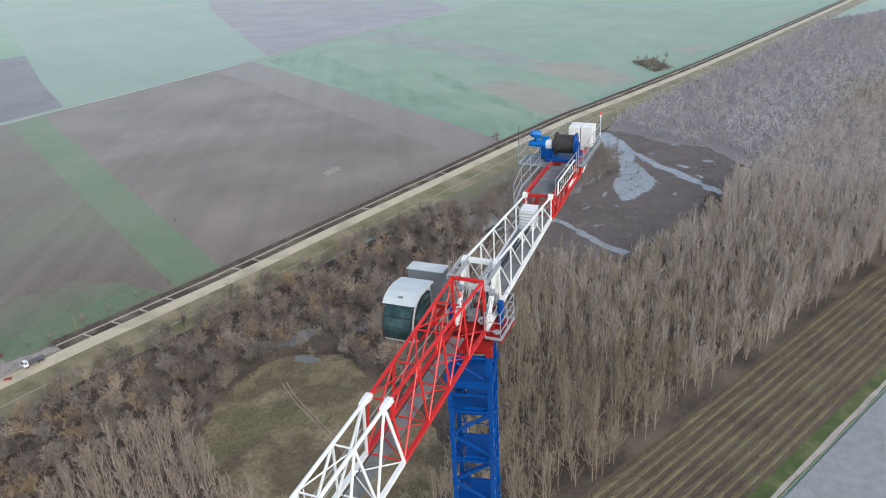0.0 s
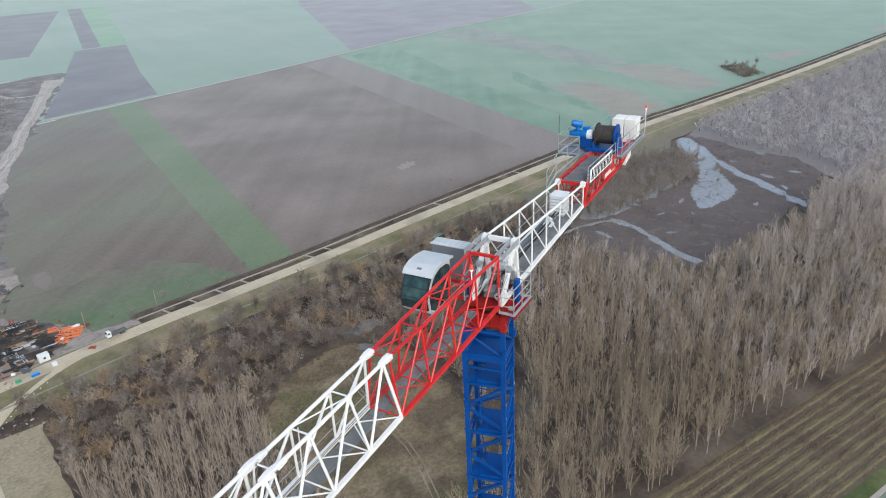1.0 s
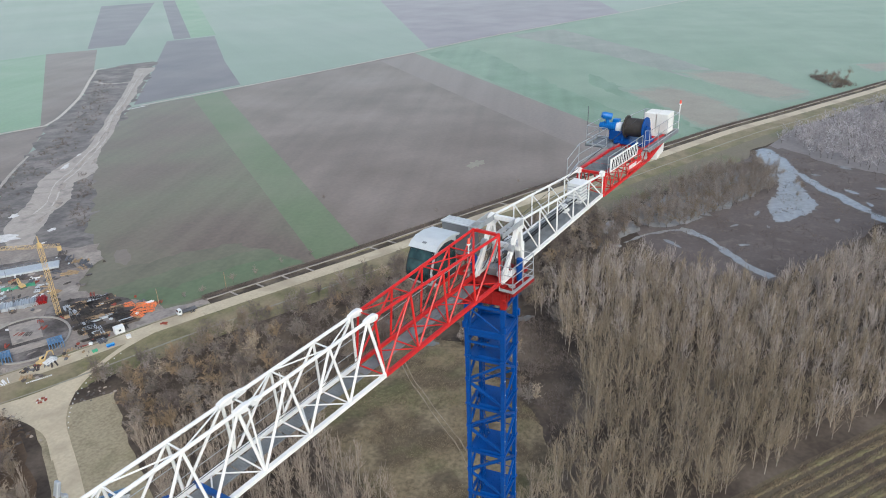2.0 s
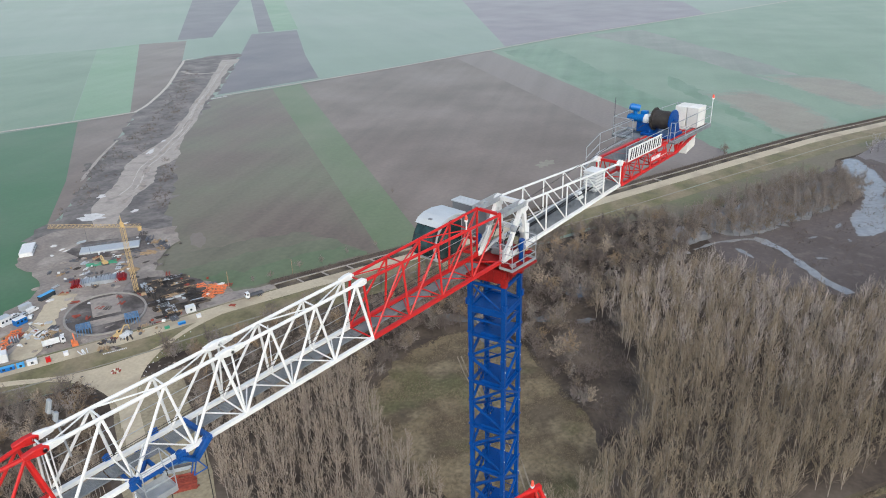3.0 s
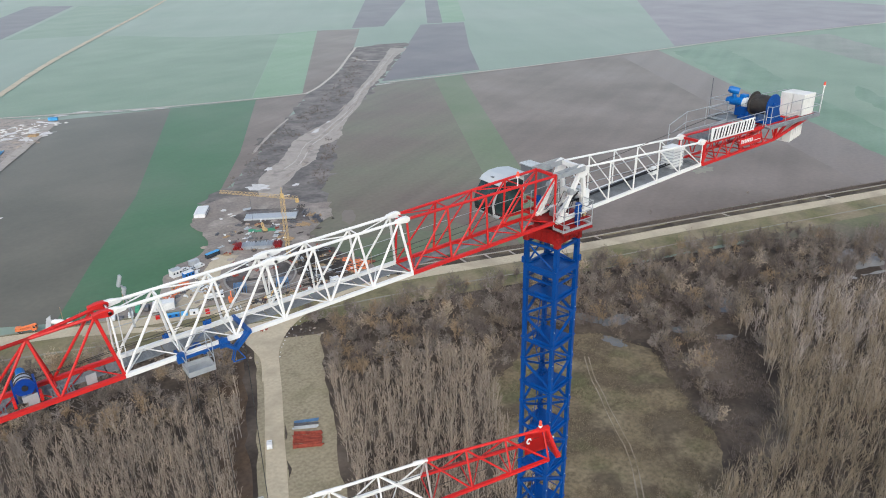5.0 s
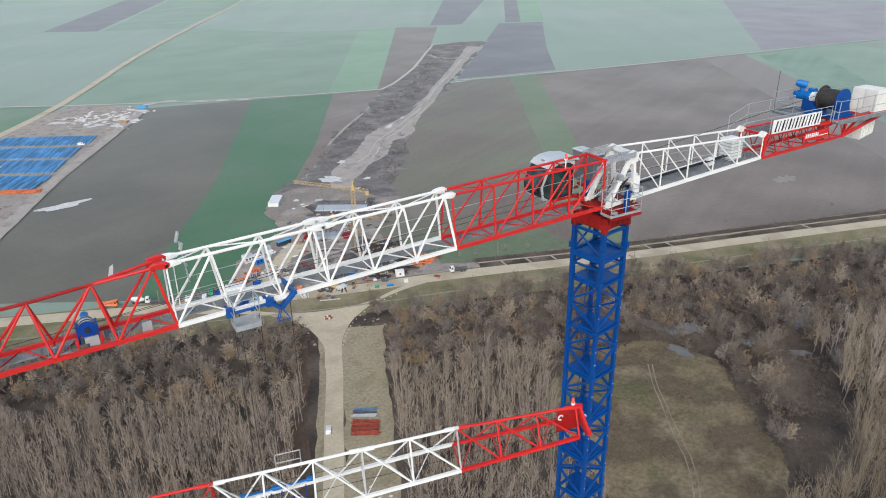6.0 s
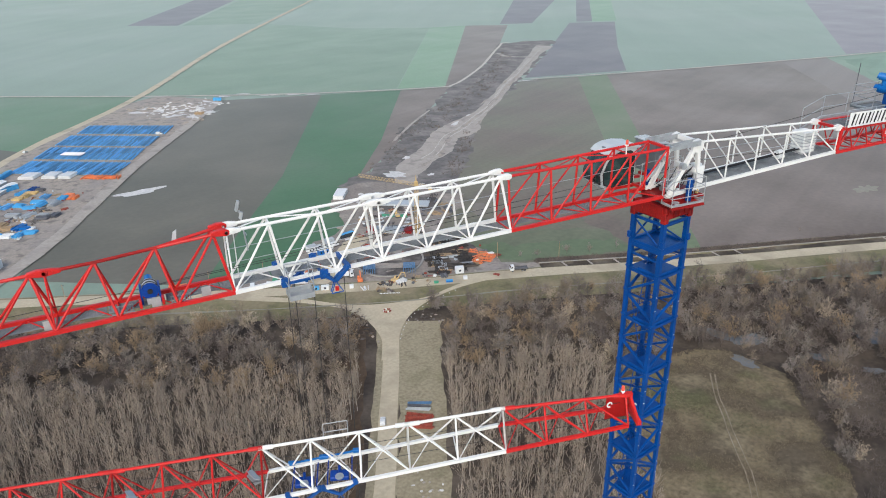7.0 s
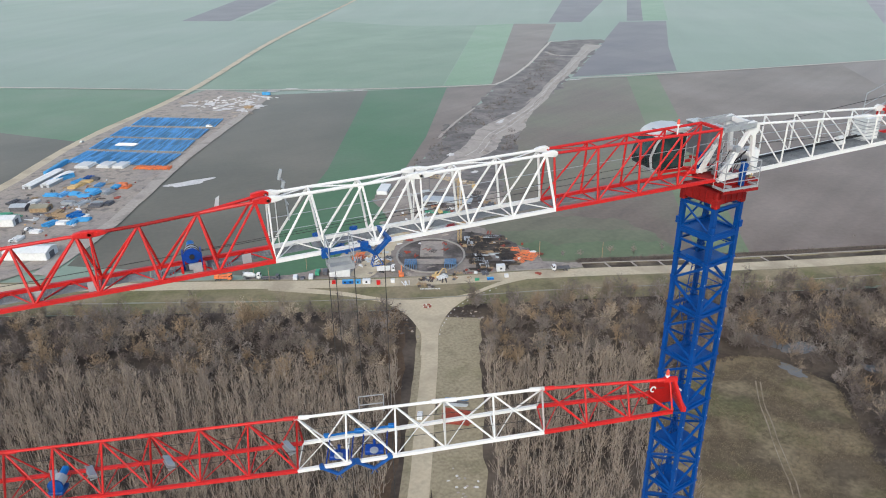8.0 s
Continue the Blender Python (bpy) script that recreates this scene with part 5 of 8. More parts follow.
part("trolley_frame", bm, TROLLEY_BLUE, tr)
bm = bmesh.new()
for y in (JY - 0.80, JY - 0.66):
    bar(bm, (-15.35, y, jz(-15.3) + 0.02), (-14.95, y, jz(-15) - 0.32), 0.05, 4)
    bar(bm, (-14.95, y, jz(-15) - 0.32), (-14.45, y, jz(-14.5) + 0.14), 0.055, 4)
    bar(bm, (-14.95, y, jz(-15) - 0.30), (-15.1, y, jz(-15) - 0.75), 0.02, 5)
    bar(bm, (-14.95, y, jz(-15) - 0.30), (-14.7, y, jz(-15) - 0.75), 0.02, 5)
bar(bm, (-14.45, JY - 0.82, jz(-14.5) + 0.12), (-14.45, JY + 0.7, jz(-14.5) + 0.0), 0.06, 4)
bar(bm, (-15.1, JY - 0.8, jz(-15) - 0.75), (-14.7, JY - 0.8, jz(-15) - 0.75), 0.02, 5)
part("rope_arm", bm, TROLLEY_BLUE, tr)
bm = bmesh.new()
for c, sz in (((-16.2, -1.08, 138.02), (0.80, 0.62, 0.03)), ((-16.2, -1.39, 138.10), (0.80, 0.02, 0.18)), ((-16.2, -0.77, 138.10), (0.80, 0.02, 0.18)), ((-16.6, -1.08, 138.10), (0.02, 0.62, 0.18)), ((-15.8, -1.08, 138.10), (0.02, 0.62, 0.18))):
    box(bm, c, sz)
basket = part("service_basket", bm, GALV, tr, "grey sheet-metal service basket")
corners = [(-16.6, -1.39), (-15.8, -1.39), (-15.8, -0.77), (-16.6, -0.77)]
for p, q in zip(corners, corners[1:] + corners[:1]):
    part("basket_post", bm_bars([((*p, 138.02), (*p, 139.05))], 0.016, 5), GALV, basket)
    for zz in (138.5, 139.05):
        part("basket_rail", bm_bars([((*p, zz), (*q, zz))], 0.016, 5), GALV, basket)
for x, y in ((-16.5, -0.5), (-16.1, 0.35), (-15.6, -0.45), (-14.6, -0.75)):
    part("hoist_rope", bm_bars([((x, y, 138.4), (x * 0.6 + -15.6 * 0.4, y * 0.6 - 0.1, 46.0))], 0.014, 5), ROPE, tr)
bm = bmesh.new()
box(bm, (-15.7, -0.2, 45.6), (1.4, 0.4, 1.0), 0.08)
bar(bm, (-15.7, -0.2, 45.2), (-15.7, -0.2, 44.3), 0.08, 8)
part("hook_block", bm, YELLOW, tr)
# trolley winch on the jib: a drum across the jib between two side plates
WX, WZ = -20.68, jz(-20.7)
NAVY = mat("navy_paint", (0.004, 0.040, 0.24), 0.4, 0.0, 0.15, 2.0, 18.0, 0.001, spec=0.25)
bm = bmesh.new()
for x in (WX - 0.27, WX + 0.27):
    prism(bm, [(x - 0.03, WZ + 0.06), (x - 0.03, WZ + 0.60), (x + 0.03, WZ + 0.60), (x + 0.03, WZ + 0.06)], -0.34, 0.12)
bar(bm, (WX, -0.30, WZ + 0.50), (WX, -0.36, WZ + 0.50), 0.26, 20)
tw = part("trolley_winch", bm, NAVY, crane, "navy blue trolley winch with banded drum")
part("winch_drum", bm_bars([((WX, -0.28, WZ + 0.52), (WX, 0.10, WZ + 0.52))], 0.225, 20), GREYSHEET, tw)
for y in (-0.18, 0.02):
    part("rope_band", bm_bars([((WX, y - 0.03, WZ + 0.52), (WX, y + 0.03, WZ + 0.52))], 0.235, 20), DRUM_ROPE, tw)
part("winch_motor", bm_bars([((WX, 0.10, WZ + 0.56), (WX, 0.50, WZ + 0.60))], 0.12, 14), BRIGHT_BLUE, tw)
part("winch_hub", bm_bars([((WX, -0.36, WZ + 0.50), (WX, -0.42, WZ + 0.50))], 0.08, 10), BLACK, tw)
for x in (WX - 0.07, WX + 0.07):
    bm = bmesh.new()
    box(bm, (x, -0.44, WZ + 0.20), (0.12, 0.12, 0.18), 0.01)
    part("brake_block", bm, GALV, tw)
for x in (WX - 0.33, WX + 0.33):
    bm = bmesh.new()
    box(bm, (x, -0.40, WZ + 0.16), (0.08, 0.3, 0.24), 0.01)
    part("winch_bracket", bm, RED, tw)
for x in (WX - 0.85, WX + 0.85):
    bm = bmesh.new()
    for k in range(8):
        box(bm, (x - 0.28 + 0.08 * k, JY - 0.28, WZ + 0.06), (0.035, 0.5, 0.03))
    box(bm, (x, JY - 0.53, WZ + 0.07), (0.64, 0.02, 0.06))
    box(bm, (x, JY - 0.03, WZ + 0.07), (0.64, 0.02, 0.06))
    part("winch_grating", bm, GRATE, crane)
# floodlight and wind gauge on the upper chord
bm = bmesh.new()
bar(bm, (-17.5, JY + 0.42, jz(-17.5) + 0.9), (-17.62, JY + 0.42, jz(-17.5) + 2.35), 0.028, 6)
bar(bm, (-17.5, JY + 0.3, jz(-17.5) + 1.5), (-17.5, JY + 0.55, jz(-17.5) + 1.5), 0.02, 5)
box(bm, (-17.66, JY + 0.42, jz(-17.6) + 2.50), (0.09, 0.16, 0.36), 0.02, 0, 18)
box(bm, (-17.58, JY + 0.42, jz(-17.6) + 2.16), (0.10, 0.13, 0.24), 0.02, 0, 18)
box(bm, (-17.50, JY + 0.42, jz(-17.6) + 1.92), (0.12, 0.20, 0.10), 0.02, 0, 18)
part("floodlight", bm, GALV, crane, "grey floodlight on a short pole")
bm = bmesh.new()
prism(bm, [(-19.8, jz(-19.8) + 1.85), (-19.72, jz(-19.8) + 2.15), (-19.6, jz(-19.8) + 2.22), (-19.66, jz(-19.8) + 1.85)], JY + 0.1, JY + 0.13)
part("wind_vane", bm, GREYSHEET, crane)
for k in range(12):
    s = 1 if k % 2 else -1
    x = -19.2 - 1.5 * (k // 2)
    if k % 3 == 0:
        bm = bmesh.new()
        prism(bm, [(x, jz(x) + 0.03), (x, jz(x) + 0.34), (x + 0.28, jz(x) + 0.36), (x + 0.28, jz(x) + 0.03)], JY - 0.45, JY - 0.43)
        part("kick_plate", bm, GALV, crane)

# ---- second crane, lower: only its outer jib comes into view ----
low_crane = thing("tower_crane", (0, 0, 0), "lower tower crane with red and white triangular jib", "tower crane")
U, N = np.array([-0.952, 0.306]), np.array([0.306, 0.952])
P0 = np.array([-6.64, -6.69])
LAST = 46.0
def lt(s):
    p = P0 + U * s
    return (p[0], p[1], float(np.interp(s, [0, 4.4, 12.3, LAST], [134.72, 134.54, 133.78, 130.6])))
def lb(s, e):
    p = P0 + U * s + N * (e * float(np.interp(s, [0, 2.5, 4.4], [0.5, 0.62, 0.68])))
    return (p[0], p[1], lt(s)[2] - float(np.interp(s, [0, 1.2, 4.4, 12.3, LAST], [0.85, 0.98, 1.18, 1.55, 1.9])))
def low_section(s0, s1, bays, material):
    sec = new("jib_section")
    sec.parent = low_crane
    step = (s1 - s0) / bays
    part("upper_chord", bm_bars([(lt(s0), lt(s1))], 0.05, 8), material, sec)
    for s in (s0, s1):
        bm = bmesh.new()
        p = Vector(lt(s))
        d = Vector((U[0], U[1], -0.06)) * (0.25 if s == s0 else -0.25)
        bar(bm, p + d * -0.3, p + d * 1.6, 0.075, 8)
        part("joint_lug", bm, material, sec)
    for e in (-1, 1):
        part("lower_chord", bm_bars([(lb(s0, e), lb(s1, e))], 0.052, 4), material, sec)
        for k in range(bays):
            a, b = s0 + step * k, s0 + step * (k + 1)
            if e < 0:
                part("upright", bm_bars([(lt(a), lb(a, e))], 0.034, 6), material, sec)
                part("diagonal", bm_bars([(lt(b), lb(a, e))], 0.032, 6), material, sec)
            else:
                part("diagonal", bm_bars([(lt(a), lb((a + b) / 2, e))], 0.03, 6), material, sec)
                part("diagonal", bm_bars([(lb((a + b) / 2, e), lt(b))], 0.03, 6), material, sec)
        for s in (s0, s1) if e > 0 else (s1,):
            part("upright", bm_bars([(lt(s), lb(s, e))], 0.034, 6), material, sec)
    for k in range(bays):
        a, m, b = s0 + step * k, s0 + step * (k + 0.5), s0 + step * (k + 1)
        part("floor_brace", bm_bars([(lb(a, -1), lb(m, 1)), (lb(m, 1), lb(b, -1))], 0.02, 5), material, sec)
        part("cross_tie", bm_bars([(lb(b, -1), lb(b, 1))], 0.024, 5), material, sec)
    return sec
tip_sec = low_section(0.25, 4.4, 3, RED)
low_section(4.4, 7.55, 2, WHITE)
low_section(7.55, 12.3, 3, WHITE)
for a in range(7):
    low_section(12.3 + 4.7 * a, 12.3 + 4.7 * (a + 1), 3, RED if a < 4 else WHITE)
bm = bmesh.new()
for e in (-1, 1):
    bar(bm, lt(0.12), lb(-0.10, e), 0.05, 4)
bar(bm, lb(-0.12, -1), lb(-0.12, 1), 0.08, 4)
bar(bm, lt(0.45), lt(0.02), 0.07, 4)
part("tip_frame", bm, RED, tip_sec)
bm = bmesh.new()
vs = [bm.verts.new(Vector(p)) for p in (lt(0.9), lt(0.3), lb(0.1, 0), lb(0.9, 0.0))]
f = bm.faces.new(vs)
bmesh.ops.solidify(bm, geom=[f], thickness=0.03)
part("tip_plate", bm, RED, tip_sec)
for p in (lt(0.75), lt(-0.1)):
    bm = bmesh.new()
    c = Vector((p[0] - 0.1, p[1] - 0.1, p[2] - 0.25 if p == lt(0.75) else p[2] - 0.4))
    for i in range(10):
        a0, a1 = i * 0.5, (i + 1) * 0.5
        bar(bm, c + Vector((math.cos(a0) * 0.09, 0, math.sin(a0) * 0.09)), c + Vector((math.cos(a1) * 0.09, 0, math.sin(a1) * 0.09)), 0.025, 5)
    part("rope_thimble", bm, SHEET, tip_sec)
q = lt(0.35)
bm = bmesh.new()
bar(bm, (q[0], q[1], q[2]), (q[0], q[1], q[2] + 0.15), 0.03, 6)
part("lamp_pole", bm, SHEET, tip_sec)
warning_lamp(q[0], q[1], q[2] + 0.13, tip_sec)
part("jib_rope", bm_bars([(lb(0.3, 0), lb(40, 0)), ((lt(0.4)[0], lt(0.4)[1], lt(0.4)[2] - 0.3), (lt(40)[0], lt(40)[1], lt(40)[2] - 0.5))], 0.010, 5), ROPE, low_crane)
def low_trolley(s):
    t = new("trolley")
    t.parent = low_crane
    bm = bmesh.new()
    a, b = Vector(lb(s - 0.52, -1.06)), Vector(lb(s + 0.52, -1.06))
    m = (a + b) / 2 + Vector((0, 0, -0.34))
    bar(bm, a, m, 0.042, 4)
    bar(bm, b, m, 0.042, 4)
    bar(bm, m, m + Vector((0.10, 0, -0.20)), 0.016, 5)
    bar(bm, m, m + Vector((-0.10, 0, -0.20)), 0.016, 5)
    part("rope_arm", bm, TROLLEY_BLUE, t)
    for x in (a, b):
        part("trolley_wheel", bm_bars([(x + Vector((0, -0.07, 0.05)), x + Vector((0, 0.07, 0.05)))], 0.085, 10), TROLLEY_BLUE, t)
    bm = bmesh.new()
    for ds in (-0.4, 0.4):
        bar(bm, lb(s + ds, -1.0), lb(s + ds, 0.9), 0.02, 4)
    box(bm, Vector(lb(s, -0.35)) + Vector((0, 0, 0.02)), (0.62, 0.4, 0.16), 0.03, -18)
    part("trolley_frame", bm, NAVY, t)
    part("sheave", bm_bars([(Vector(lb(s, -0.6)) + Vector((0, 0, 0.10)), Vector(lb(s, -0.6)) + Vector((0, 0, 0.15)))], 0.14, 16), GALV, t)
    part("sheave_post", bm_bars([(lb(s, -0.2), Vector(lb(s, -0.2)) + Vector((0, 0, 0.32)))], 0.05, 8), NAVY, t)
    part("side_rail", bm_bars([(Vector(lb(s - 0.6, 1.0)) + Vector((0, 0, 0.14)), Vector(lb(s + 0.6, 1.0)) + Vector((0, 0, 0.14)))], 0.026, 4), BRIGHT_BLUE, t)
    for ds in (-0.55, 0.5):
        bm = bmesh.new()
        box(bm, Vector(lb(s + ds, 1.0)) + Vector((0, 0, 0.15)), (0.22, 0.16, 0.12), 0.02, -18)
        part("rail_roller", bm, BRIGHT_BLUE, t)
    return t
low_trolley(9.85)
low_trolley(11.0)
bm = bmesh.new()
for s, e in ((9.4, 0.3), (10.2, 0.3)):
    p = lt(s)
    bar(bm, (p[0], p[1] + 0.35, p[2] - 0.4), (p[0], p[1] + 0.35, p[2] + 0.28), 0.018, 5)
a, b = lt(9.4), lt(10.2)
for h in (0.28, -0.05):
    bar(bm, (a[0], a[1] + 0.35, a[2] + h), (b[0], b[1] + 0.35, b[2] + h), 0.018, 5)
part("access_rail", bm, GALV, low_crane)
bm = bmesh.new()
c = Vector(lb(20.2, 0)) + Vector((0, 0, 0.30))
ax = Vector((N[0], N[1], 0))
bar(bm, c - ax * 0.34, c - ax * 0.28, 0.25, 16)
box(bm, c - ax * 0.2 + Vector((0, 0, -0.22)), (0.5, 0.5, 0.12), 0.02, -18)
low_winch = part("trolley_winch", bm, TROLLEY_BLUE, low_crane, "navy blue trolley winch with banded drum")
part("winch_drum", bm_bars([(c - ax * 0.28, c + ax * 0.1)], 0.21, 16), GREYSHEET, low_winch)
part("winch_motor", bm_bars([(c + ax * 0.1, c + ax * 0.5 + Vector((0, 0, 0.05)))], 0.12, 12), BRIGHT_BLUE, low_winch)
for s in (12.6, 16.6, 19.2, 20.4):
    bm = bmesh.new()
    a, b = Vector(lb(s, 0.1)), Vector(lb(s + 0.25, 0.9))
    box(bm, (a + b) / 2 + Vector((0, 0, 0.25)), (0.24, 0.6, 0.03), 0, 18, 25)
    box(bm, (a + b) / 2 + Vector((0, 0, 0.08)), (0.24, 0.6, 0.03), 0, 18, 0)
    part("grating_panel", bm, GALV, low_crane)
bm = bmesh.new()
m = P0 + U * (LAST - 0.5)
for sx, sy in c4:
    bar(bm, (m[0] + 0.8 * sx, m[1] + 0.8 * sy, 0), (m[0] + 0.8 * sx, m[1] + 0.8 * sy, 133.2), 0.09, 4)
for i in range(53):
    for (ax, ay), (bx, by) in zip(c4, c4[1:] + c4[:1]):
        bar(bm, (m[0] + 0.8 * ax, m[1] + 0.8 * ay, i * 2.5 + 0.2), (m[0] + 0.8 * bx, m[1] + 0.8 * by, i * 2.5 + 2.5), 0.05, 4)
part("mast", bm, BLUE, low_crane)

# ---- vehicles ----
def ground_z(x, y):
    d = float(np.min(np.linalg.norm(DIKE - np.array((x, y)), axis=1)))
    return 1.34 if d < 6.5 else 0.24

def wheels(parent, spots, r, w):
    for x, y in spots:
        bm = bmesh.new()
        bar(bm, (x, y - w / 2, r), (x, y + w / 2, r), r, 12)
        tyre = part("wheel", bm, BLACK, parent)
        bm = bmesh.new()
        bar(bm, (x, y - w / 2 - 0.02, r), (x, y + w / 2 + 0.02, r), r * 0.5, 8)
        part("rim", bm, GALV, tyre)

def car(x, y, rz, paint, label, van=False, group="parked vehicles"):
    c = thing("van" if van else "car", (x, y, ground_z(x, y)), label, "van" if van else "car", group, rz=rz)
    bm = bmesh.new()
    if van:
        prism(bm, [(-2.6, 0.35), (-2.6, 2.2), (1.2, 2.25), (1.9, 1.35), (2.6, 1.15), (2.6, 0.35)], -0.98, 0.98)
    else:
        prism(bm, [(-2.15, 0.35), (-2.15, 0.95), (-1.7, 1.05), (-1.3, 1.45), (0.4, 1.47), (1.05, 0.98), (2.1, 0.85), (2.15, 0.35)], -0.88, 0.88)
    bmesh.ops.bevel(bm, geom=bm.edges[:], offset=0.07, segments=1, affect="EDGES")
    part("body", bm, paint, c)
    bm = bmesh.new()
    if van:
        prism(bm, [(1.27, 2.12), (1.86, 1.42), (1.9, 1.45), (1.31, 2.15)], -0.85, 0.85)
    else:
        prism(bm, [(0.42, 1.46), (1.0, 1.02), (1.04, 1.05), (0.46, 1.49)], -0.75, 0.75)
    part("windscreen", bm, WINDOW, c)
    for s in (-1, 1):
        bm = bmesh.new()
        if van:
            prism(bm, [(0.5, 1.4), (0.5, 2.0), (1.1, 2.0), (1.6, 1.4)], 0.97 * s, 1.0 * s)
        else:
            prism(bm, [(-1.5, 1.0), (-1.2, 1.38), (0.3, 1.40), (0.8, 1.0)], 0.87 * s, 0.90 * s)
        part("side_window", bm, WINDOW, c)
    l = 1.6 if van else 1.3
    wheels(c, [(l, 0.8), (l, -0.8), (-l, 0.8), (-l, -0.8)], 0.33, 0.22)
    return c

def truck(x, y, rz, cab_paint, kind, label, group="site trucks"):
    """kind: tipper, mixer, flatbed, crane or box."""
    t = thing("truck", (x, y, ground_z(x, y)), label, "truck", group, rz=rz)
    bm = bmesh.new()
    box(bm, (0, 0, 0.95), (8.4, 0.9, 0.25))
    part("chassis", bm, STEEL, t)
    bm = bmesh.new()
    prism(bm, [(2.4, 0.7), (2.4, 3.0), (3.9, 2.95), (4.25, 2.2), (4.3, 0.7)], -1.2, 1.2)
    bmesh.ops.bevel(bm, geom=bm.edges[:], offset=0.08, segments=1, affect="EDGES")
    cab_ob = part("cab", bm, cab_paint, t)
    bm = bmesh.new()
    prism(bm, [(3.98, 2.85), (4.27, 2.1), (4.31, 2.12), (4.02, 2.88)], -1.05, 1.05)
    part("windscreen", bm, WINDOW, cab_ob)
    for s in (-1, 1):
        bm = bmesh.new()
        prism(bm, [(3.0, 1.9), (3.0, 2.7), (3.75, 2.7), (4.0, 1.9)], 1.19 * s, 1.22 * s)
        part("side_window", bm, WINDOW, cab_ob)
    bm = bmesh.new()
    if kind == "tipper":
        for c, s in (((-1.2, 0, 1.25), (6.4, 2.3, 0.12)), ((-1.2, 1.18, 1.95), (6.4, 0.1, 1.4)), ((-1.2, -1.18, 1.95), (6.4, 0.1, 1.4)), ((2.0, 0, 2.1), (0.1, 2.4, 1.7)), ((-4.4, 0, 1.85), (0.1, 2.4, 1.2))):
            box(bm, c, s)
        for i in range(5):
            for s in (-1, 1):
                box(bm, (-3.8 + 1.3 * i, 1.26 * s, 1.95), (0.1, 0.08, 1.4))
        part("tipping_body", bm, SHEET if cab_paint is not ORANGE else ORANGE, t)
    elif kind == "mixer":
        bar(bm, (-3.6, 0, 2.7), (-2.2, 0, 2.45), 0.7, 14, 1.15)
        bar(bm, (-2.2, 0, 2.45), (0.2, 0, 2.1), 1.15, 14)
        bar(bm, (0.2, 0, 2.1), (1.7, 0, 1.9), 1.15, 14, 0.6)
        part("mixer_drum", bm, SHEET, t, "white rotating mixer drum")
        bm = bmesh.new()
        bar(bm, (-3.7, 0, 2.9), (-4.4, 0, 1.4), 0.3, 8)
        bar(bm, (-3.6, 0, 3.6), (-3.7, 0, 2.9), 0.6, 8, 0.3)
        part("chute", bm, GALV, t)
    elif kind == "crane":
        box(bm, (-0.8, 0, 1.4), (6.2, 2.3, 0.5), 0.05)
        bar(bm, (-2.6, 0, 2.1), (4.4, 0, 3.2), 0.35, 4)
        box(bm, (-2.8, 0, 2.1), (2.0, 2.0, 1.3), 0.1)
        part("crane_arm", bm, cab_paint, t)
    elif kind == "flatbed":
        box(bm, (-1.2, 0, 1.2), (6.4, 2.4, 0.16))
        for s in (-1, 1):
            box(bm, (-1.2, 1.2 * s, 1.5), (6.4, 0.05, 0.5))
        part("flatbed", bm, STEEL, t)
    else:
        box(bm, (-1.2, 0, 2.2), (6.4, 2.45, 2.3), 0.05)
        part("cargo_box", bm, SHEET, t)
    wheels(t, [(3.2, 1.0), (3.2, -1.0), (-1.6, 1.0), (-1.6, -1.0), (-2.9, 1.0), (-2.9, -1.0)], 0.5, 0.32)
    return t

def digger(x, y, rz, paint, label):
    d = thing("excavator", (x, y, ground_z(x, y)), label, "excavator", rz=rz)
    for s in (-1, 1):
        bm = bmesh.new()
        prism(bm, [(-1.9, 0.3), (-1.6, 0.8), (1.6, 0.8), (1.9, 0.3), (1.6, 0.0), (-1.6, 0.0)], 1.2 * s - 0.25, 1.2 * s + 0.25)
        part("crawler_track", bm, STEEL, d)
    bm = bmesh.new()
    box(bm, (-0.6, 0, 1.5), (3.0, 2.4, 1.1), 0.12)
    box(bm, (0.7, 0.7, 2.1), (1.3, 1.0, 1.7), 0.1)
    part("upper_body", bm, paint, d)
    bm = bmesh.new()
    box(bm, (0.85, 0.72, 2.4), (1.3, 1.06, 0.8), 0.03)
    part("cab_window", bm, WINDOW, d)
    part("boom", bm_bars([((0.8, -0.3, 1.6), (3.4, -0.3, 4.0)), ((3.4, -0.3, 4.0), (5.6, -0.3, 3.3))], 0.22, 4), paint, d)
    part("dipper_arm", bm_bars([((5.4, -0.3, 3.4), (5.8, -0.3, 1.0))], 0.17, 4), paint, d)
    bm = bmesh.new()
    prism(bm, [(5.3, 0.9), (6.0, 1.0), (6.1, 0.3), (5.5, 0.1), (5.0, 0.4)], -0.85, 0.25)
    part("bucket", bm, STEEL, d)
    return d

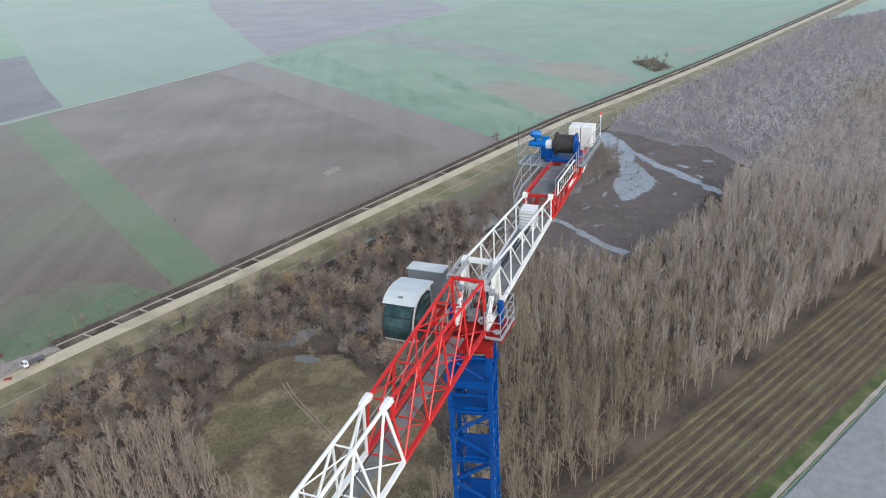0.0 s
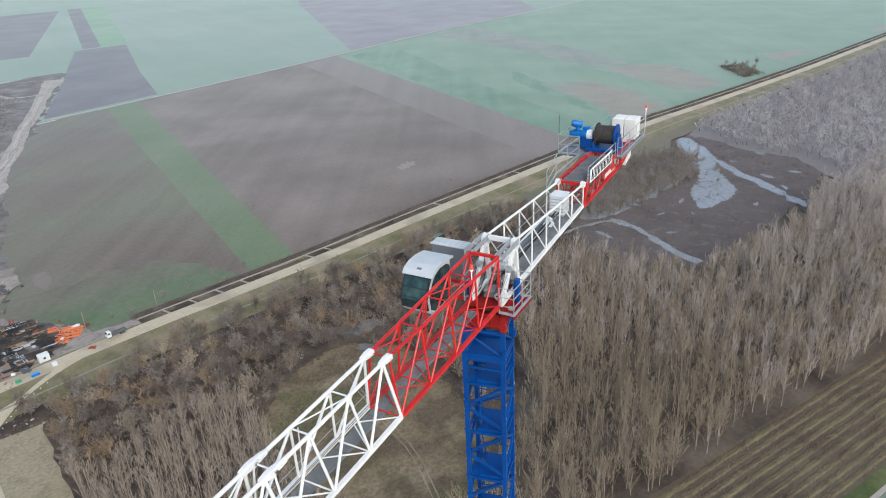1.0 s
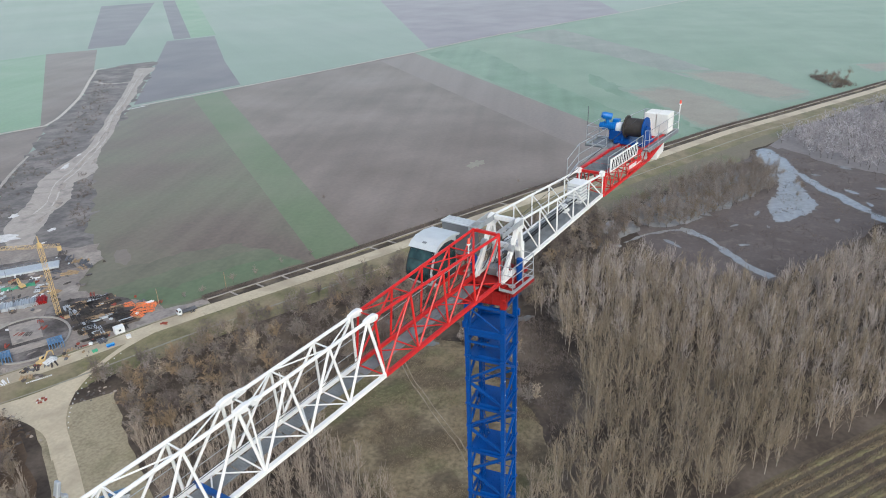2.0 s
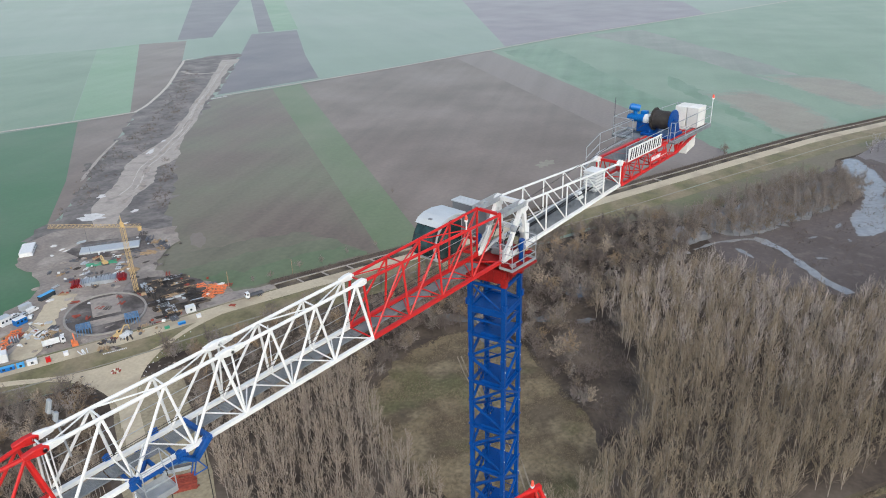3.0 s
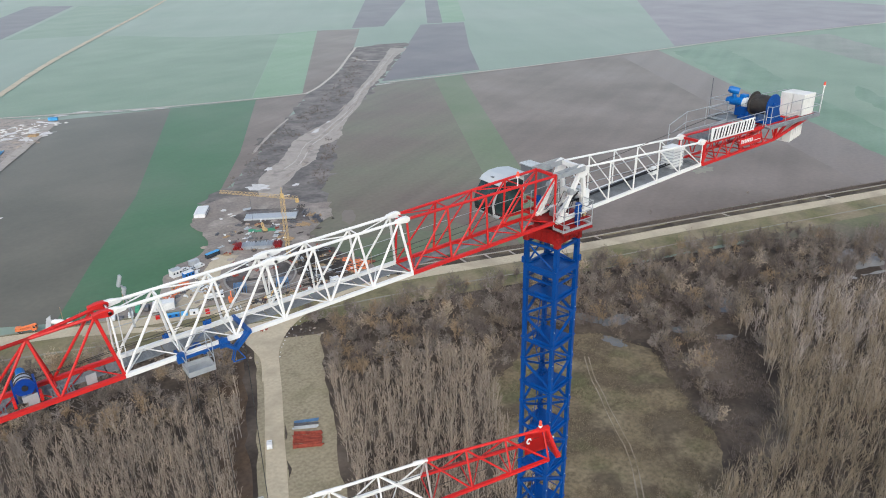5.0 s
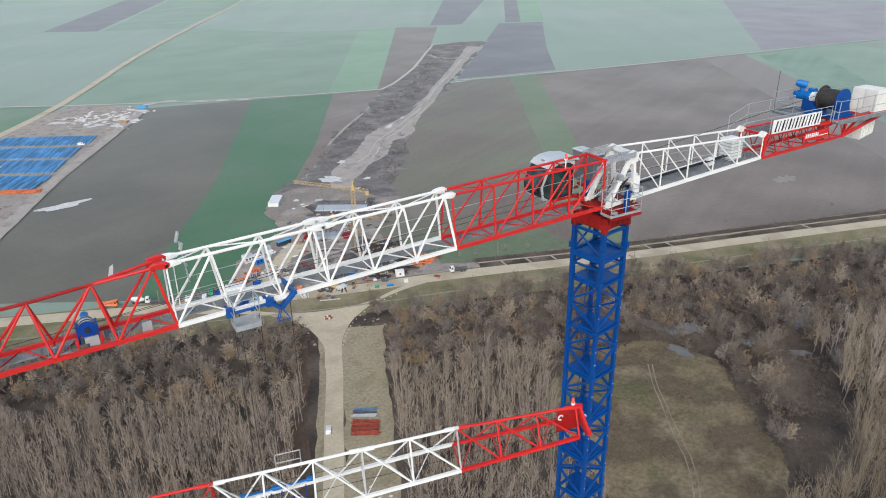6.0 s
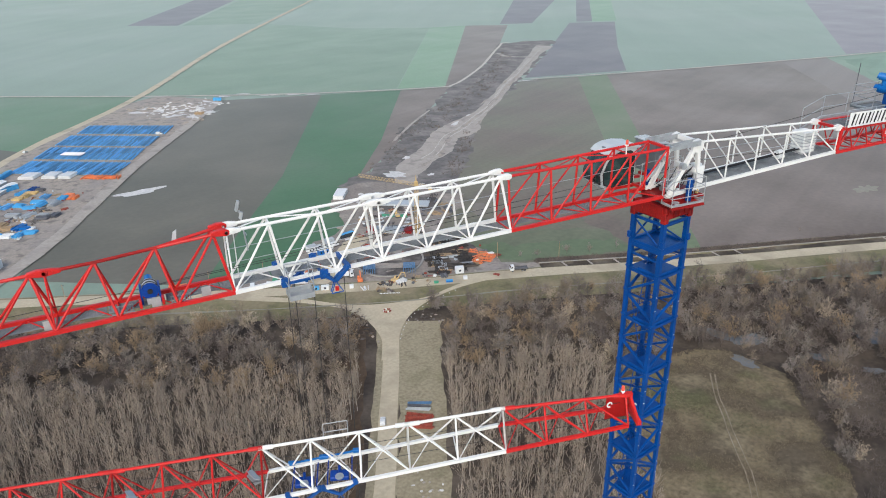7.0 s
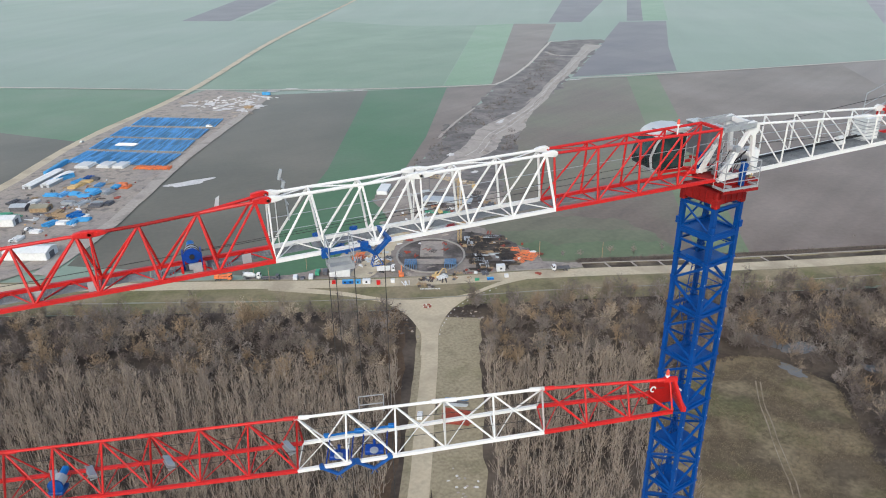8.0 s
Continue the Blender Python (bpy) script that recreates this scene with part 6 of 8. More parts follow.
def container(x, y, rz, paint, label, size=(6.0, 2.4, 2.6), windows=0, roof=None):
    c = thing("site_cabin", (x, y, ground_z(x, y)), label, "site cabin", "site cabins", rz=rz)
    bm = bmesh.new()
    n = int(size[0] / 0.5)
    hx, hy = size[0] / 2, size[1] / 2
    near = [(-hx + size[0] * (i + f) / n, -hy + (0.05 if f in (0.0, 0.3) else 0.0)) for i in range(n) for f in (0.0, 0.3, 0.4, 0.9)]
    prism(bm, near + [(hx, -hy), (hx, hy)] + [(-x, -y) for x, y in near[1:]] + [(-hx, hy)] if n > 1 else [(-hx, -hy), (hx, -hy), (hx, hy), (-hx, hy)], 0.0, size[2], "z")
    part("shell", bm, paint, c)
    bm = bmesh.new()
    box(bm, (0, 0, size[2] + 0.04), (size[0] + 0.1, size[1] + 0.1, 0.1), 0.02)
    part("roof", bm, roof or GREYSHEET, c)
    for i in range(windows):
        bm = bmesh.new()
        box(bm, (-size[0] / 2 + (i + 0.5) * size[0] / windows, -size[1] / 2 - 0.05, size[2] * 0.58), (0.9, 0.05, 0.9))
        part("window", bm, WINDOW, c)
    return c

def pile(name, x, y, rz, count, length, r, material, label, category, sides=4, layers=1, jitter=0.0, gap=1.15, z=0.0, group=""):
    """Bars or tubes lying side by side in layers."""
    t = thing(name, (x, y, ground_z(x, y) + z), label, category, group, rz=rz)
    rng = np.random.default_rng(int(abs(x) * 7 + abs(y) * 13))
    for l in range(layers):
        for i in range(count - l):
            w = (i - (count - l - 1) / 2) * 2 * r * gap
            j = rng.normal(0, jitter, 4)
            bm = bm_bars([((-length / 2 + j[0], w + j[1], r + 2 * r * l * 0.95), (length / 2 + j[0], w + j[2], r + 2 * r * l * 0.95))], r, sides)
            part("tube" if sides > 4 else "beam", bm, material, t)
    return t

def heap(name, x, y, rx, ry, h, material, label, seed):
    """A low uneven heap of earth or rubble."""
    rng = np.random.default_rng(seed)
    bm = bmesh.new()
    n, rings = 18, 4
    mid = bm.verts.new((0, 0, h))
    prev = None
    for k in range(1, rings + 1):
        f = k / rings
        cur = [bm.verts.new((rx * f * math.cos(a) * rng.uniform(0.8, 1.2), ry * f * math.sin(a) * rng.uniform(0.8, 1.2), (h * (1 - f) ** 0.8 * rng.uniform(0.6, 1.2)) if k < rings else -0.25)) for a in np.linspace(0, 6.283, n, endpoint=False)]
        for i in range(n):
            if prev is None:
                bm.faces.new((mid, cur[i], cur[(i + 1) % n]))
            else:
                bm.faces.new((prev[i], cur[i], cur[(i + 1) % n], prev[(i + 1) % n]))
        prev = cur
    ob = link_mesh(name, bm, material)
    ob.location = (x, y, ground_z(x, y))
    return tagged(ob, label, name.split("_")[-1])

# vehicles on the dike road and at the site
truck(-13, 293, -20, ORANGE, "crane", "orange truck-mounted crane on the dike road")
truck(0, 291.5, -20, WHITE, "mixer", "white concrete mixer truck on the dike road")
truck(61, 275, -15, SHEET, "tipper", "white tipper truck on site dirt")
truck(138, 243.5, 165, SHEET, "flatbed", "white flatbed truck on the dike road")
truck(8, 286.5, -20, STEEL, "flatbed", "dark trailer truck on the dike road")
for x, y, rz, m, lab, van in [(19, 283, 75, SHEET, "small white van parked at the site", True), (22, 281.5, 75, STEEL, "dark car parked at the site", False), (26, 281, 75, SHEET, "white van parked at the site", True),
                              (30, 285, 70, GREENPAINT, "green van parked at the site", True), (33.5, 284, 70, STEEL, "dark van parked at the site", True), (36, 281, 72, SHEET, "white van parked at the site", True),
                              (60, 315, 10, SHEET, "white car parked by the site cabins", False), (63.5, 313, 15, GREYSHEET, "silver car parked by the site cabins", False), (67, 313.5, 20, SHEET, "white van parked by the site cabins", True),
                              (64, 308, 60, SHEET, "white car parked by the site cabins", False), (60, 311, 12, STEEL, "dark car parked by the site cabins", False), (39.5, 163, 68, SHEET, "white car driving on the haul road", False),
                              (2, 604, -25, SHEET, "white van on the storage yard", True), (-96, 593, 62, SHEET, "white car on the farm road", False), (-114, 386, 20, SHEET, "white car parked in the yard", False),
                              (-109, 402, 60, SHEET, "white car parked in the yard", False), (-106, 398, 40, GREYSHEET, "silver car parked in the yard", False), (-100, 415, 50, STEEL, "dark car parked in the yard", False)]:
    car(x, y, rz, m, lab, van)
digger(66, 267, 75, ORANGE, "orange crawler excavator digging at the site")
digger(81, 259.5, 20, YELLOW, "yellow crawler excavator at the site")
digger(112, 338, 85, YELLOW, "yellow crawler crane on the site")
# cabins and stores along the dike
container(54.5, 311, 12, SHEET, "white stacked site cabin", (5, 4, 3.6), 3)
container(59, 306, 12, BRIGHT_BLUE, "blue stacked site cabin with pale roof", (5, 3, 2.8), 3, SHEET)
container(66, 319, 10, GREYSHEET, "pale grey storage tank cabin", (5, 2.6, 2.3))
container(77, 323, 18, WINDOW, "dark site bus cabin with pale blue roof", (8, 2.2, 2.2), 0, SKY_BLUE)
container(40, 280, -18, SHEET, "white storage tent cabin", (9, 4.5, 3.4), 0, SHEET)
container(34.5, 270.2, -18, RED, "small red site cabin", (1.6, 1.4, 1.3), 0, RED)
container(40.5, 267.8, -18, BRIGHT_BLUE, "blue site cabin with sky-blue roof", (5.0, 1.7, 1.5), 2, SKY_BLUE)
container(44.8, 266.3, -18, SKY_BLUE, "sky-blue site cabin on the dike road", (2.6, 1.7, 1.5), 1, SKY_BLUE)
container(48.6, 264.8, -18, SHEET, "white site cabin on the dike road", (3.6, 2.0, 1.8), 1, SHEET)
container(53.4, 261.6, -18, RED, "red site machine cabin", (1.7, 1.4, 1.8), 0, RED)
container(60, 261, -18, SHEET, "white tool cabin beside the dike road", (1.8, 1.6, 1.5), 0, SHEET)
container(112.5, 256, -15, SHEET, "white site cabin beside the timber", (4, 3, 2.8), 1, SHEET)
container(111, 246.5, -15, SHEET, "white box cabin on the dike", (1.8, 1.5, 1.3), 0, SHEET)
container(103, 247, -15, BRIGHT_BLUE, "small blue store cabin", (3, 1.3, 0.9), 0, SKY_BLUE)
container(97, 248.5, -15, GREENPAINT, "small green store cabin", (2, 1.2, 0.8), 0, GREENPAINT)
for i in range(3):
    container(91.5 + 1.9 * i, 390 - 1.0 * i, 62, SHEET, "white site office cabin in a row of three", (15, 2.1, 2.2), 4, SHEET)
# the round foundation: kerb ring, slab, dug pits, steel cages
FX, FY, FR = 87.5, 285.5, -21
RING = [(17 * math.cos(a), 20.5 * math.sin(a)) for a in np.linspace(0, 6.283, 49)[:-1]]
def turned(p):
    c, s = math.cos(radians(FR)), math.sin(radians(FR))
    return (FX + c * p[0] - s * p[1], FY + s * p[0] + c * p[1])
ring_line = np.array([turned(p) for p in RING + RING[:1]])
sheet("foundation_pit", [turned((x * 0.97, y * 0.97)) for x, y in RING], 0.24, DIRT_DARK, "dark dug round foundation pit", "foundation pit")
ribbon("foundation_kerb", ring_line, [(-0.55, 0.22), (-0.5, 0.7), (0.4, 0.7), (0.45, 0.22)], mat("kerb_concrete", (0.28, 0.26, 0.235), 0.9, 0.0, 0.15, 0.3, 3.0, 0.02), "grey concrete kerb ring", "kerb")
sheet("foundation_slab", [turned(p) for p in ((-5.5, -2.5), (6.3, -2.5), (6.3, 17), (-5.5, 17))], 0.5, DIRT, "grey concrete foundation slab", "slab")
sheet("foundation_strip", [turned(p) for p in ((-12, -11), (11, -11), (11, -5), (-12, -5))], 0.36, DIRT, "pale scraped strip in the pit", "strip")
CAGE = mat("cage_blue_steel", (0.10, 0.20, 0.34), 0.5, 0.2, 0.2, 0.8, 8.0)
def cage(x, y, s, h, material, label):
    c = thing("steel_cage", (x, y, 0.3), label, "steel cage", "steel cages", rz=FR)
    n = 6
    for i in range(n):
        w = -s / 2 + s * i / (n - 1)
        part("frame", bm_bars([((w, -s / 2, 0), (w, -s / 2, h)), ((w, s / 2, 0), (w, s / 2, h)), ((w, -s / 2, h), (w, s / 2, h)), ((-s / 2, w, h), (s / 2, w, h)), ((w, -s / 2, h * 0.5), (w, s / 2, h * 0.5))], 0.14, 4), material, c)
    return c
cage(73.5, 275.5, 5.5, 3.0, CAGE, "blue steel formwork cage")
cage(91.5, 268.5, 5.5, 3.0, CAGE, "blue steel formwork cage")
for i, (x, y) in enumerate([(78, 293), (88, 292), (97, 289), (80, 287), (99, 296)]):
    pile("rig_frame", x, y, 20 * i, 3, 3.0, 0.2, RUST, "red steel rig frame on the slab", "rig frame", jitter=0.4, gap=2.2)
OLD_BEAM = mat("tarred_beam", (0.042, 0.036, 0.032), 0.85, 0.0, 0.3, 0.8, 8.0)
rng = np.random.default_rng(12)
for i in range(110):
    y = rng.uniform(259, 298)
    x = rng.uniform(np.interp(y, [258, 279, 300], [102, 106, 110]), np.interp(y, [258, 264, 300], [122, 123, 130]))
    pile("beam_stack", x, y, rng.choice([-18, -22, -20, 72]), int(rng.integers(4, 8)), rng.uniform(3, 8), 0.17, [BARK_DARK, OLD_BEAM, OLD_BEAM, BARK_DARK, OLD_BEAM, OLD_BEAM, TIMBER, OLD_BEAM, GREYSHEET][i % 9], "stack of weathered beams on site dirt", "beam stack", layers=2, jitter=0.35, gap=1.4, group="beam stacks")
sheet("stack_ground", blob(117, 283, 15, 25, 20, 26, 71, 0.15), 0.26, DIRT_DARK, "dark trampled earth under beams", "trampled ground")
for i, (x, y) in enumerate([(129, 276), (132, 270), (127, 267), (131, 263), (125, 262), (134, 266), (47, 292), (51, 296), (44, 288), (54, 299)]):
    pile("formwork_frame", x, y, [-20, 60, 15, -40][i % 4], 6, 5.0, 0.13, ORANGE, "orange steel formwork frames on the ground", "formwork frame", layers=1, jitter=0.4, gap=3.2, group="formwork frames")
    pile("formwork_frame", x + 0.8, y, [70, -30, 105, 50][i % 4], 4, 4.4, 0.13, ORANGE, "orange steel formwork frames on the ground", "formwork frame", layers=1, jitter=0.4, gap=5.0, z=0.27, group="formwork frames")
# upper site: long slab pit with formwork
sheet("slab_pit", [(106, 372), (118, 378), (146, 360), (140, 338), (108, 352)], 0.28, DIRT_DARK, "dark dug pit at the upper site", "pit")
slabt = thing("long_slab", (124, 357, 0.3), "long pale concrete slab in the pit", "slab", rz=-31)
bm = bmesh.new()
box(bm, (0, 0, 0.5), (30, 9, 1.0), 0.1)
part("slab", bm, GREYSHEET, slabt)
for i in range(9):
    bm = bmesh.new()
    box(bm, (-14 + 3.5 * i, 5.2, 1.0), (3.2, 0.4, 1.8), 0.05)
    part("side_form", bm, STEEL, slabt)
for i in range(7):
    pile("formwork_wall", 92 + 2.9 * i, 325 - 1.6 * i, 60, 6, 7.0, 0.3, [DARK_RED, GALV, GREYSHEET, GALV, GREYSHEET, GALV, DARK_RED][i], "standing formwork panels with steel ribs", "formwork", layers=3, gap=1.6, jitter=0.1, group="formwork walls")
for i in range(4):
    pile("mesh_stack", 107 + 3 * i, 343 - 1.5 * i, -30, 8, 4.5, 0.16, GREENPAINT, "stack of green-coated steel mesh", "mesh stack", layers=1, jitter=0.3, gap=1.5)
for i in range(16):
    x, y = 140 + rng.normal(0, 7), 342 + rng.normal(0, 8)
    pile("steel_pile", x, y, rng.uniform(0, 180), 4, rng.uniform(3, 6), 0.22, [STEEL, STEEL, TIMBER][i % 3], "loose dark steel pieces on dirt", "steel pile", jitter=0.6, gap=2.0, group="steel piles")
for i in range(42):
    a = [(100, 375), (92, 350), (100, 310), (126, 320), (75, 300), (70, 268), (120, 350), (140, 330)][i % 8]
    heap("spoil_mound", a[0] + rng.normal(0, 9), a[1] + rng.normal(0, 9), rng.uniform(0.7, 2.6), rng.uniform(0.7, 2.2), rng.uniform(0.2, 0.7), [RUBBLE, DIRT, MUD, DIRT_DARK][i % 4], "small heap of rubble and earth", 100 + i)
for i in range(7):
    x, y = [(140, 415), (162, 449), (162, 404), (238, 526), (148, 388), (262, 549), (394, 668)][i]
    sheet("pale_spoil", blob(x, y, [8, 4, 3, 7, 2, 3, 12][i], [6, 2.5, 2, 2.5, 1.2, 1.5, 1.6][i], [-60, 60, 40, 50, 0, 40, -5][i], 30, 60 + i, 0.22), -0.05, RUBBLE, "pale wet spoil patch", "spoil")
sheet("pale_spoil", blob(-21, 455, 15, 5, 12, 40, 91, 0.3), -0.1, RUBBLE, "pale rubble patch on tilled soil", "spoil")
sheet("gravel_apron", ragged([(44, 280), (50, 270), (62, 281), (74, 302), (88, 315), (80, 323), (70, 312), (60, 300), (51, 288)], 3, 0.5, 8), 0.33, GRAVEL, "pale gravel apron beside the cabins", "gravel apron")

# yellow tower crane at the upper site
yc = thing("tower_crane", (107, 295, 0.3), "yellow tower crane at the building site", "tower crane")
bm = bmesh.new()
for sx, sy in c4:
    bar(bm, (0.8 * sx, 0.8 * sy, 0), (0.8 * sx, 0.8 * sy, 33), 0.075, 4)
for i in range(16):
    for (ax, ay), (bx, by) in zip(c4, c4[1:] + c4[:1]):
        bar(bm, (0.8 * ax, 0.8 * ay, i * 2.06), (0.8 * bx, 0.8 * by, i * 2.06 + 2.06), 0.042, 4)
part("mast", bm, YELLOW, yc)
JD = Vector((-0.62, 0.78, 0)).normalized()
JN = Vector((-JD.y, JD.x, 0))
bm = bmesh.new()
for k in range(22):
    a, b = JD * (-9 + 2 * k), JD * (-9 + 2 * (k + 1))
    h = Vector((0, 0, 1.5))
    z0 = Vector((0, 0, 33))
    for s in (-1, 1):
        bar(bm, a + JN * 0.6 * s + z0, b + JN * 0.6 * s + z0, 0.05, 4)
        bar(bm, a + JN * 0.6 * s + z0, (a + b) / 2 + z0 + h, 0.034, 4)
        bar(bm, b + JN * 0.6 * s + z0, (a + b) / 2 + z0 + h, 0.034, 4)
    bar(bm, a + z0 + h, b + z0 + h, 0.05, 4)
part("jib", bm, YELLOW, yc)
bm = bmesh.new()
box(bm, (0, 0, 34.2), (1.5, 1.5, 2.2), 0.1)
bar(bm, (0, 0, 35), (0, 0, 38.5), 0.3, 4, 0.1)
part("crane_head", bm, YELLOW, yc)
bm = bmesh.new()
box(bm, -JD * 8.0 + Vector((0, 0, 32.3)), (1.4, 1.4, 2.0), 0.1)
part("counterweight", bm, YELLOW, yc)
bm = bmesh.new()
bar(bm, JD * 18 + Vector((0, 0, 33)), JD * 18 + Vector((0, 0, 8)), 0.06, 4)
box(bm, JD * 18 + Vector((0, 0, 8)), (0.8, 0.8, 1.2), 0.1)
part("hook", bm, STEEL, yc)
for x, y in ((1, 292), (26, 292), (137, 263), (7, 283), (-60, 306), (165, 250)):
    p = thing("utility_pole", (x, y, 0.2), "slim grey utility pole beside the dike", "pole", "utility poles")
    part("pole", bm_bars([((0, 0, 0), (0, 0, 8.5))], 0.14, 6), TIMBER, p)
    part("crossarm", bm_bars([((-0.8, 0, 8.1), (0.8, 0, 8.1))], 0.08, 4), STEEL, p)
# white-stone marks laid on the slope, unlettered
for i in range(14):
    x, y = 70 + 0.62 * i, 250.2 - 0.22 * i
    bm = bmesh.new()
    box(bm, (0, 0, 0), (0.42, 0.7 + 0.2 * (i % 2), 0.12), 0.03, -17)
    ob = link_mesh("stone_mark", bm, SHEET)
    ob.location = (x, y, bank_z(x, y) + 0.05)
    tagged(ob, "pale stone bar laid on the dike slope", "stone mark", "stone marks on the slope")
jk = thing("junction_planter", (67.5, 234.5, 0.52), "ring of red and white blocks at the junction", "roundabout")
for i in range(12):
    a = i * math.pi / 6
    bm = bmesh.new()
    box(bm, (1.6 * math.cos(a), 1.3 * math.sin(a), 0.3), (0.55, 0.55, 0.6), 0.06, math.degrees(a))
    part("block", bm, RUST if i % 3 else CONCRETE, jk)
for i in range(3):
    pile("rebar_bundle", 53 + 0.9 * i, 164.5 + 1.6 * i, -29, 3, 8.0, 0.14, [GREYSHEET, STEEL, CAGE][i], "stacked blue and grey steel bundles", "steel bundle", layers=3, jitter=0.3, gap=1.3, group="steel bundles")
for i in range(4):
    pile("rebar_bundle", 49.4 + 0.9 * i, 155.4 + 1.9 * i, -32, 4, 9.0, 0.15, RUST, "stacked rusty red steel bundles", "steel bundle", layers=4, jitter=0.3, gap=1.3, group="steel bundles")
for i in range(22):
    heap("spoil_mound", 82 + rng.normal(0, 3.5), 222 + rng.normal(0, 3), rng.uniform(0.3, 0.9), rng.uniform(0.3, 0.8), rng.uniform(0.2, 0.5), DIRT_DARK if i % 4 else DIRT, "dull rubble heap by the haul road", 300 + i)
for i in range(18):
    heap("spoil_mound", 40 + rng.normal(0, 3), 128 + rng.normal(0, 5), rng.uniform(0.3, 0.7), rng.uniform(0.3, 0.6), rng.uniform(0.2, 0.4), MUD if i % 2 else RUBBLE, "pale rubble heap by the haul road", 340 + i)

curve = smooth_line([(64.5, 211), (68, 217), (75, 225.5), (83, 231.6), (92, 235.6), (102, 238.4)], 2.6)
for i, (x, y) in enumerate(curve):
    bm = bmesh.new()
    box(bm, (0, 0, 0.12), (0.4, 0.3, 0.34), 0.06, 40 * i)
    ob = link_mesh("edge_stone", bm, SHEET)
    ob.location = (x, y, bank_z(x, y) + 0.02)
    tagged(ob, "white edge stone beside the junction", "stone", "edge stones")
for i in range(34):
    heap("spoil_mound", 54.5 + rng.normal(0, 2.2), 229 + rng.normal(0, 6), rng.uniform(0.4, 1.3), rng.uniform(0.4, 1.0), rng.uniform(0.2, 0.6), [CHURNED, DIRT_DARK, DIRT, CHURNED, CHURNED][i % 5], "reddish-brown rubble heap by the haul road", 700 + i)

# ---- pipe yard ----
def pipe_row(p0, across, along, count, label):
    row = thing("pipe_row", (p0[0], p0[1], 0.2), label, "pipe stack", "rows of stacked pipes")
    A, L = Vector((*across, 0)), Vector((*along, 0))
    bm = bmesh.new()
    bar(bm, (0, 0, 0.55), L * 0.495 + Vector((0, 0, 0.55)), 0.50, 10)
    me = bpy.data.meshes.new("pipe")
    bm.to_mesh(me)
    bm.free()
    me.materials.append(PIPE)
    for i in range(count):
        for h in (0.0, 0.505):
            ob = new("pipe", me)
            ob.parent = row
            ob.location = A * (i / (count - 1)) + L * h + Vector((0, 0, 0.25 * (i % 2)))
    for f in (0.02, 0.48, 0.98):
        part("bearer", bm_bars([(L * f + Vector((0, 0, 0.1)), L * f + A + Vector((0, 0, 0.1)))], 0.12, 4), TIMBER, row)
for p0, across, along in [((-51, 662), (66, -34), (-9, -25.5)), ((-65, 631), (66, -36), (-10.5, -27)), ((-78, 598), (66, -36), (-10.5, -29)), ((-90, 562), (66, -37), (-12, -26))]:
    pipe_row(p0, across, along, 48, "row of blue-coated steel pipes lying side by side")
for x, y, n in ((-88, 521, 9), (-74, 516, 8), (-64, 511, 7)):
    pile("white_pipe_stack", x, y, 62, n, 11, 0.55, SHEET, "stack of white-coated pipes", "pipe stack", sides=10, layers=2, group="white pipe stacks")
pile("white_pipe_stack", -62, 566, -28, 6, 16, 0.5, SHEET, "white-coated pipes among blue ones", "pipe stack", sides=10, z=1.2, group="white pipe stacks")
for i in range(6):
    pile("formwork_frame", -52 + 3.6 * i, 502 - 1.8 * i, [60, -30, 80][i % 3], 5, 7, 0.3, ORANGE, "orange steel frames in the yard", "formwork frame", jitter=0.5, gap=2.0, layers=2, group="formwork frames")
def shed(x, y, rz, l, w, h, wall, roof, label):
    s = thing("storage_shed", (x, y, 0.2), label, "shed", "storage sheds", rz=rz)
    bm = bmesh.new()
    prism(bm, [(-w / 2, 0), (-w / 2, h), (0, h + w * 0.14), (w / 2, h), (w / 2, 0)], -l / 2, l / 2)
    part("wall", bm, wall, s)
    for d in (-1, 1):
        bm = bmesh.new()
        prism(bm, [(0, h + w * 0.14 + 0.05), (0, h + w * 0.14 + 0.15), ((w / 2 + 0.3) * d, h + 0.1), ((w / 2 + 0.3) * d, h)], -l / 2 - 0.3, l / 2 + 0.3)
        slope = part("roof", bm, roof, s)
        n = int(l / 2)
        for i in range(n):
            y = -l / 2 + (i + 0.5) * l / n
            part("roof_rib", bm_bars([((0, y, h + w * 0.14 + 0.16), ((w / 2 + 0.3) * d, y, h + 0.11))], 0.05, 4), roof, slope)
    bm = bmesh.new()
    box(bm, (0, -l / 2 - 0.03, h * 0.4), (w * 0.4, 0.06, h * 0.8))
    part("door", bm, STEEL, s)
    return s
shed(-112, 497, -27, 36, 6, 2.0, GREYSHEET, SHEET, "long open shed with a pale sheet roof")
shed(-103, 492, -27, 28, 6, 2.0, GREYSHEET, SHEET, "long open shed with a pale sheet roof")
shed(-102, 361, 68, 22, 11, 4.0, SHEET, SHEET, "white storage tent hall")
shed(-121, 416, 70, 11, 8, 4.0, SHEET, SHEET, "white storage hall in the yard")
shed(-106, 434, 72, 10, 8, 2.6, TIMBER, TAN, "low store with a pale yellow roof")
shed(-118, 440, 72, 9, 7, 2.6, STEEL, GREYSHEET, "low grey store in the yard")
for i in range(6):
    container(-111 + 1.7 * i, 511 + 4.6 * i, 62, SKY_BLUE, "sky-blue storage container in the yard", (6, 2.5, 2.6), 0, SKY_BLUE)
for i in range(4):
    container(-104 + 2.6 * i, 490 + 2.2 * i, 35, SKY_BLUE, "sky-blue storage container in the yard", (6, 2.5, 2.6), 0, SKY_BLUE)
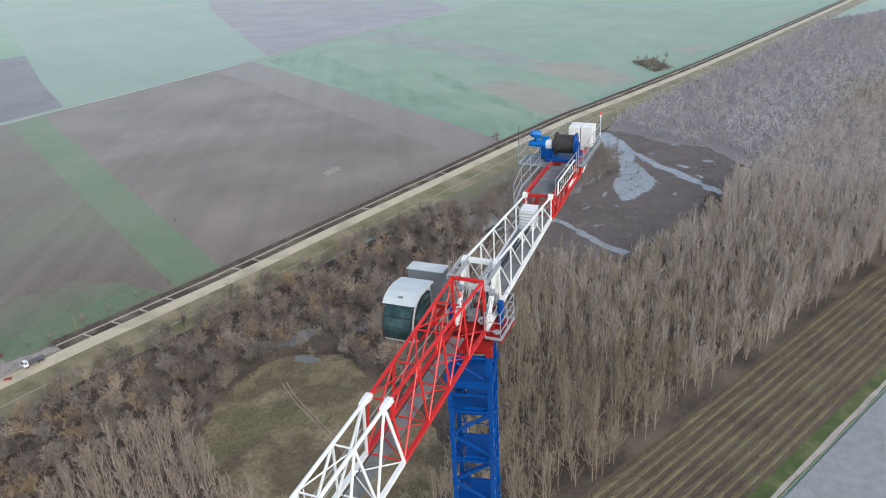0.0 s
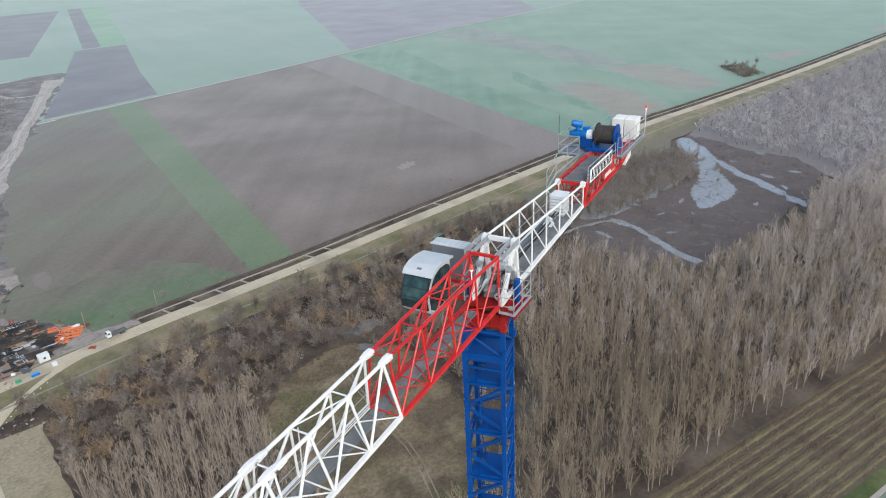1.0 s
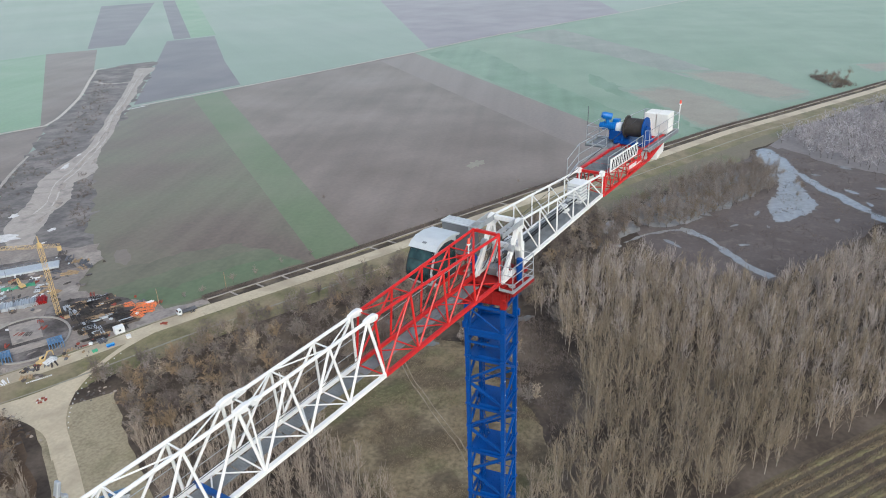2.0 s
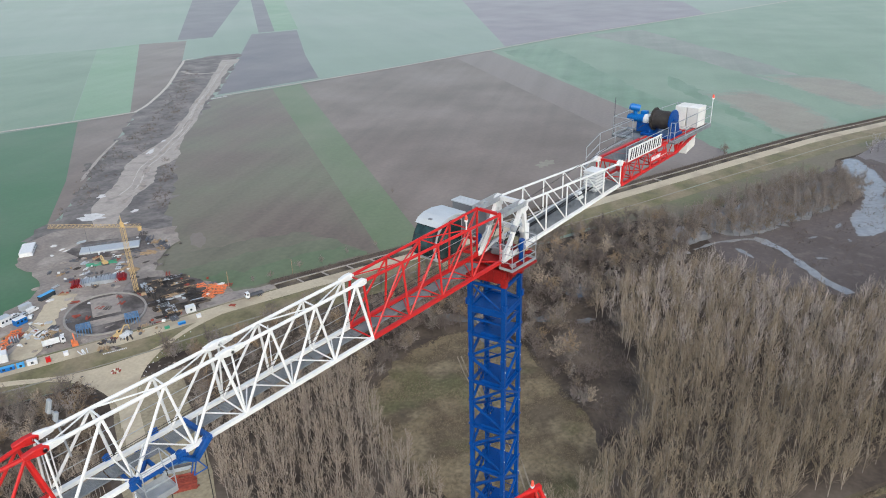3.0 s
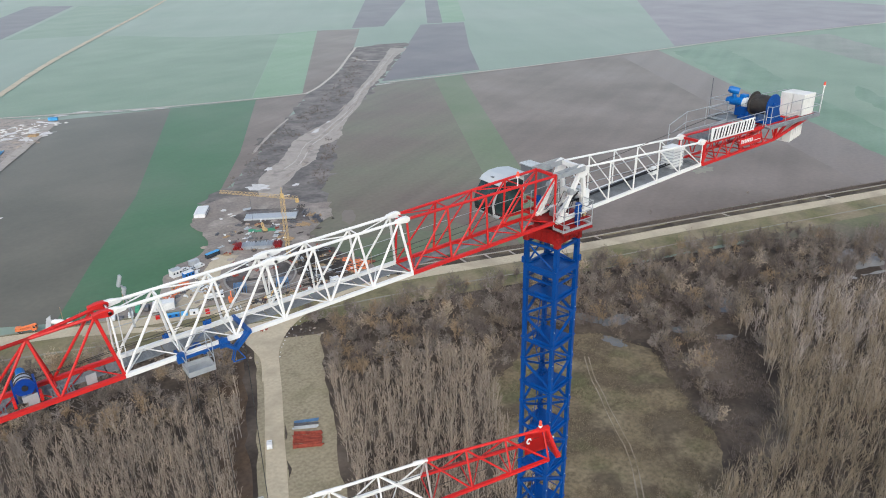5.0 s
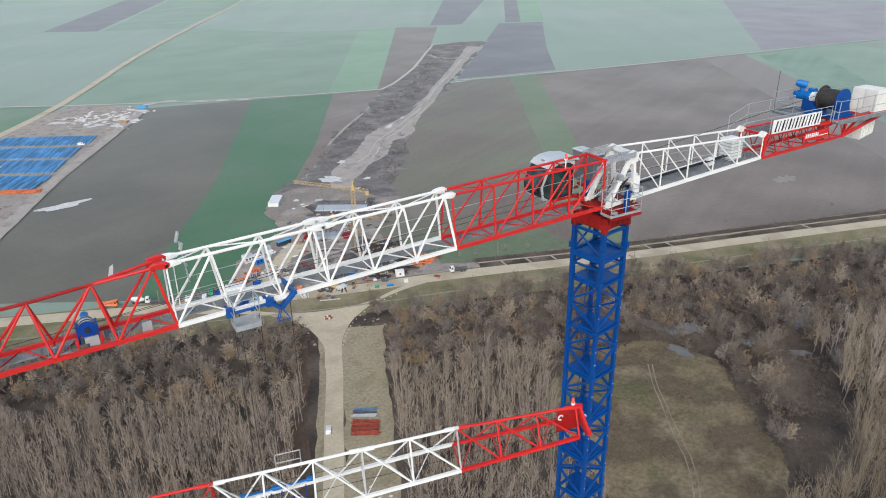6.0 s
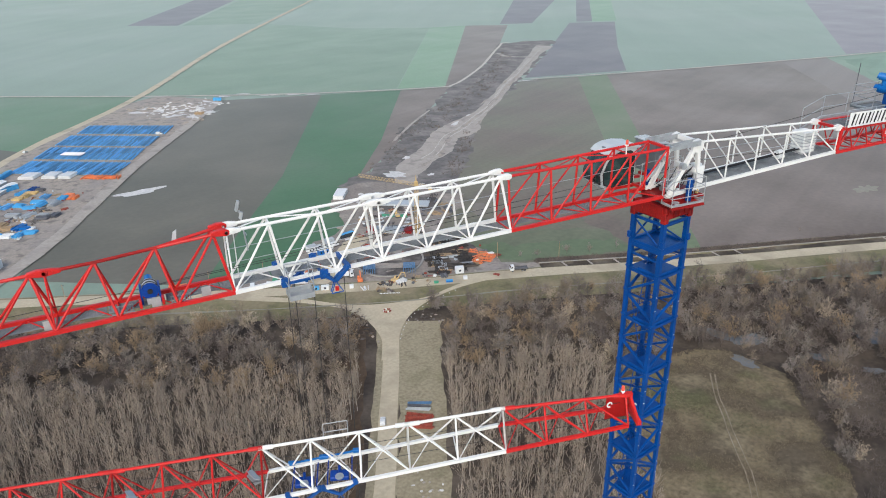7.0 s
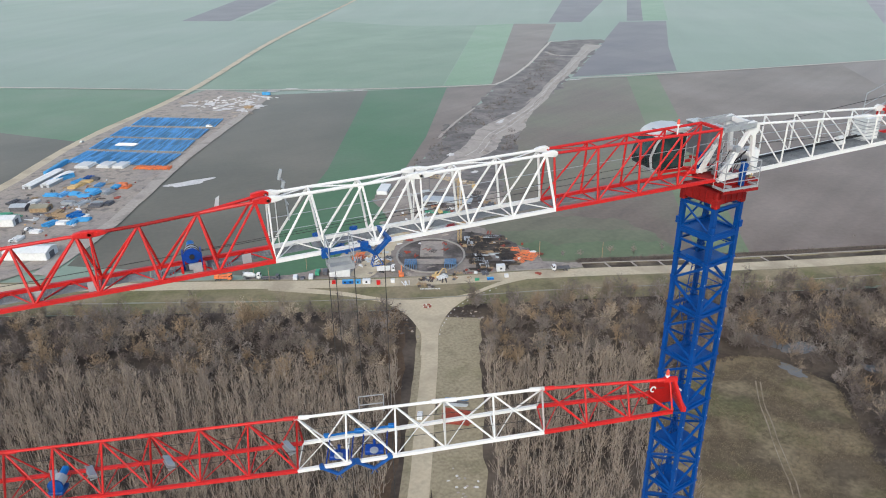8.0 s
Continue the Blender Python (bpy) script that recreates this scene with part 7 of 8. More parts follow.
JUNK = [(-92, 472, YELLOW), (-88, 477, YELLOW), (-85, 482, YELLOW), (-90, 484, SKY_BLUE), (-80, 486, STEEL), (-84, 490, BLUE), (-84, 451, SKY_BLUE), (-78, 455, SKY_BLUE), (-72, 458, GALV), (-66, 462, SKY_BLUE),
        (-80, 461, SKY_BLUE), (-70, 452, GALV), (-62, 466, ORANGE), (-60, 460, ORANGE), (-104, 461, SKY_BLUE), (-97, 459, PIPE), (-90, 458, SKY_BLUE), (-76, 470, PIPE), (-92, 441, GALV), (-84, 437, GREYSHEET),
        (-76, 433, GALV), (-69, 430, STEEL), (-76, 428, STEEL), (-98, 406, SKY_BLUE), (-92, 405, SHEET), (-86, 404, SKY_BLUE), (-81, 406, SKY_BLUE), (-87, 417, BRIGHT_BLUE), (-84, 414, BRIGHT_BLUE), (-96, 425, TIMBER),
        (-94, 418, TIMBER), (-124, 455, STEEL), (-118, 452, STEEL), (-112, 450, SHEET), (-125, 432, GREENPAINT), (-120, 425, GREENPAINT), (-104, 396, SHEET), (-112, 388, SHEET)]
for i, (x, y, m) in enumerate(JUNK):
    pile("steel_stack", x, y, [-28, 62, -20, 55][i % 4], 6, 5.5 + i % 4, 0.33, m, "stacked steel sections in the storage yard", "steel stack", layers=2, jitter=0.3, gap=1.3, group="yard stacks")
for i in range(110):
    x, y = [(0, 715), (22, 712), (40, 685), (30, 655), (14, 690), (52, 705)][i % 6]
    heap("spoil_mound", x + rng.normal(0, 9), y + rng.normal(0, 9), rng.uniform(0.8, 3), rng.uniform(0.7, 2.2), rng.uniform(0.3, 0.9), RUBBLE if i % 3 else DIRT, "pale rubble heap at the yard end", 400 + i)
for i in range(9):
    sheet("rubble_patch", blob([0, 25, 45, 10, 35, 60, -10, 20, 50][i], [715, 690, 690, 700, 660, 715, 700, 670, 670][i], 9, 4, 25 * i, 20, 120 + i, 0.5), 0.27 + 0.004 * i, RUBBLE, "pale scattered rubble", "rubble")
for i in range(5):
    sheet("rubble_patch", blob([95, 120, 140, 75, 160][i], [742, 722, 714, 738, 706][i], 8, 2.5, -25, 18, 150 + i, 0.4), 0.30, RUBBLE, "pale rubble beside the farm road", "rubble")
container(66, 722, -25, SKY_BLUE, "sky-blue storage container in the yard", (8, 3, 2.6), 0, SKY_BLUE)
pile("beam_stack", 42, 668, -30, 6, 7, 0.4, TIMBER, "stack of pale timber at the yard end", "beam stack", layers=2, jitter=0.3, gap=1.3, group="beam stacks")
# culverts across the ditch
dl = offset_line(DIKE, -7.4)
for x, y in ((166, 241), (179, 237), (190, 234), (203, 231), (242, 221), (252, 217), (330, 198), (405, 174)):
    i = int(np.argmin(np.linalg.norm(dl - np.array((x, y)), axis=1)))
    d = dl[i + 1] - dl[i - 1]
    bm = bmesh.new()
    box(bm, (0, 0, 0), (0.9, 5.6, 0.3), 0.05, math.degrees(math.atan2(d[1], d[0])) + 14)
    ob = link_mesh("culvert_crossing", bm, MUD)
    ob.location = (dl[i][0], dl[i][1], 1.08)
    tagged(ob, "pale earth crossing over the ditch", "crossing", "ditch crossings")

# loose clutter over the dirt
rngc = np.random.default_rng(77)
for i in range(330):
    zone = [(60, 290, 14, 12), (118, 280, 16, 22), (100, 325, 22, 16), (118, 350, 26, 14), (85, 258, 30, 5), (-85, 450, 24, 30), (-95, 420, 20, 20)][i % 7]
    x, y = zone[0] + rngc.normal(0, zone[2] * 0.55), zone[1] + rngc.normal(0, zone[3] * 0.55)
    kind = i % 5
    m = [STEEL, TIMBER, RUST, GREYSHEET, SHEET, DIRT_DARK, STEEL, TIMBER, GREYSHEET, DIRT_DARK][int(rngc.integers(0, 10))]
    if kind < 3:
        pile("scrap_stack", x, y, rngc.uniform(0, 180), int(rngc.integers(2, 6)), rngc.uniform(1.5, 5), rngc.uniform(0.12, 0.3), m, "loose stack of site material on dirt", "material stack", jitter=0.35, gap=1.6, group="loose site material")
    else:
        bm = bmesh.new()
        box(bm, (0, 0, 0.5), (rngc.uniform(0.5, 1.6), rngc.uniform(0.5, 1.2), rngc.uniform(0.8, 1.1)), 0.06)
        ob = link_mesh("site_crate", bm, m)
        ob.location = (x, y, ground_z(x, y) - 0.32)
        ob.rotation_euler = (0, 0, rngc.uniform(0, 3))
        tagged(ob, "small crate standing on site dirt", "crate", "site crates")

# ---- bare winter woods ----
def spikes(rng, base, tips, r):
    """Three-sided tapered shoots from base points to tips: corner and triangle arrays."""
    base, tips, r = np.asarray(base, float), np.asarray(tips, float), np.asarray(r, float)
    n = len(base)
    d = tips - base
    d /= np.linalg.norm(d, axis=1)[:, None]
    a = np.cross(d, rng.normal(0, 1, (n, 3)))
    a /= np.linalg.norm(a, axis=1)[:, None]
    b = np.cross(d, a)
    ring = [base + (a * math.cos(k * 2.0944) + b * math.sin(k * 2.0944)) * r[:, None] for k in range(3)]
    V = np.stack([*ring, tips], 1).reshape(-1, 3)
    i = np.arange(n)[:, None] * 4
    F = np.concatenate([i + (0, 1, 3), i + (1, 2, 3), i + (2, 0, 3)])
    return V, F

def slivers(rng, base, tips, w):
    """The finest shoots: one tapered blade each."""
    base, tips = np.asarray(base, float), np.asarray(tips, float)
    a = np.cross(tips - base, rng.normal(0, 1, base.shape))
    a *= (w / np.linalg.norm(a, axis=1))[:, None]
    V = np.stack([base + a, base - a, tips], 1).reshape(-1, 3)
    return V, np.arange(len(V)).reshape(-1, 3)

def join_arrays(pieces):
    Vs, Fs, n = [], [], 0
    for V, F in pieces:
        Vs.append(V), Fs.append(F + n)
        n += len(V)
    return np.concatenate(Vs), np.concatenate(Fs)

def grow(seed, height, spread, limbs, twigs, low, high, r, loose, shoot, fine, width):
    """A bare tree: tapered trunk, limbs that fan out to a dome-shaped crown, and shoots along them. Returns trunk and crown arrays."""
    rng = np.random.default_rng(seed)
    lean = rng.normal(0, 0.03, 2)
    def stem(t):
        t = np.asarray(t)[:, None]
        return np.concatenate([t * height * lean, t * height], 1)
    trunk = join_arrays([spikes(rng, stem([0.0]), stem([0.95]), [r]), spikes(rng, stem([0.0]), stem([0.6]), [r * 1.15])])
    v = rng.uniform(0, 1, limbs)
    az = rng.uniform(0, 6.283, limbs)
    tip_h = height * (0.50 + 0.50 * v) * rng.uniform(0.85, 1.05, limbs)
    rad = spread * np.sqrt(1.05 - v) * rng.uniform(0.6, 1.1, limbs)
    t0 = np.minimum(rng.uniform(low, high, limbs), tip_h / height - 0.2).clip(0.03)
    b0 = stem(t0)
    tips = np.stack([rad * np.cos(az), rad * np.sin(az), tip_h], 1) + stem(t0) * (1, 1, 0)
    limb = spikes(rng, b0, tips, 0.040 * rng.uniform(0.7, 1.3, limbs))
    way = tips - b0
    way /= np.linalg.norm(way, axis=1)[:, None]
    pick = rng.integers(0, limbs, twigs)
    u = rng.uniform(0.35 if loose > 1 else 0.25, 1.0, twigs)[:, None]
    tb = b0[pick] + (tips - b0)[pick] * u
    tw = way[pick] + rng.normal(0, loose, (twigs, 3)) + (0, 0, 0.25)
    tw /= np.linalg.norm(tw, axis=1)[:, None]
    tt = tb + tw * (shoot * rng.uniform(0.5, 1.4, twigs))[:, None]
    twig = slivers(rng, tb, tt, 0.055 * rng.uniform(0.6, 1.3, twigs))
    pick = rng.integers(0, twigs, fine)
    fb = tb[pick] + (tt - tb)[pick] * rng.uniform(0.1, 1.0, (fine, 1))
    fd = tw[pick] + rng.normal(0, loose * 0.8, (fine, 3)) + (0, 0, 0.2)
    fd /= np.linalg.norm(fd, axis=1)[:, None]
    ft = fb + fd * (shoot * 0.75 * rng.uniform(0.5, 1.4, fine))[:, None]
    return trunk, join_arrays([limb, twig, slivers(rng, fb, ft, width * rng.uniform(0.6, 1.3, fine))])

def array_mesh(name, V, F, material):
    me = bpy.data.meshes.new(name)
    me.vertices.add(len(V))
    me.vertices.foreach_set("co", np.ascontiguousarray(V, np.float32).ravel())
    me.loops.add(F.size)
    me.loops.foreach_set("vertex_index", np.ascontiguousarray(F, np.int32).ravel())
    me.polygons.add(len(F))
    me.polygons.foreach_set("loop_start", np.arange(0, F.size, 3, dtype=np.int32))
    me.update(calc_edges=True)
    me.materials.append(material)
    return me

POPLARS = [grow(10 + k, 14.5 + k % 3, 3.5, 24, 70, 0.04, 0.60, 0.10, 0.30, 2.1, 270, 0.044) for k in range(9)]
SLIM = [grow(20 + k, 14 + k % 3, 2.1, 16, 44, 0.25, 0.75, 0.11, 0.24, 1.9, 190, 0.042) for k in range(8)]
BUSHY = [grow(30 + k, 6.3 + 0.8 * (k % 5), 3.2, 28, 110, 0.10, 0.45, 0.10, 1.0, 1.0, 580, 0.056) for k in range(10)]
BIG = [grow(50 + k, 12 + k % 2, 5.6, 40, 260, 0.14, 0.45, 0.2, 0.5, 1.8, 900, 0.045) for k in range(3)]
FAR = [grow(70 + k, 11 + k % 3, 4.2, 8, 22, 0.06, 0.5, 0.16, 0.7, 2.2, 96, 0.13) for k in range(6)]

def inside(points, outline):
    x, y = points[:, 0], points[:, 1]
    ok = np.zeros(len(points), bool)
    o = np.array(outline, float)
    for (x0, y0), (x1, y1) in zip(o, np.roll(o, -1, 0)):
        hit = ((y0 > y) != (y1 > y)) & (x < (x1 - x0) * (y - y0) / (y1 - y0 + 1e-12) + x0)
        ok ^= hit
    return ok

def near_line(points, line, away):
    l = np.asarray(line)[::1]
    d = np.min(np.linalg.norm(points[:, None] - l[None], axis=2), axis=1)
    return d < away

CLEARING = [(171, 151), (182, 126), (168, 102), (156, 80), (136, 60), (110, 68), (97, 90), (101, 119), (117, 144), (140, 153)]
MARSH_OUT = [(332, 114), (336, 101), (351, 88), (380, 78), (412, 68), (434, 60), (466, 64), (482, 82), (522, 96), (552, 84), (530, 62), (514, 43), (506, 14), (500, -4), (469, -18), (400, -4), (307, 26), (297, 59), (304, 90), (318, 104)]
GLADE = [(205, 124), (222, 106), (193, 82), (169, 69), (144, 59), (138, 64), (160, 75), (180, 92)]
STRIP_MID = smooth_line([(79, 221), (72, 201), (58, 167), (44, 131), (26, 91)], 5)
def scatter(outline, spacing, seed, keep=1.0, holes=0.0):
    rng = np.random.default_rng(seed)
    o = np.array(outline)
    lo, hi = o.min(0), o.max(0)
    gx, gy = np.meshgrid(np.arange(lo[0], hi[0], spacing), np.arange(lo[1], hi[1], spacing))
    p = np.stack([gx.ravel(), gy.ravel()], 1) + rng.uniform(-0.55, 0.55, (gx.size, 2)) * spacing
    p = p[inside(p, outline)]
    p = p[rng.uniform(0, 1, len(p)) < keep]
    p = p[~inside(p, CLEARING) & ~inside(p, MARSH_OUT) & ~inside(p, GLADE)]
    if holes:
        hole = np.sin(p[:, 0] * 0.16 + 2 * np.sin(p[:, 1] * 0.07)) * np.sin(p[:, 1] * 0.19 + 1.5 * np.sin(p[:, 0] * 0.06))
        p = p[hole < holes]
    p = p[~near_line(p, DIKE, 20) & ~inside(p, JUNCTION) & ~near_line(p, np.array(JUNCTION), 4.5)]
    p = p[~near_line(p, offset_line(HAUL, 1.5), 9) & ~near_line(p, STRIP_MID, 7.5) & ~near_line(p, offset_line(STRIP_MID, 3.5), 7.5)]
    return p

# near the dike: brown thicket; further in: tall pale plantation poplars
THICKET = [(-150, 306), (-103, 290), (-14, 259), (41, 238), (89, 228), (139, 218), (225, 192), (264, 178), (312, 163), (342, 140), (340, 124), (326, 112), (296, 104), (207, 118), (195, 92), (162, 72), (156, 80), (168, 102), (182, 126),
           (172, 152), (150, 156), (124, 147), (123, 160), (106, 170), (88, 168), (72, 174), (50, 182), (18, 189), (-37, 207), (-91, 225), (-150, 246)]
POPLAR_A = [(-130, 236), (-91, 223), (-37, 205), (18, 187), (50, 180), (72, 172), (88, 166), (106, 168), (121, 158), (119, 145), (101, 120), (95, 88), (60, 84), (0, 95), (-90, 135), (-130, 150)]
POPLAR_B = [(196, 92), (207, 118), (279, 104), (284, 64), (280, 32), (366, -4), (425, -14), (430, -130), (326, -76.2), (266, -45), (215, -18.4), (183, -1.6), (138, 21.9), (112, 40), (104, 62), (136, 58), (160, 68)]
FAR_WOOD = [(536, 86), (598, 74), (840, -8), (1178, -112), (1300, -260), (900, -200), (600, -74), (430, -24), (470, -24), (506, -4), (508, 16), (516, 43), (532, 62)]
FAR_POPLAR = [(425, -14), (470, -26), (600, -74), (760, -140), (900, -200), (820, -290), (640, -230), (430, -112)]

def place(outline, kinds, spacing, seed, size=(0.75, 1.2), keep=1.0, holes=0.0):
    rng = np.random.default_rng(seed + 99)
    p = scatter(outline, spacing, seed, keep, holes)
    return [(x, y, rng.integers(0, len(kinds)), rng.uniform(*size), rng.uniform(0, 6.283)) for x, y in p]

def stand(name, kinds, spots, trunk_material, crown_material, label, z=0.15):
    trunks, crowns = [], []
    for x, y, k, s, a in spots:
        R = np.array([[math.cos(a), -math.sin(a), 0], [math.sin(a), math.cos(a), 0], [0, 0, 1]]) * s
        for got, (V, F) in zip((trunks, crowns), kinds[k]):
            got.append((V @ R.T + (x, y, z), F))
    top = thing(name, (0, 0, 0), label, "trees", kind="stuff")
    for nm, pieces, m in (("trunks", trunks, trunk_material), ("crowns", crowns, crown_material)):
        ob = new(nm, array_mesh(nm, *join_arrays(pieces), m))
        ob.parent = top
        ob["kind"] = "stuff"
    return top

def tree(name, arrays, x, y, s, a, trunk_me, crown_me, label, z=0.15):
    t = thing(name, (x, y, z), label, "tree", "trees of the wood")
    t.matrix_basis = Matrix.LocRotScale((x, y, z), Euler((0, 0, a)), (s, s, s))
    for nm, me in (("trunk", trunk_me), ("crown", crown_me)):
        ob = new(nm, me)
        ob.parent = t
    return t

pop = place(POPLAR_B, POPLARS, 4.6, 5, (0.75, 1.25))
popa = place(POPLAR_A, SLIM, 3.5, 6, (0.7, 1.15))
thick = place(THICKET, BUSHY, 5.0, 7, (0.75, 1.45), 1.0, 0.80)
edge = place(FAR_WOOD, FAR, 7.0, 8, (0.6, 1.1))
pfar = place(FAR_POPLAR, FAR, 7.0, 9, (0.8, 1.2))
# single trees: the front of the plantation
singles = [q for q in pop if 120 < q[0] < 200 and 0 < q[1] < 78][:230]
meshes = [(array_mesh("trunk", *t, BARK_PALE), array_mesh("crown", *c, BARK_TAN_DARK)) for t, c in POPLARS]
for x, y, k, s, a in singles:
    tree("poplar_tree", POPLARS[k], x, y, s, a, *meshes[k], "bare pale-brown plantation poplar in winter")
bigs = [(166, 158), (198, 140), (206, 122), (214, 100), (112, 176), (-30, 228), (-20, 236), (10, 214), (4, 220), (40, 206), (80, 204), (150, 186), (230, 160), (330, 138), (30, 226), (-70, 250), (60, 214), (260, 150), (188, 172)]
bmesh_big = [(array_mesh("trunk", *t, BARK_DARK), array_mesh("crown", *c, BARK_SILVER)) for t, c in BIG]
bigs = [q for q in bigs if not near_line(np.array([q], float), np.array(JUNCTION), 9)[0] and not near_line(np.array([q], float), HAUL, 15)[0] and not near_line(np.array([q], float), STRIP_MID, 13)[0]]
for i, (x, y) in enumerate(bigs):
    tree("spreading_tree", BIG[i % 3], x, y, 0.72 + 0.06 * (i % 4), i * 1.3, *bmesh_big[i % 3], "broad bare tree with silvery twigs in winter")
chosen = {(q[0], q[1]) for q in singles}
# poplars further off take the haze-paled crown colour
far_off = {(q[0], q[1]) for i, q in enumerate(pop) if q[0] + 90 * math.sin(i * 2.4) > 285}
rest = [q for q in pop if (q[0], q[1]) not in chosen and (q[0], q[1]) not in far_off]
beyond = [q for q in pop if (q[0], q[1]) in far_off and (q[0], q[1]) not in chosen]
stand("poplar_wood", POPLARS, beyond, BARK_PALE, BARK_FAR, "dense bare poplar plantation in winter, paled for haze")
stand("poplar_wood", POPLARS, rest[0::2], BARK_PALE, BARK_TAN, "dense bare poplar plantation in winter")
stand("poplar_wood", POPLARS, rest[1::2], BARK_PALE, BARK_TAN_DARK, "dense bare poplar plantation in winter")
stand("poplar_wood", SLIM, popa, BARK_PALE, BARK_TALL, "dense slim bare poplar wood in winter")
mixr = np.random.default_rng(3).choice(5, len(thick), p=(0.36, 0.15, 0.13, 0.26, 0.10))
east = np.random.default_rng(4).choice(5, len(thick), p=(0.40, 0.07, 0.07, 0.43, 0.03))
mixr = np.where(np.array([q[0] for q in thick]) > 140, east, mixr)
for k, (m, lab) in enumerate(((BARK_BROWN, "dense brown bare thicket along the dike"), (BARK_OCHRE, "ochre-brown bare thicket along the dike"), (BARK_SILVER, "grey bare thicket along the dike"), (BARK_DUSK, "dark purple-brown thicket along the dike"), (BARK_LIGHT, "light tan bare thicket along the dike"))):
    stand("thicket", BUSHY, [q for q, g in zip(thick, mixr) if g == k], BARK_DARK, m, lab)
FLOOD_IN = [(348, 132), (332, 116), (334, 102), (350, 88), (380, 77), (412, 67), (436, 59), (466, 63), (482, 84), (455, 100), (423, 112), (395, 119), (362, 128)]
wet = [q for q in place(FLOOD_IN, BUSHY, 4.2, 17, (0.8, 1.35))]
stand("flooded_trees", BUSHY, wet[0::3], BARK_DARK, BARK_SILVER, "bare grey trees standing in flood water")
stand("flooded_trees", BUSHY, wet[1::3], BARK_DARK, BARK_BROWN, "bare brown trees standing in flood water")
stand("flooded_trees", SLIM, [(x, y, k % 8, s * 0.75, a) for x, y, k, s, a in wet[2::3]], BARK_SILVER, BARK_SILVER, "bare slim grey trees standing in flood water")
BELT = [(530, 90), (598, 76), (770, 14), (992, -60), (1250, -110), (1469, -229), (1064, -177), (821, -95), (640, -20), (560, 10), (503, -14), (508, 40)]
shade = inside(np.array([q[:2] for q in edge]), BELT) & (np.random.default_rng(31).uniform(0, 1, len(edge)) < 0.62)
# crown colours here have the haze of distance painted in
stand("far_wood", FAR, [q for q, d in zip(edge, shade) if d], BARK_DARK, BARK_FAR_DARK, "distant bare dark woodland greyed for haze")
stand("far_wood", FAR, [q for q, d in zip(edge, shade) if not d], BARK_DARK, BARK_FAR_GREY, "distant bare woodland greyed for haze")
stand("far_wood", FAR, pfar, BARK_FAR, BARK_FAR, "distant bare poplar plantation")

# ---- young plantation rows, reeds and bushes ----
def shrub_rows(name, lines, step, shoots, height, width, r, material, label):
    rngr = np.random.default_rng(21)
    base, tips = [], []
    for line in lines:
        for x, y in smooth_line(line, step):
            for _ in range(shoots):
                b = np.array([x, y, 0.15]) + rngr.normal(0, width, 3) * (1, 1, 0)
                base.append(b)
                tips.append(b + rngr.normal(0, 0.28, 3) * (1, 1, 0.3) * height + (0, 0, height * rngr.uniform(0.6, 1.2)))
    V, F = slivers(rngr, base, tips, np.full(len(base), r))
    return tagged(new(name, array_mesh(name, V, F, material)), label, "shrubs", kind="stuff")
ROWDIR, ROWN = np.array((0.886, -0.464)), np.array((-0.464, -0.886))
rows = [[tuple(np.array((138, 18)) + ROWN * (3.45 * k + 0.3) + ROWDIR * s) for s in (-50, 120, 320)] for k in range(9)]
BARK_ROW = mat("row_twigs", (0.225, 0.176, 0.120), 0.9, 0.0, 0.2, 0.06, 0.5, random_each=0.25, second=(0.215, 0.180, 0.115), spread=0.56)
shrub_rows("plantation_rows", rows, 0.5, 16, 0.85, 0.55, 0.075, BARK_ROW, "long rows of low brown bare shrubs")
RIDGE = lying(mat("row_ridge_grass", (0.148, 0.116, 0.078), 0.95, 0.0, 0.3, 0.10, 0.8, 0.1, 0.1, (0.130, 0.118, 0.064), 0.52, third=((0.098, 0.076, 0.056), 0.30, 0.58, 0.6)), 0.1)
for line in rows:
    ribbon("row_ridge", smooth_line(line, 2.0), [(-1.0, 0.17), (-0.55, 0.42), (0.5, 0.46), (1.05, 0.17)], RIDGE, "low grassy ridge under a row of shrubs", "ridge", 0.16)
ditchline = offset_line(DIKE, -13.6)
ditchline = ditchline[ditchline[:, 0] > 150]
shrub_rows("reed_belt", [[tuple(p) for p in ditchline[:60:4]]], 0.3, 16, 1.7, 1.5, 0.09, BARK_DUSK, "belt of dry reeds along the ditch")
for i, (x, y, s) in enumerate([(813, 87, 1.3), (835, 86, 1.2), (795, 84, 1.2), (800, 76, 1.1), (822, 80, 1.3), (806, 70, 0.9), (842, 94, 1.1), (828, 72, 1.0), (846, 104, 0.9), (788, 78, 0.9), (446, 47, 0.8), (452, 51, 0.7), (430, 46, 0.5), (470, 62, 0.6), (491, 162, 0.9), (495, 166, 0.7), (487, 160, 0.6), (498, 163, 0.6), (171, 252, 0.7), (182, 248, 0.6), (156, 256, 0.6), (148, 259, 0.5), (282, 297, 0.45), (214, 242, 0.5), (198, 247, 0.5), (300, 222, 0.4), (860, 74, 1.2), (372, 206, 0.4)]):
    t, c = BUSHY[i % 10]
    tree("bush", BUSHY[i % 10], x, y, s, i * 1.1, array_mesh("trunk", *t, BARK_DARK), array_mesh("crown", *c, BARK_BROWN), "bare dark bush at the field edge")

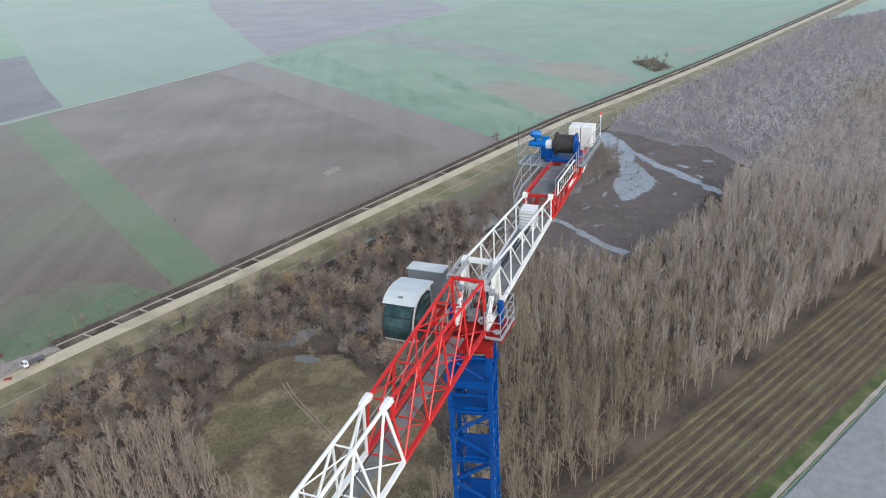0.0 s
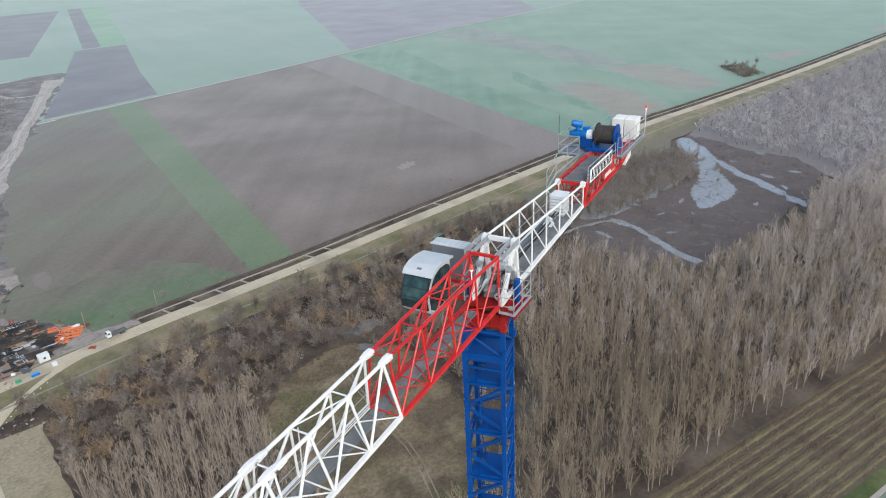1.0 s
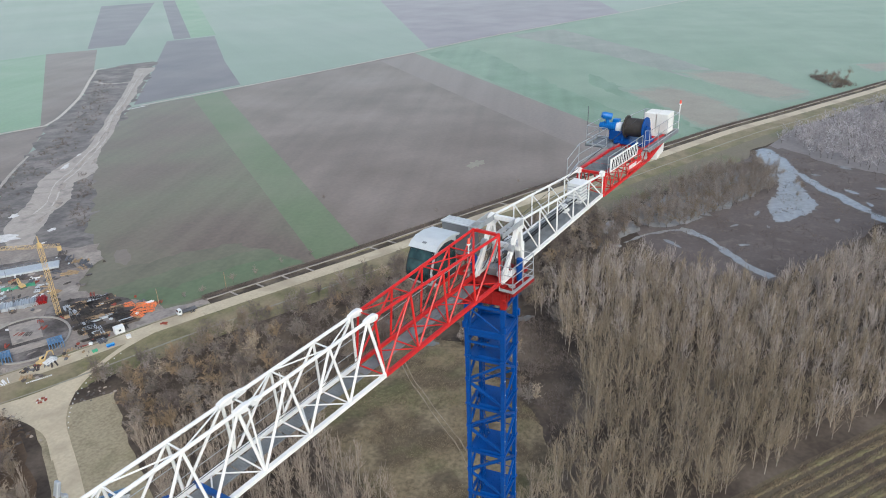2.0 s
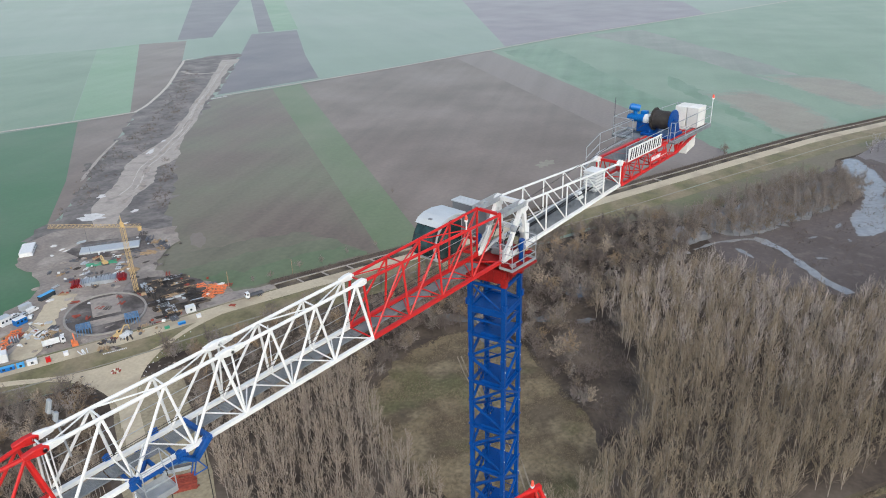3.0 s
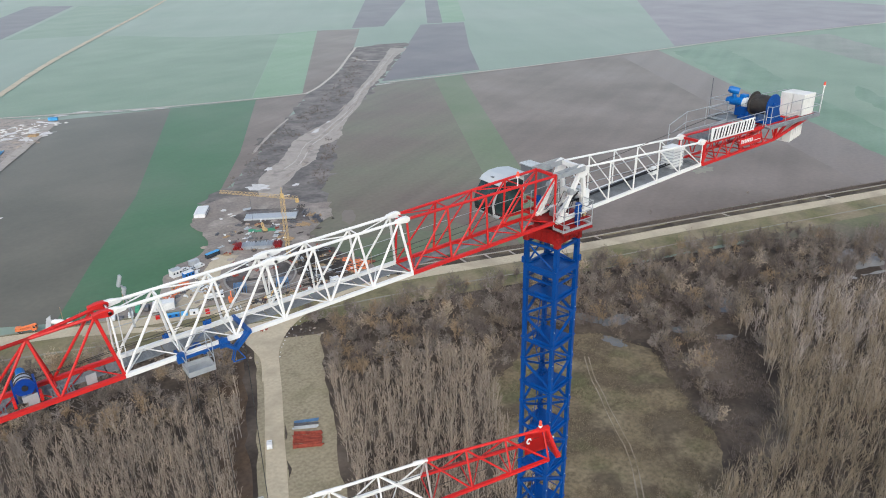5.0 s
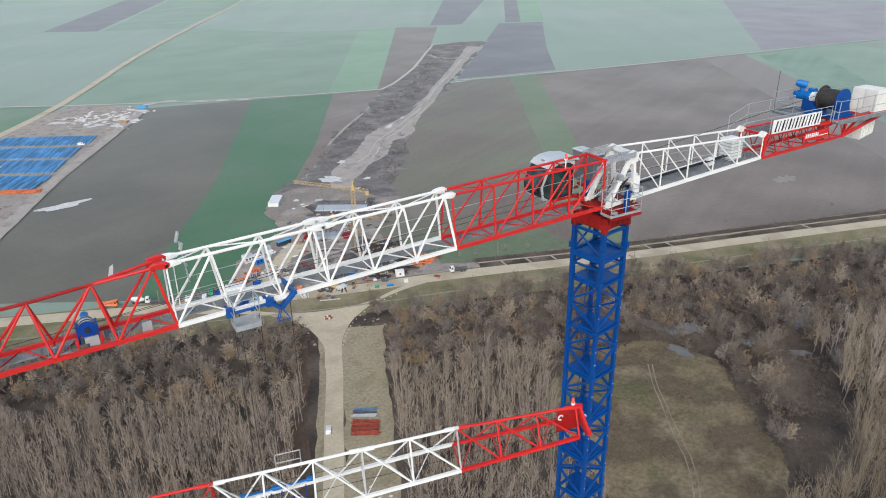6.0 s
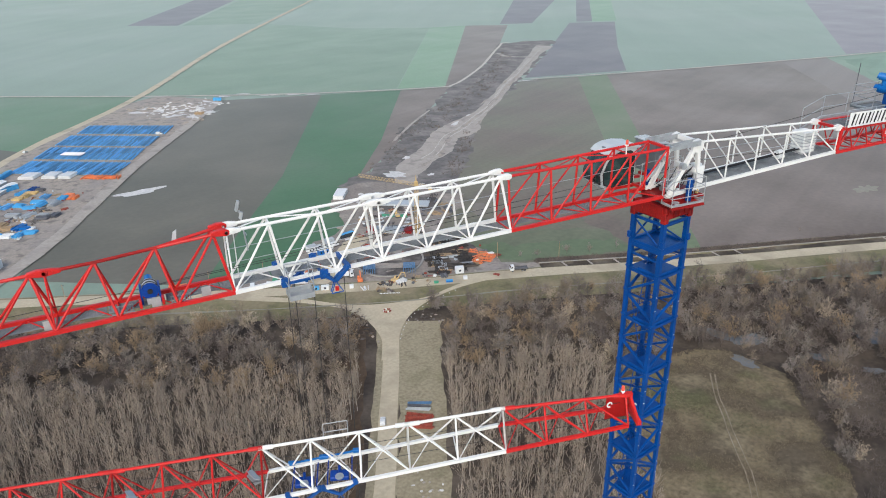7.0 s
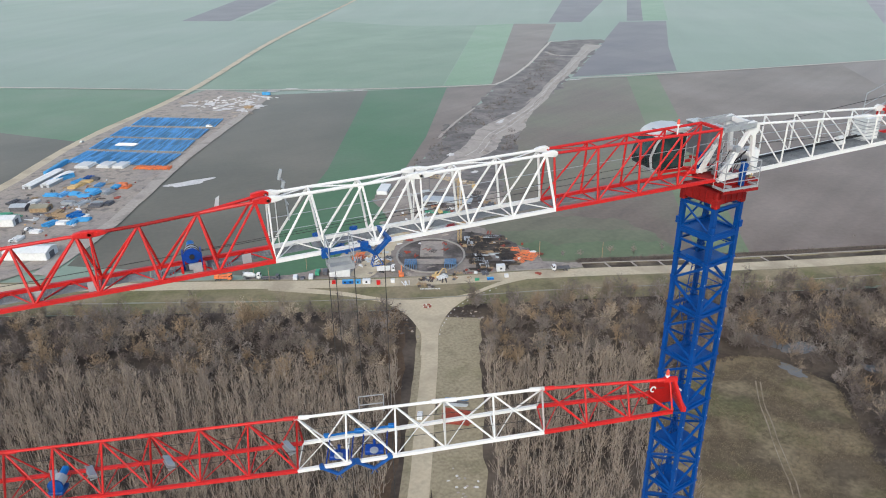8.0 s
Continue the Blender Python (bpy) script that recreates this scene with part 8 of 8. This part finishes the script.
# dry grass tufts on the clearing and low scrub along the mud track
def tufts(name, outline, spacing, height, r, shoots, material, label, seed, keep=0.7):
    rngt = np.random.default_rng(seed)
    o = np.array(outline)
    lo, hi = o.min(0), o.max(0)
    n = int((hi[0] - lo[0]) * (hi[1] - lo[1]) / spacing ** 2)
    p = rngt.uniform(lo, hi, (n, 2))
    p = p[inside(p, outline)]
    clump = np.sin(p[:, 0] * 0.21 + 1.3 * np.sin(p[:, 1] * 0.13)) + np.sin(p[:, 1] * 0.27 + 1.7 * np.sin(p[:, 0] * 0.11)) + rngt.normal(0, 0.6, len(p))
    p = p[clump > 0.8 - 1.6 * keep]
    base = np.repeat(p, shoots, 0) + rngt.normal(0, height * 0.35, (len(p) * shoots, 2))
    base = np.concatenate([base, np.full((len(base), 1), -0.15 if "scrub" in name else 0.15)], 1)
    tips = base + rngt.normal(0, 0.45 * height, base.shape) * (1, 1, 0.2) + (0, 0, 1) * (height * rngt.uniform(0.5, 1.2, (len(base), 1)))
    V, F = slivers(rngt, base, tips, np.full(len(base), r))
    return tagged(new(name, array_mesh(name, V, F, material)), label, "grass", kind="stuff")
TUFT = mat("dry_tufts", (0.215, 0.172, 0.112), 0.95, 0.0, 0.2, 0.08, 0.6, random_each=0.25, second=(0.13, 0.118, 0.065), spread=0.58)
tufts("dry_grass", [(140 + (x - 140) * 1.06, 106 + (y - 106) * 1.06) for x, y in CLEARING], 0.55, 0.6, 0.07, 3, TUFT, "tufts of dry grass in the clearing", 5)
SCRUBLINE = [(123, 428), (159, 490), (191, 523), (240, 582), (295, 633), (385, 749), (480, 880), (470, 830), (400, 725), (330, 640), (260, 555), (222, 522), (186, 478), (150, 440), (130, 420)]
tufts("scrub_bushes", SCRUBLINE, 4.0, 1.5, 0.18, 4, BARK_DUSK, "low dark scrub beside the mud track", 6, 0.5)
tufts("scrub_bushes", [(236, 505), (236, 482), (201, 429), (173, 383), (160, 388), (196, 440)], 3.0, 1.4, 0.16, 5, BARK_DUSK, "low dark scrub beside the mud track", 7, 0.6)
tufts("marsh_grass", [(536, 80), (512, 40), (504, 8), (468, -14), (400, -2), (308, 30), (298, 60), (308, 92), (334, 100), (380, 76), (436, 58), (480, 84)], 2.0, 0.8, 0.12, 3, BARK_DUSK, "dull brown marsh grass on mud", 9, 0.35)
tufts("undergrowth", GLADE, 1.5, 1.5, 0.09, 7, BARK_DUSK, "low dark undergrowth between the trees", 14, 1.0)
tufts("scrub_bushes", [(841, 111), (856, 88), (806, 60), (782, 77)], 2.2, 3.2, 0.16, 7, BARK_DUSK, "dense dark bushes beside the ditch", 12, 1.2)
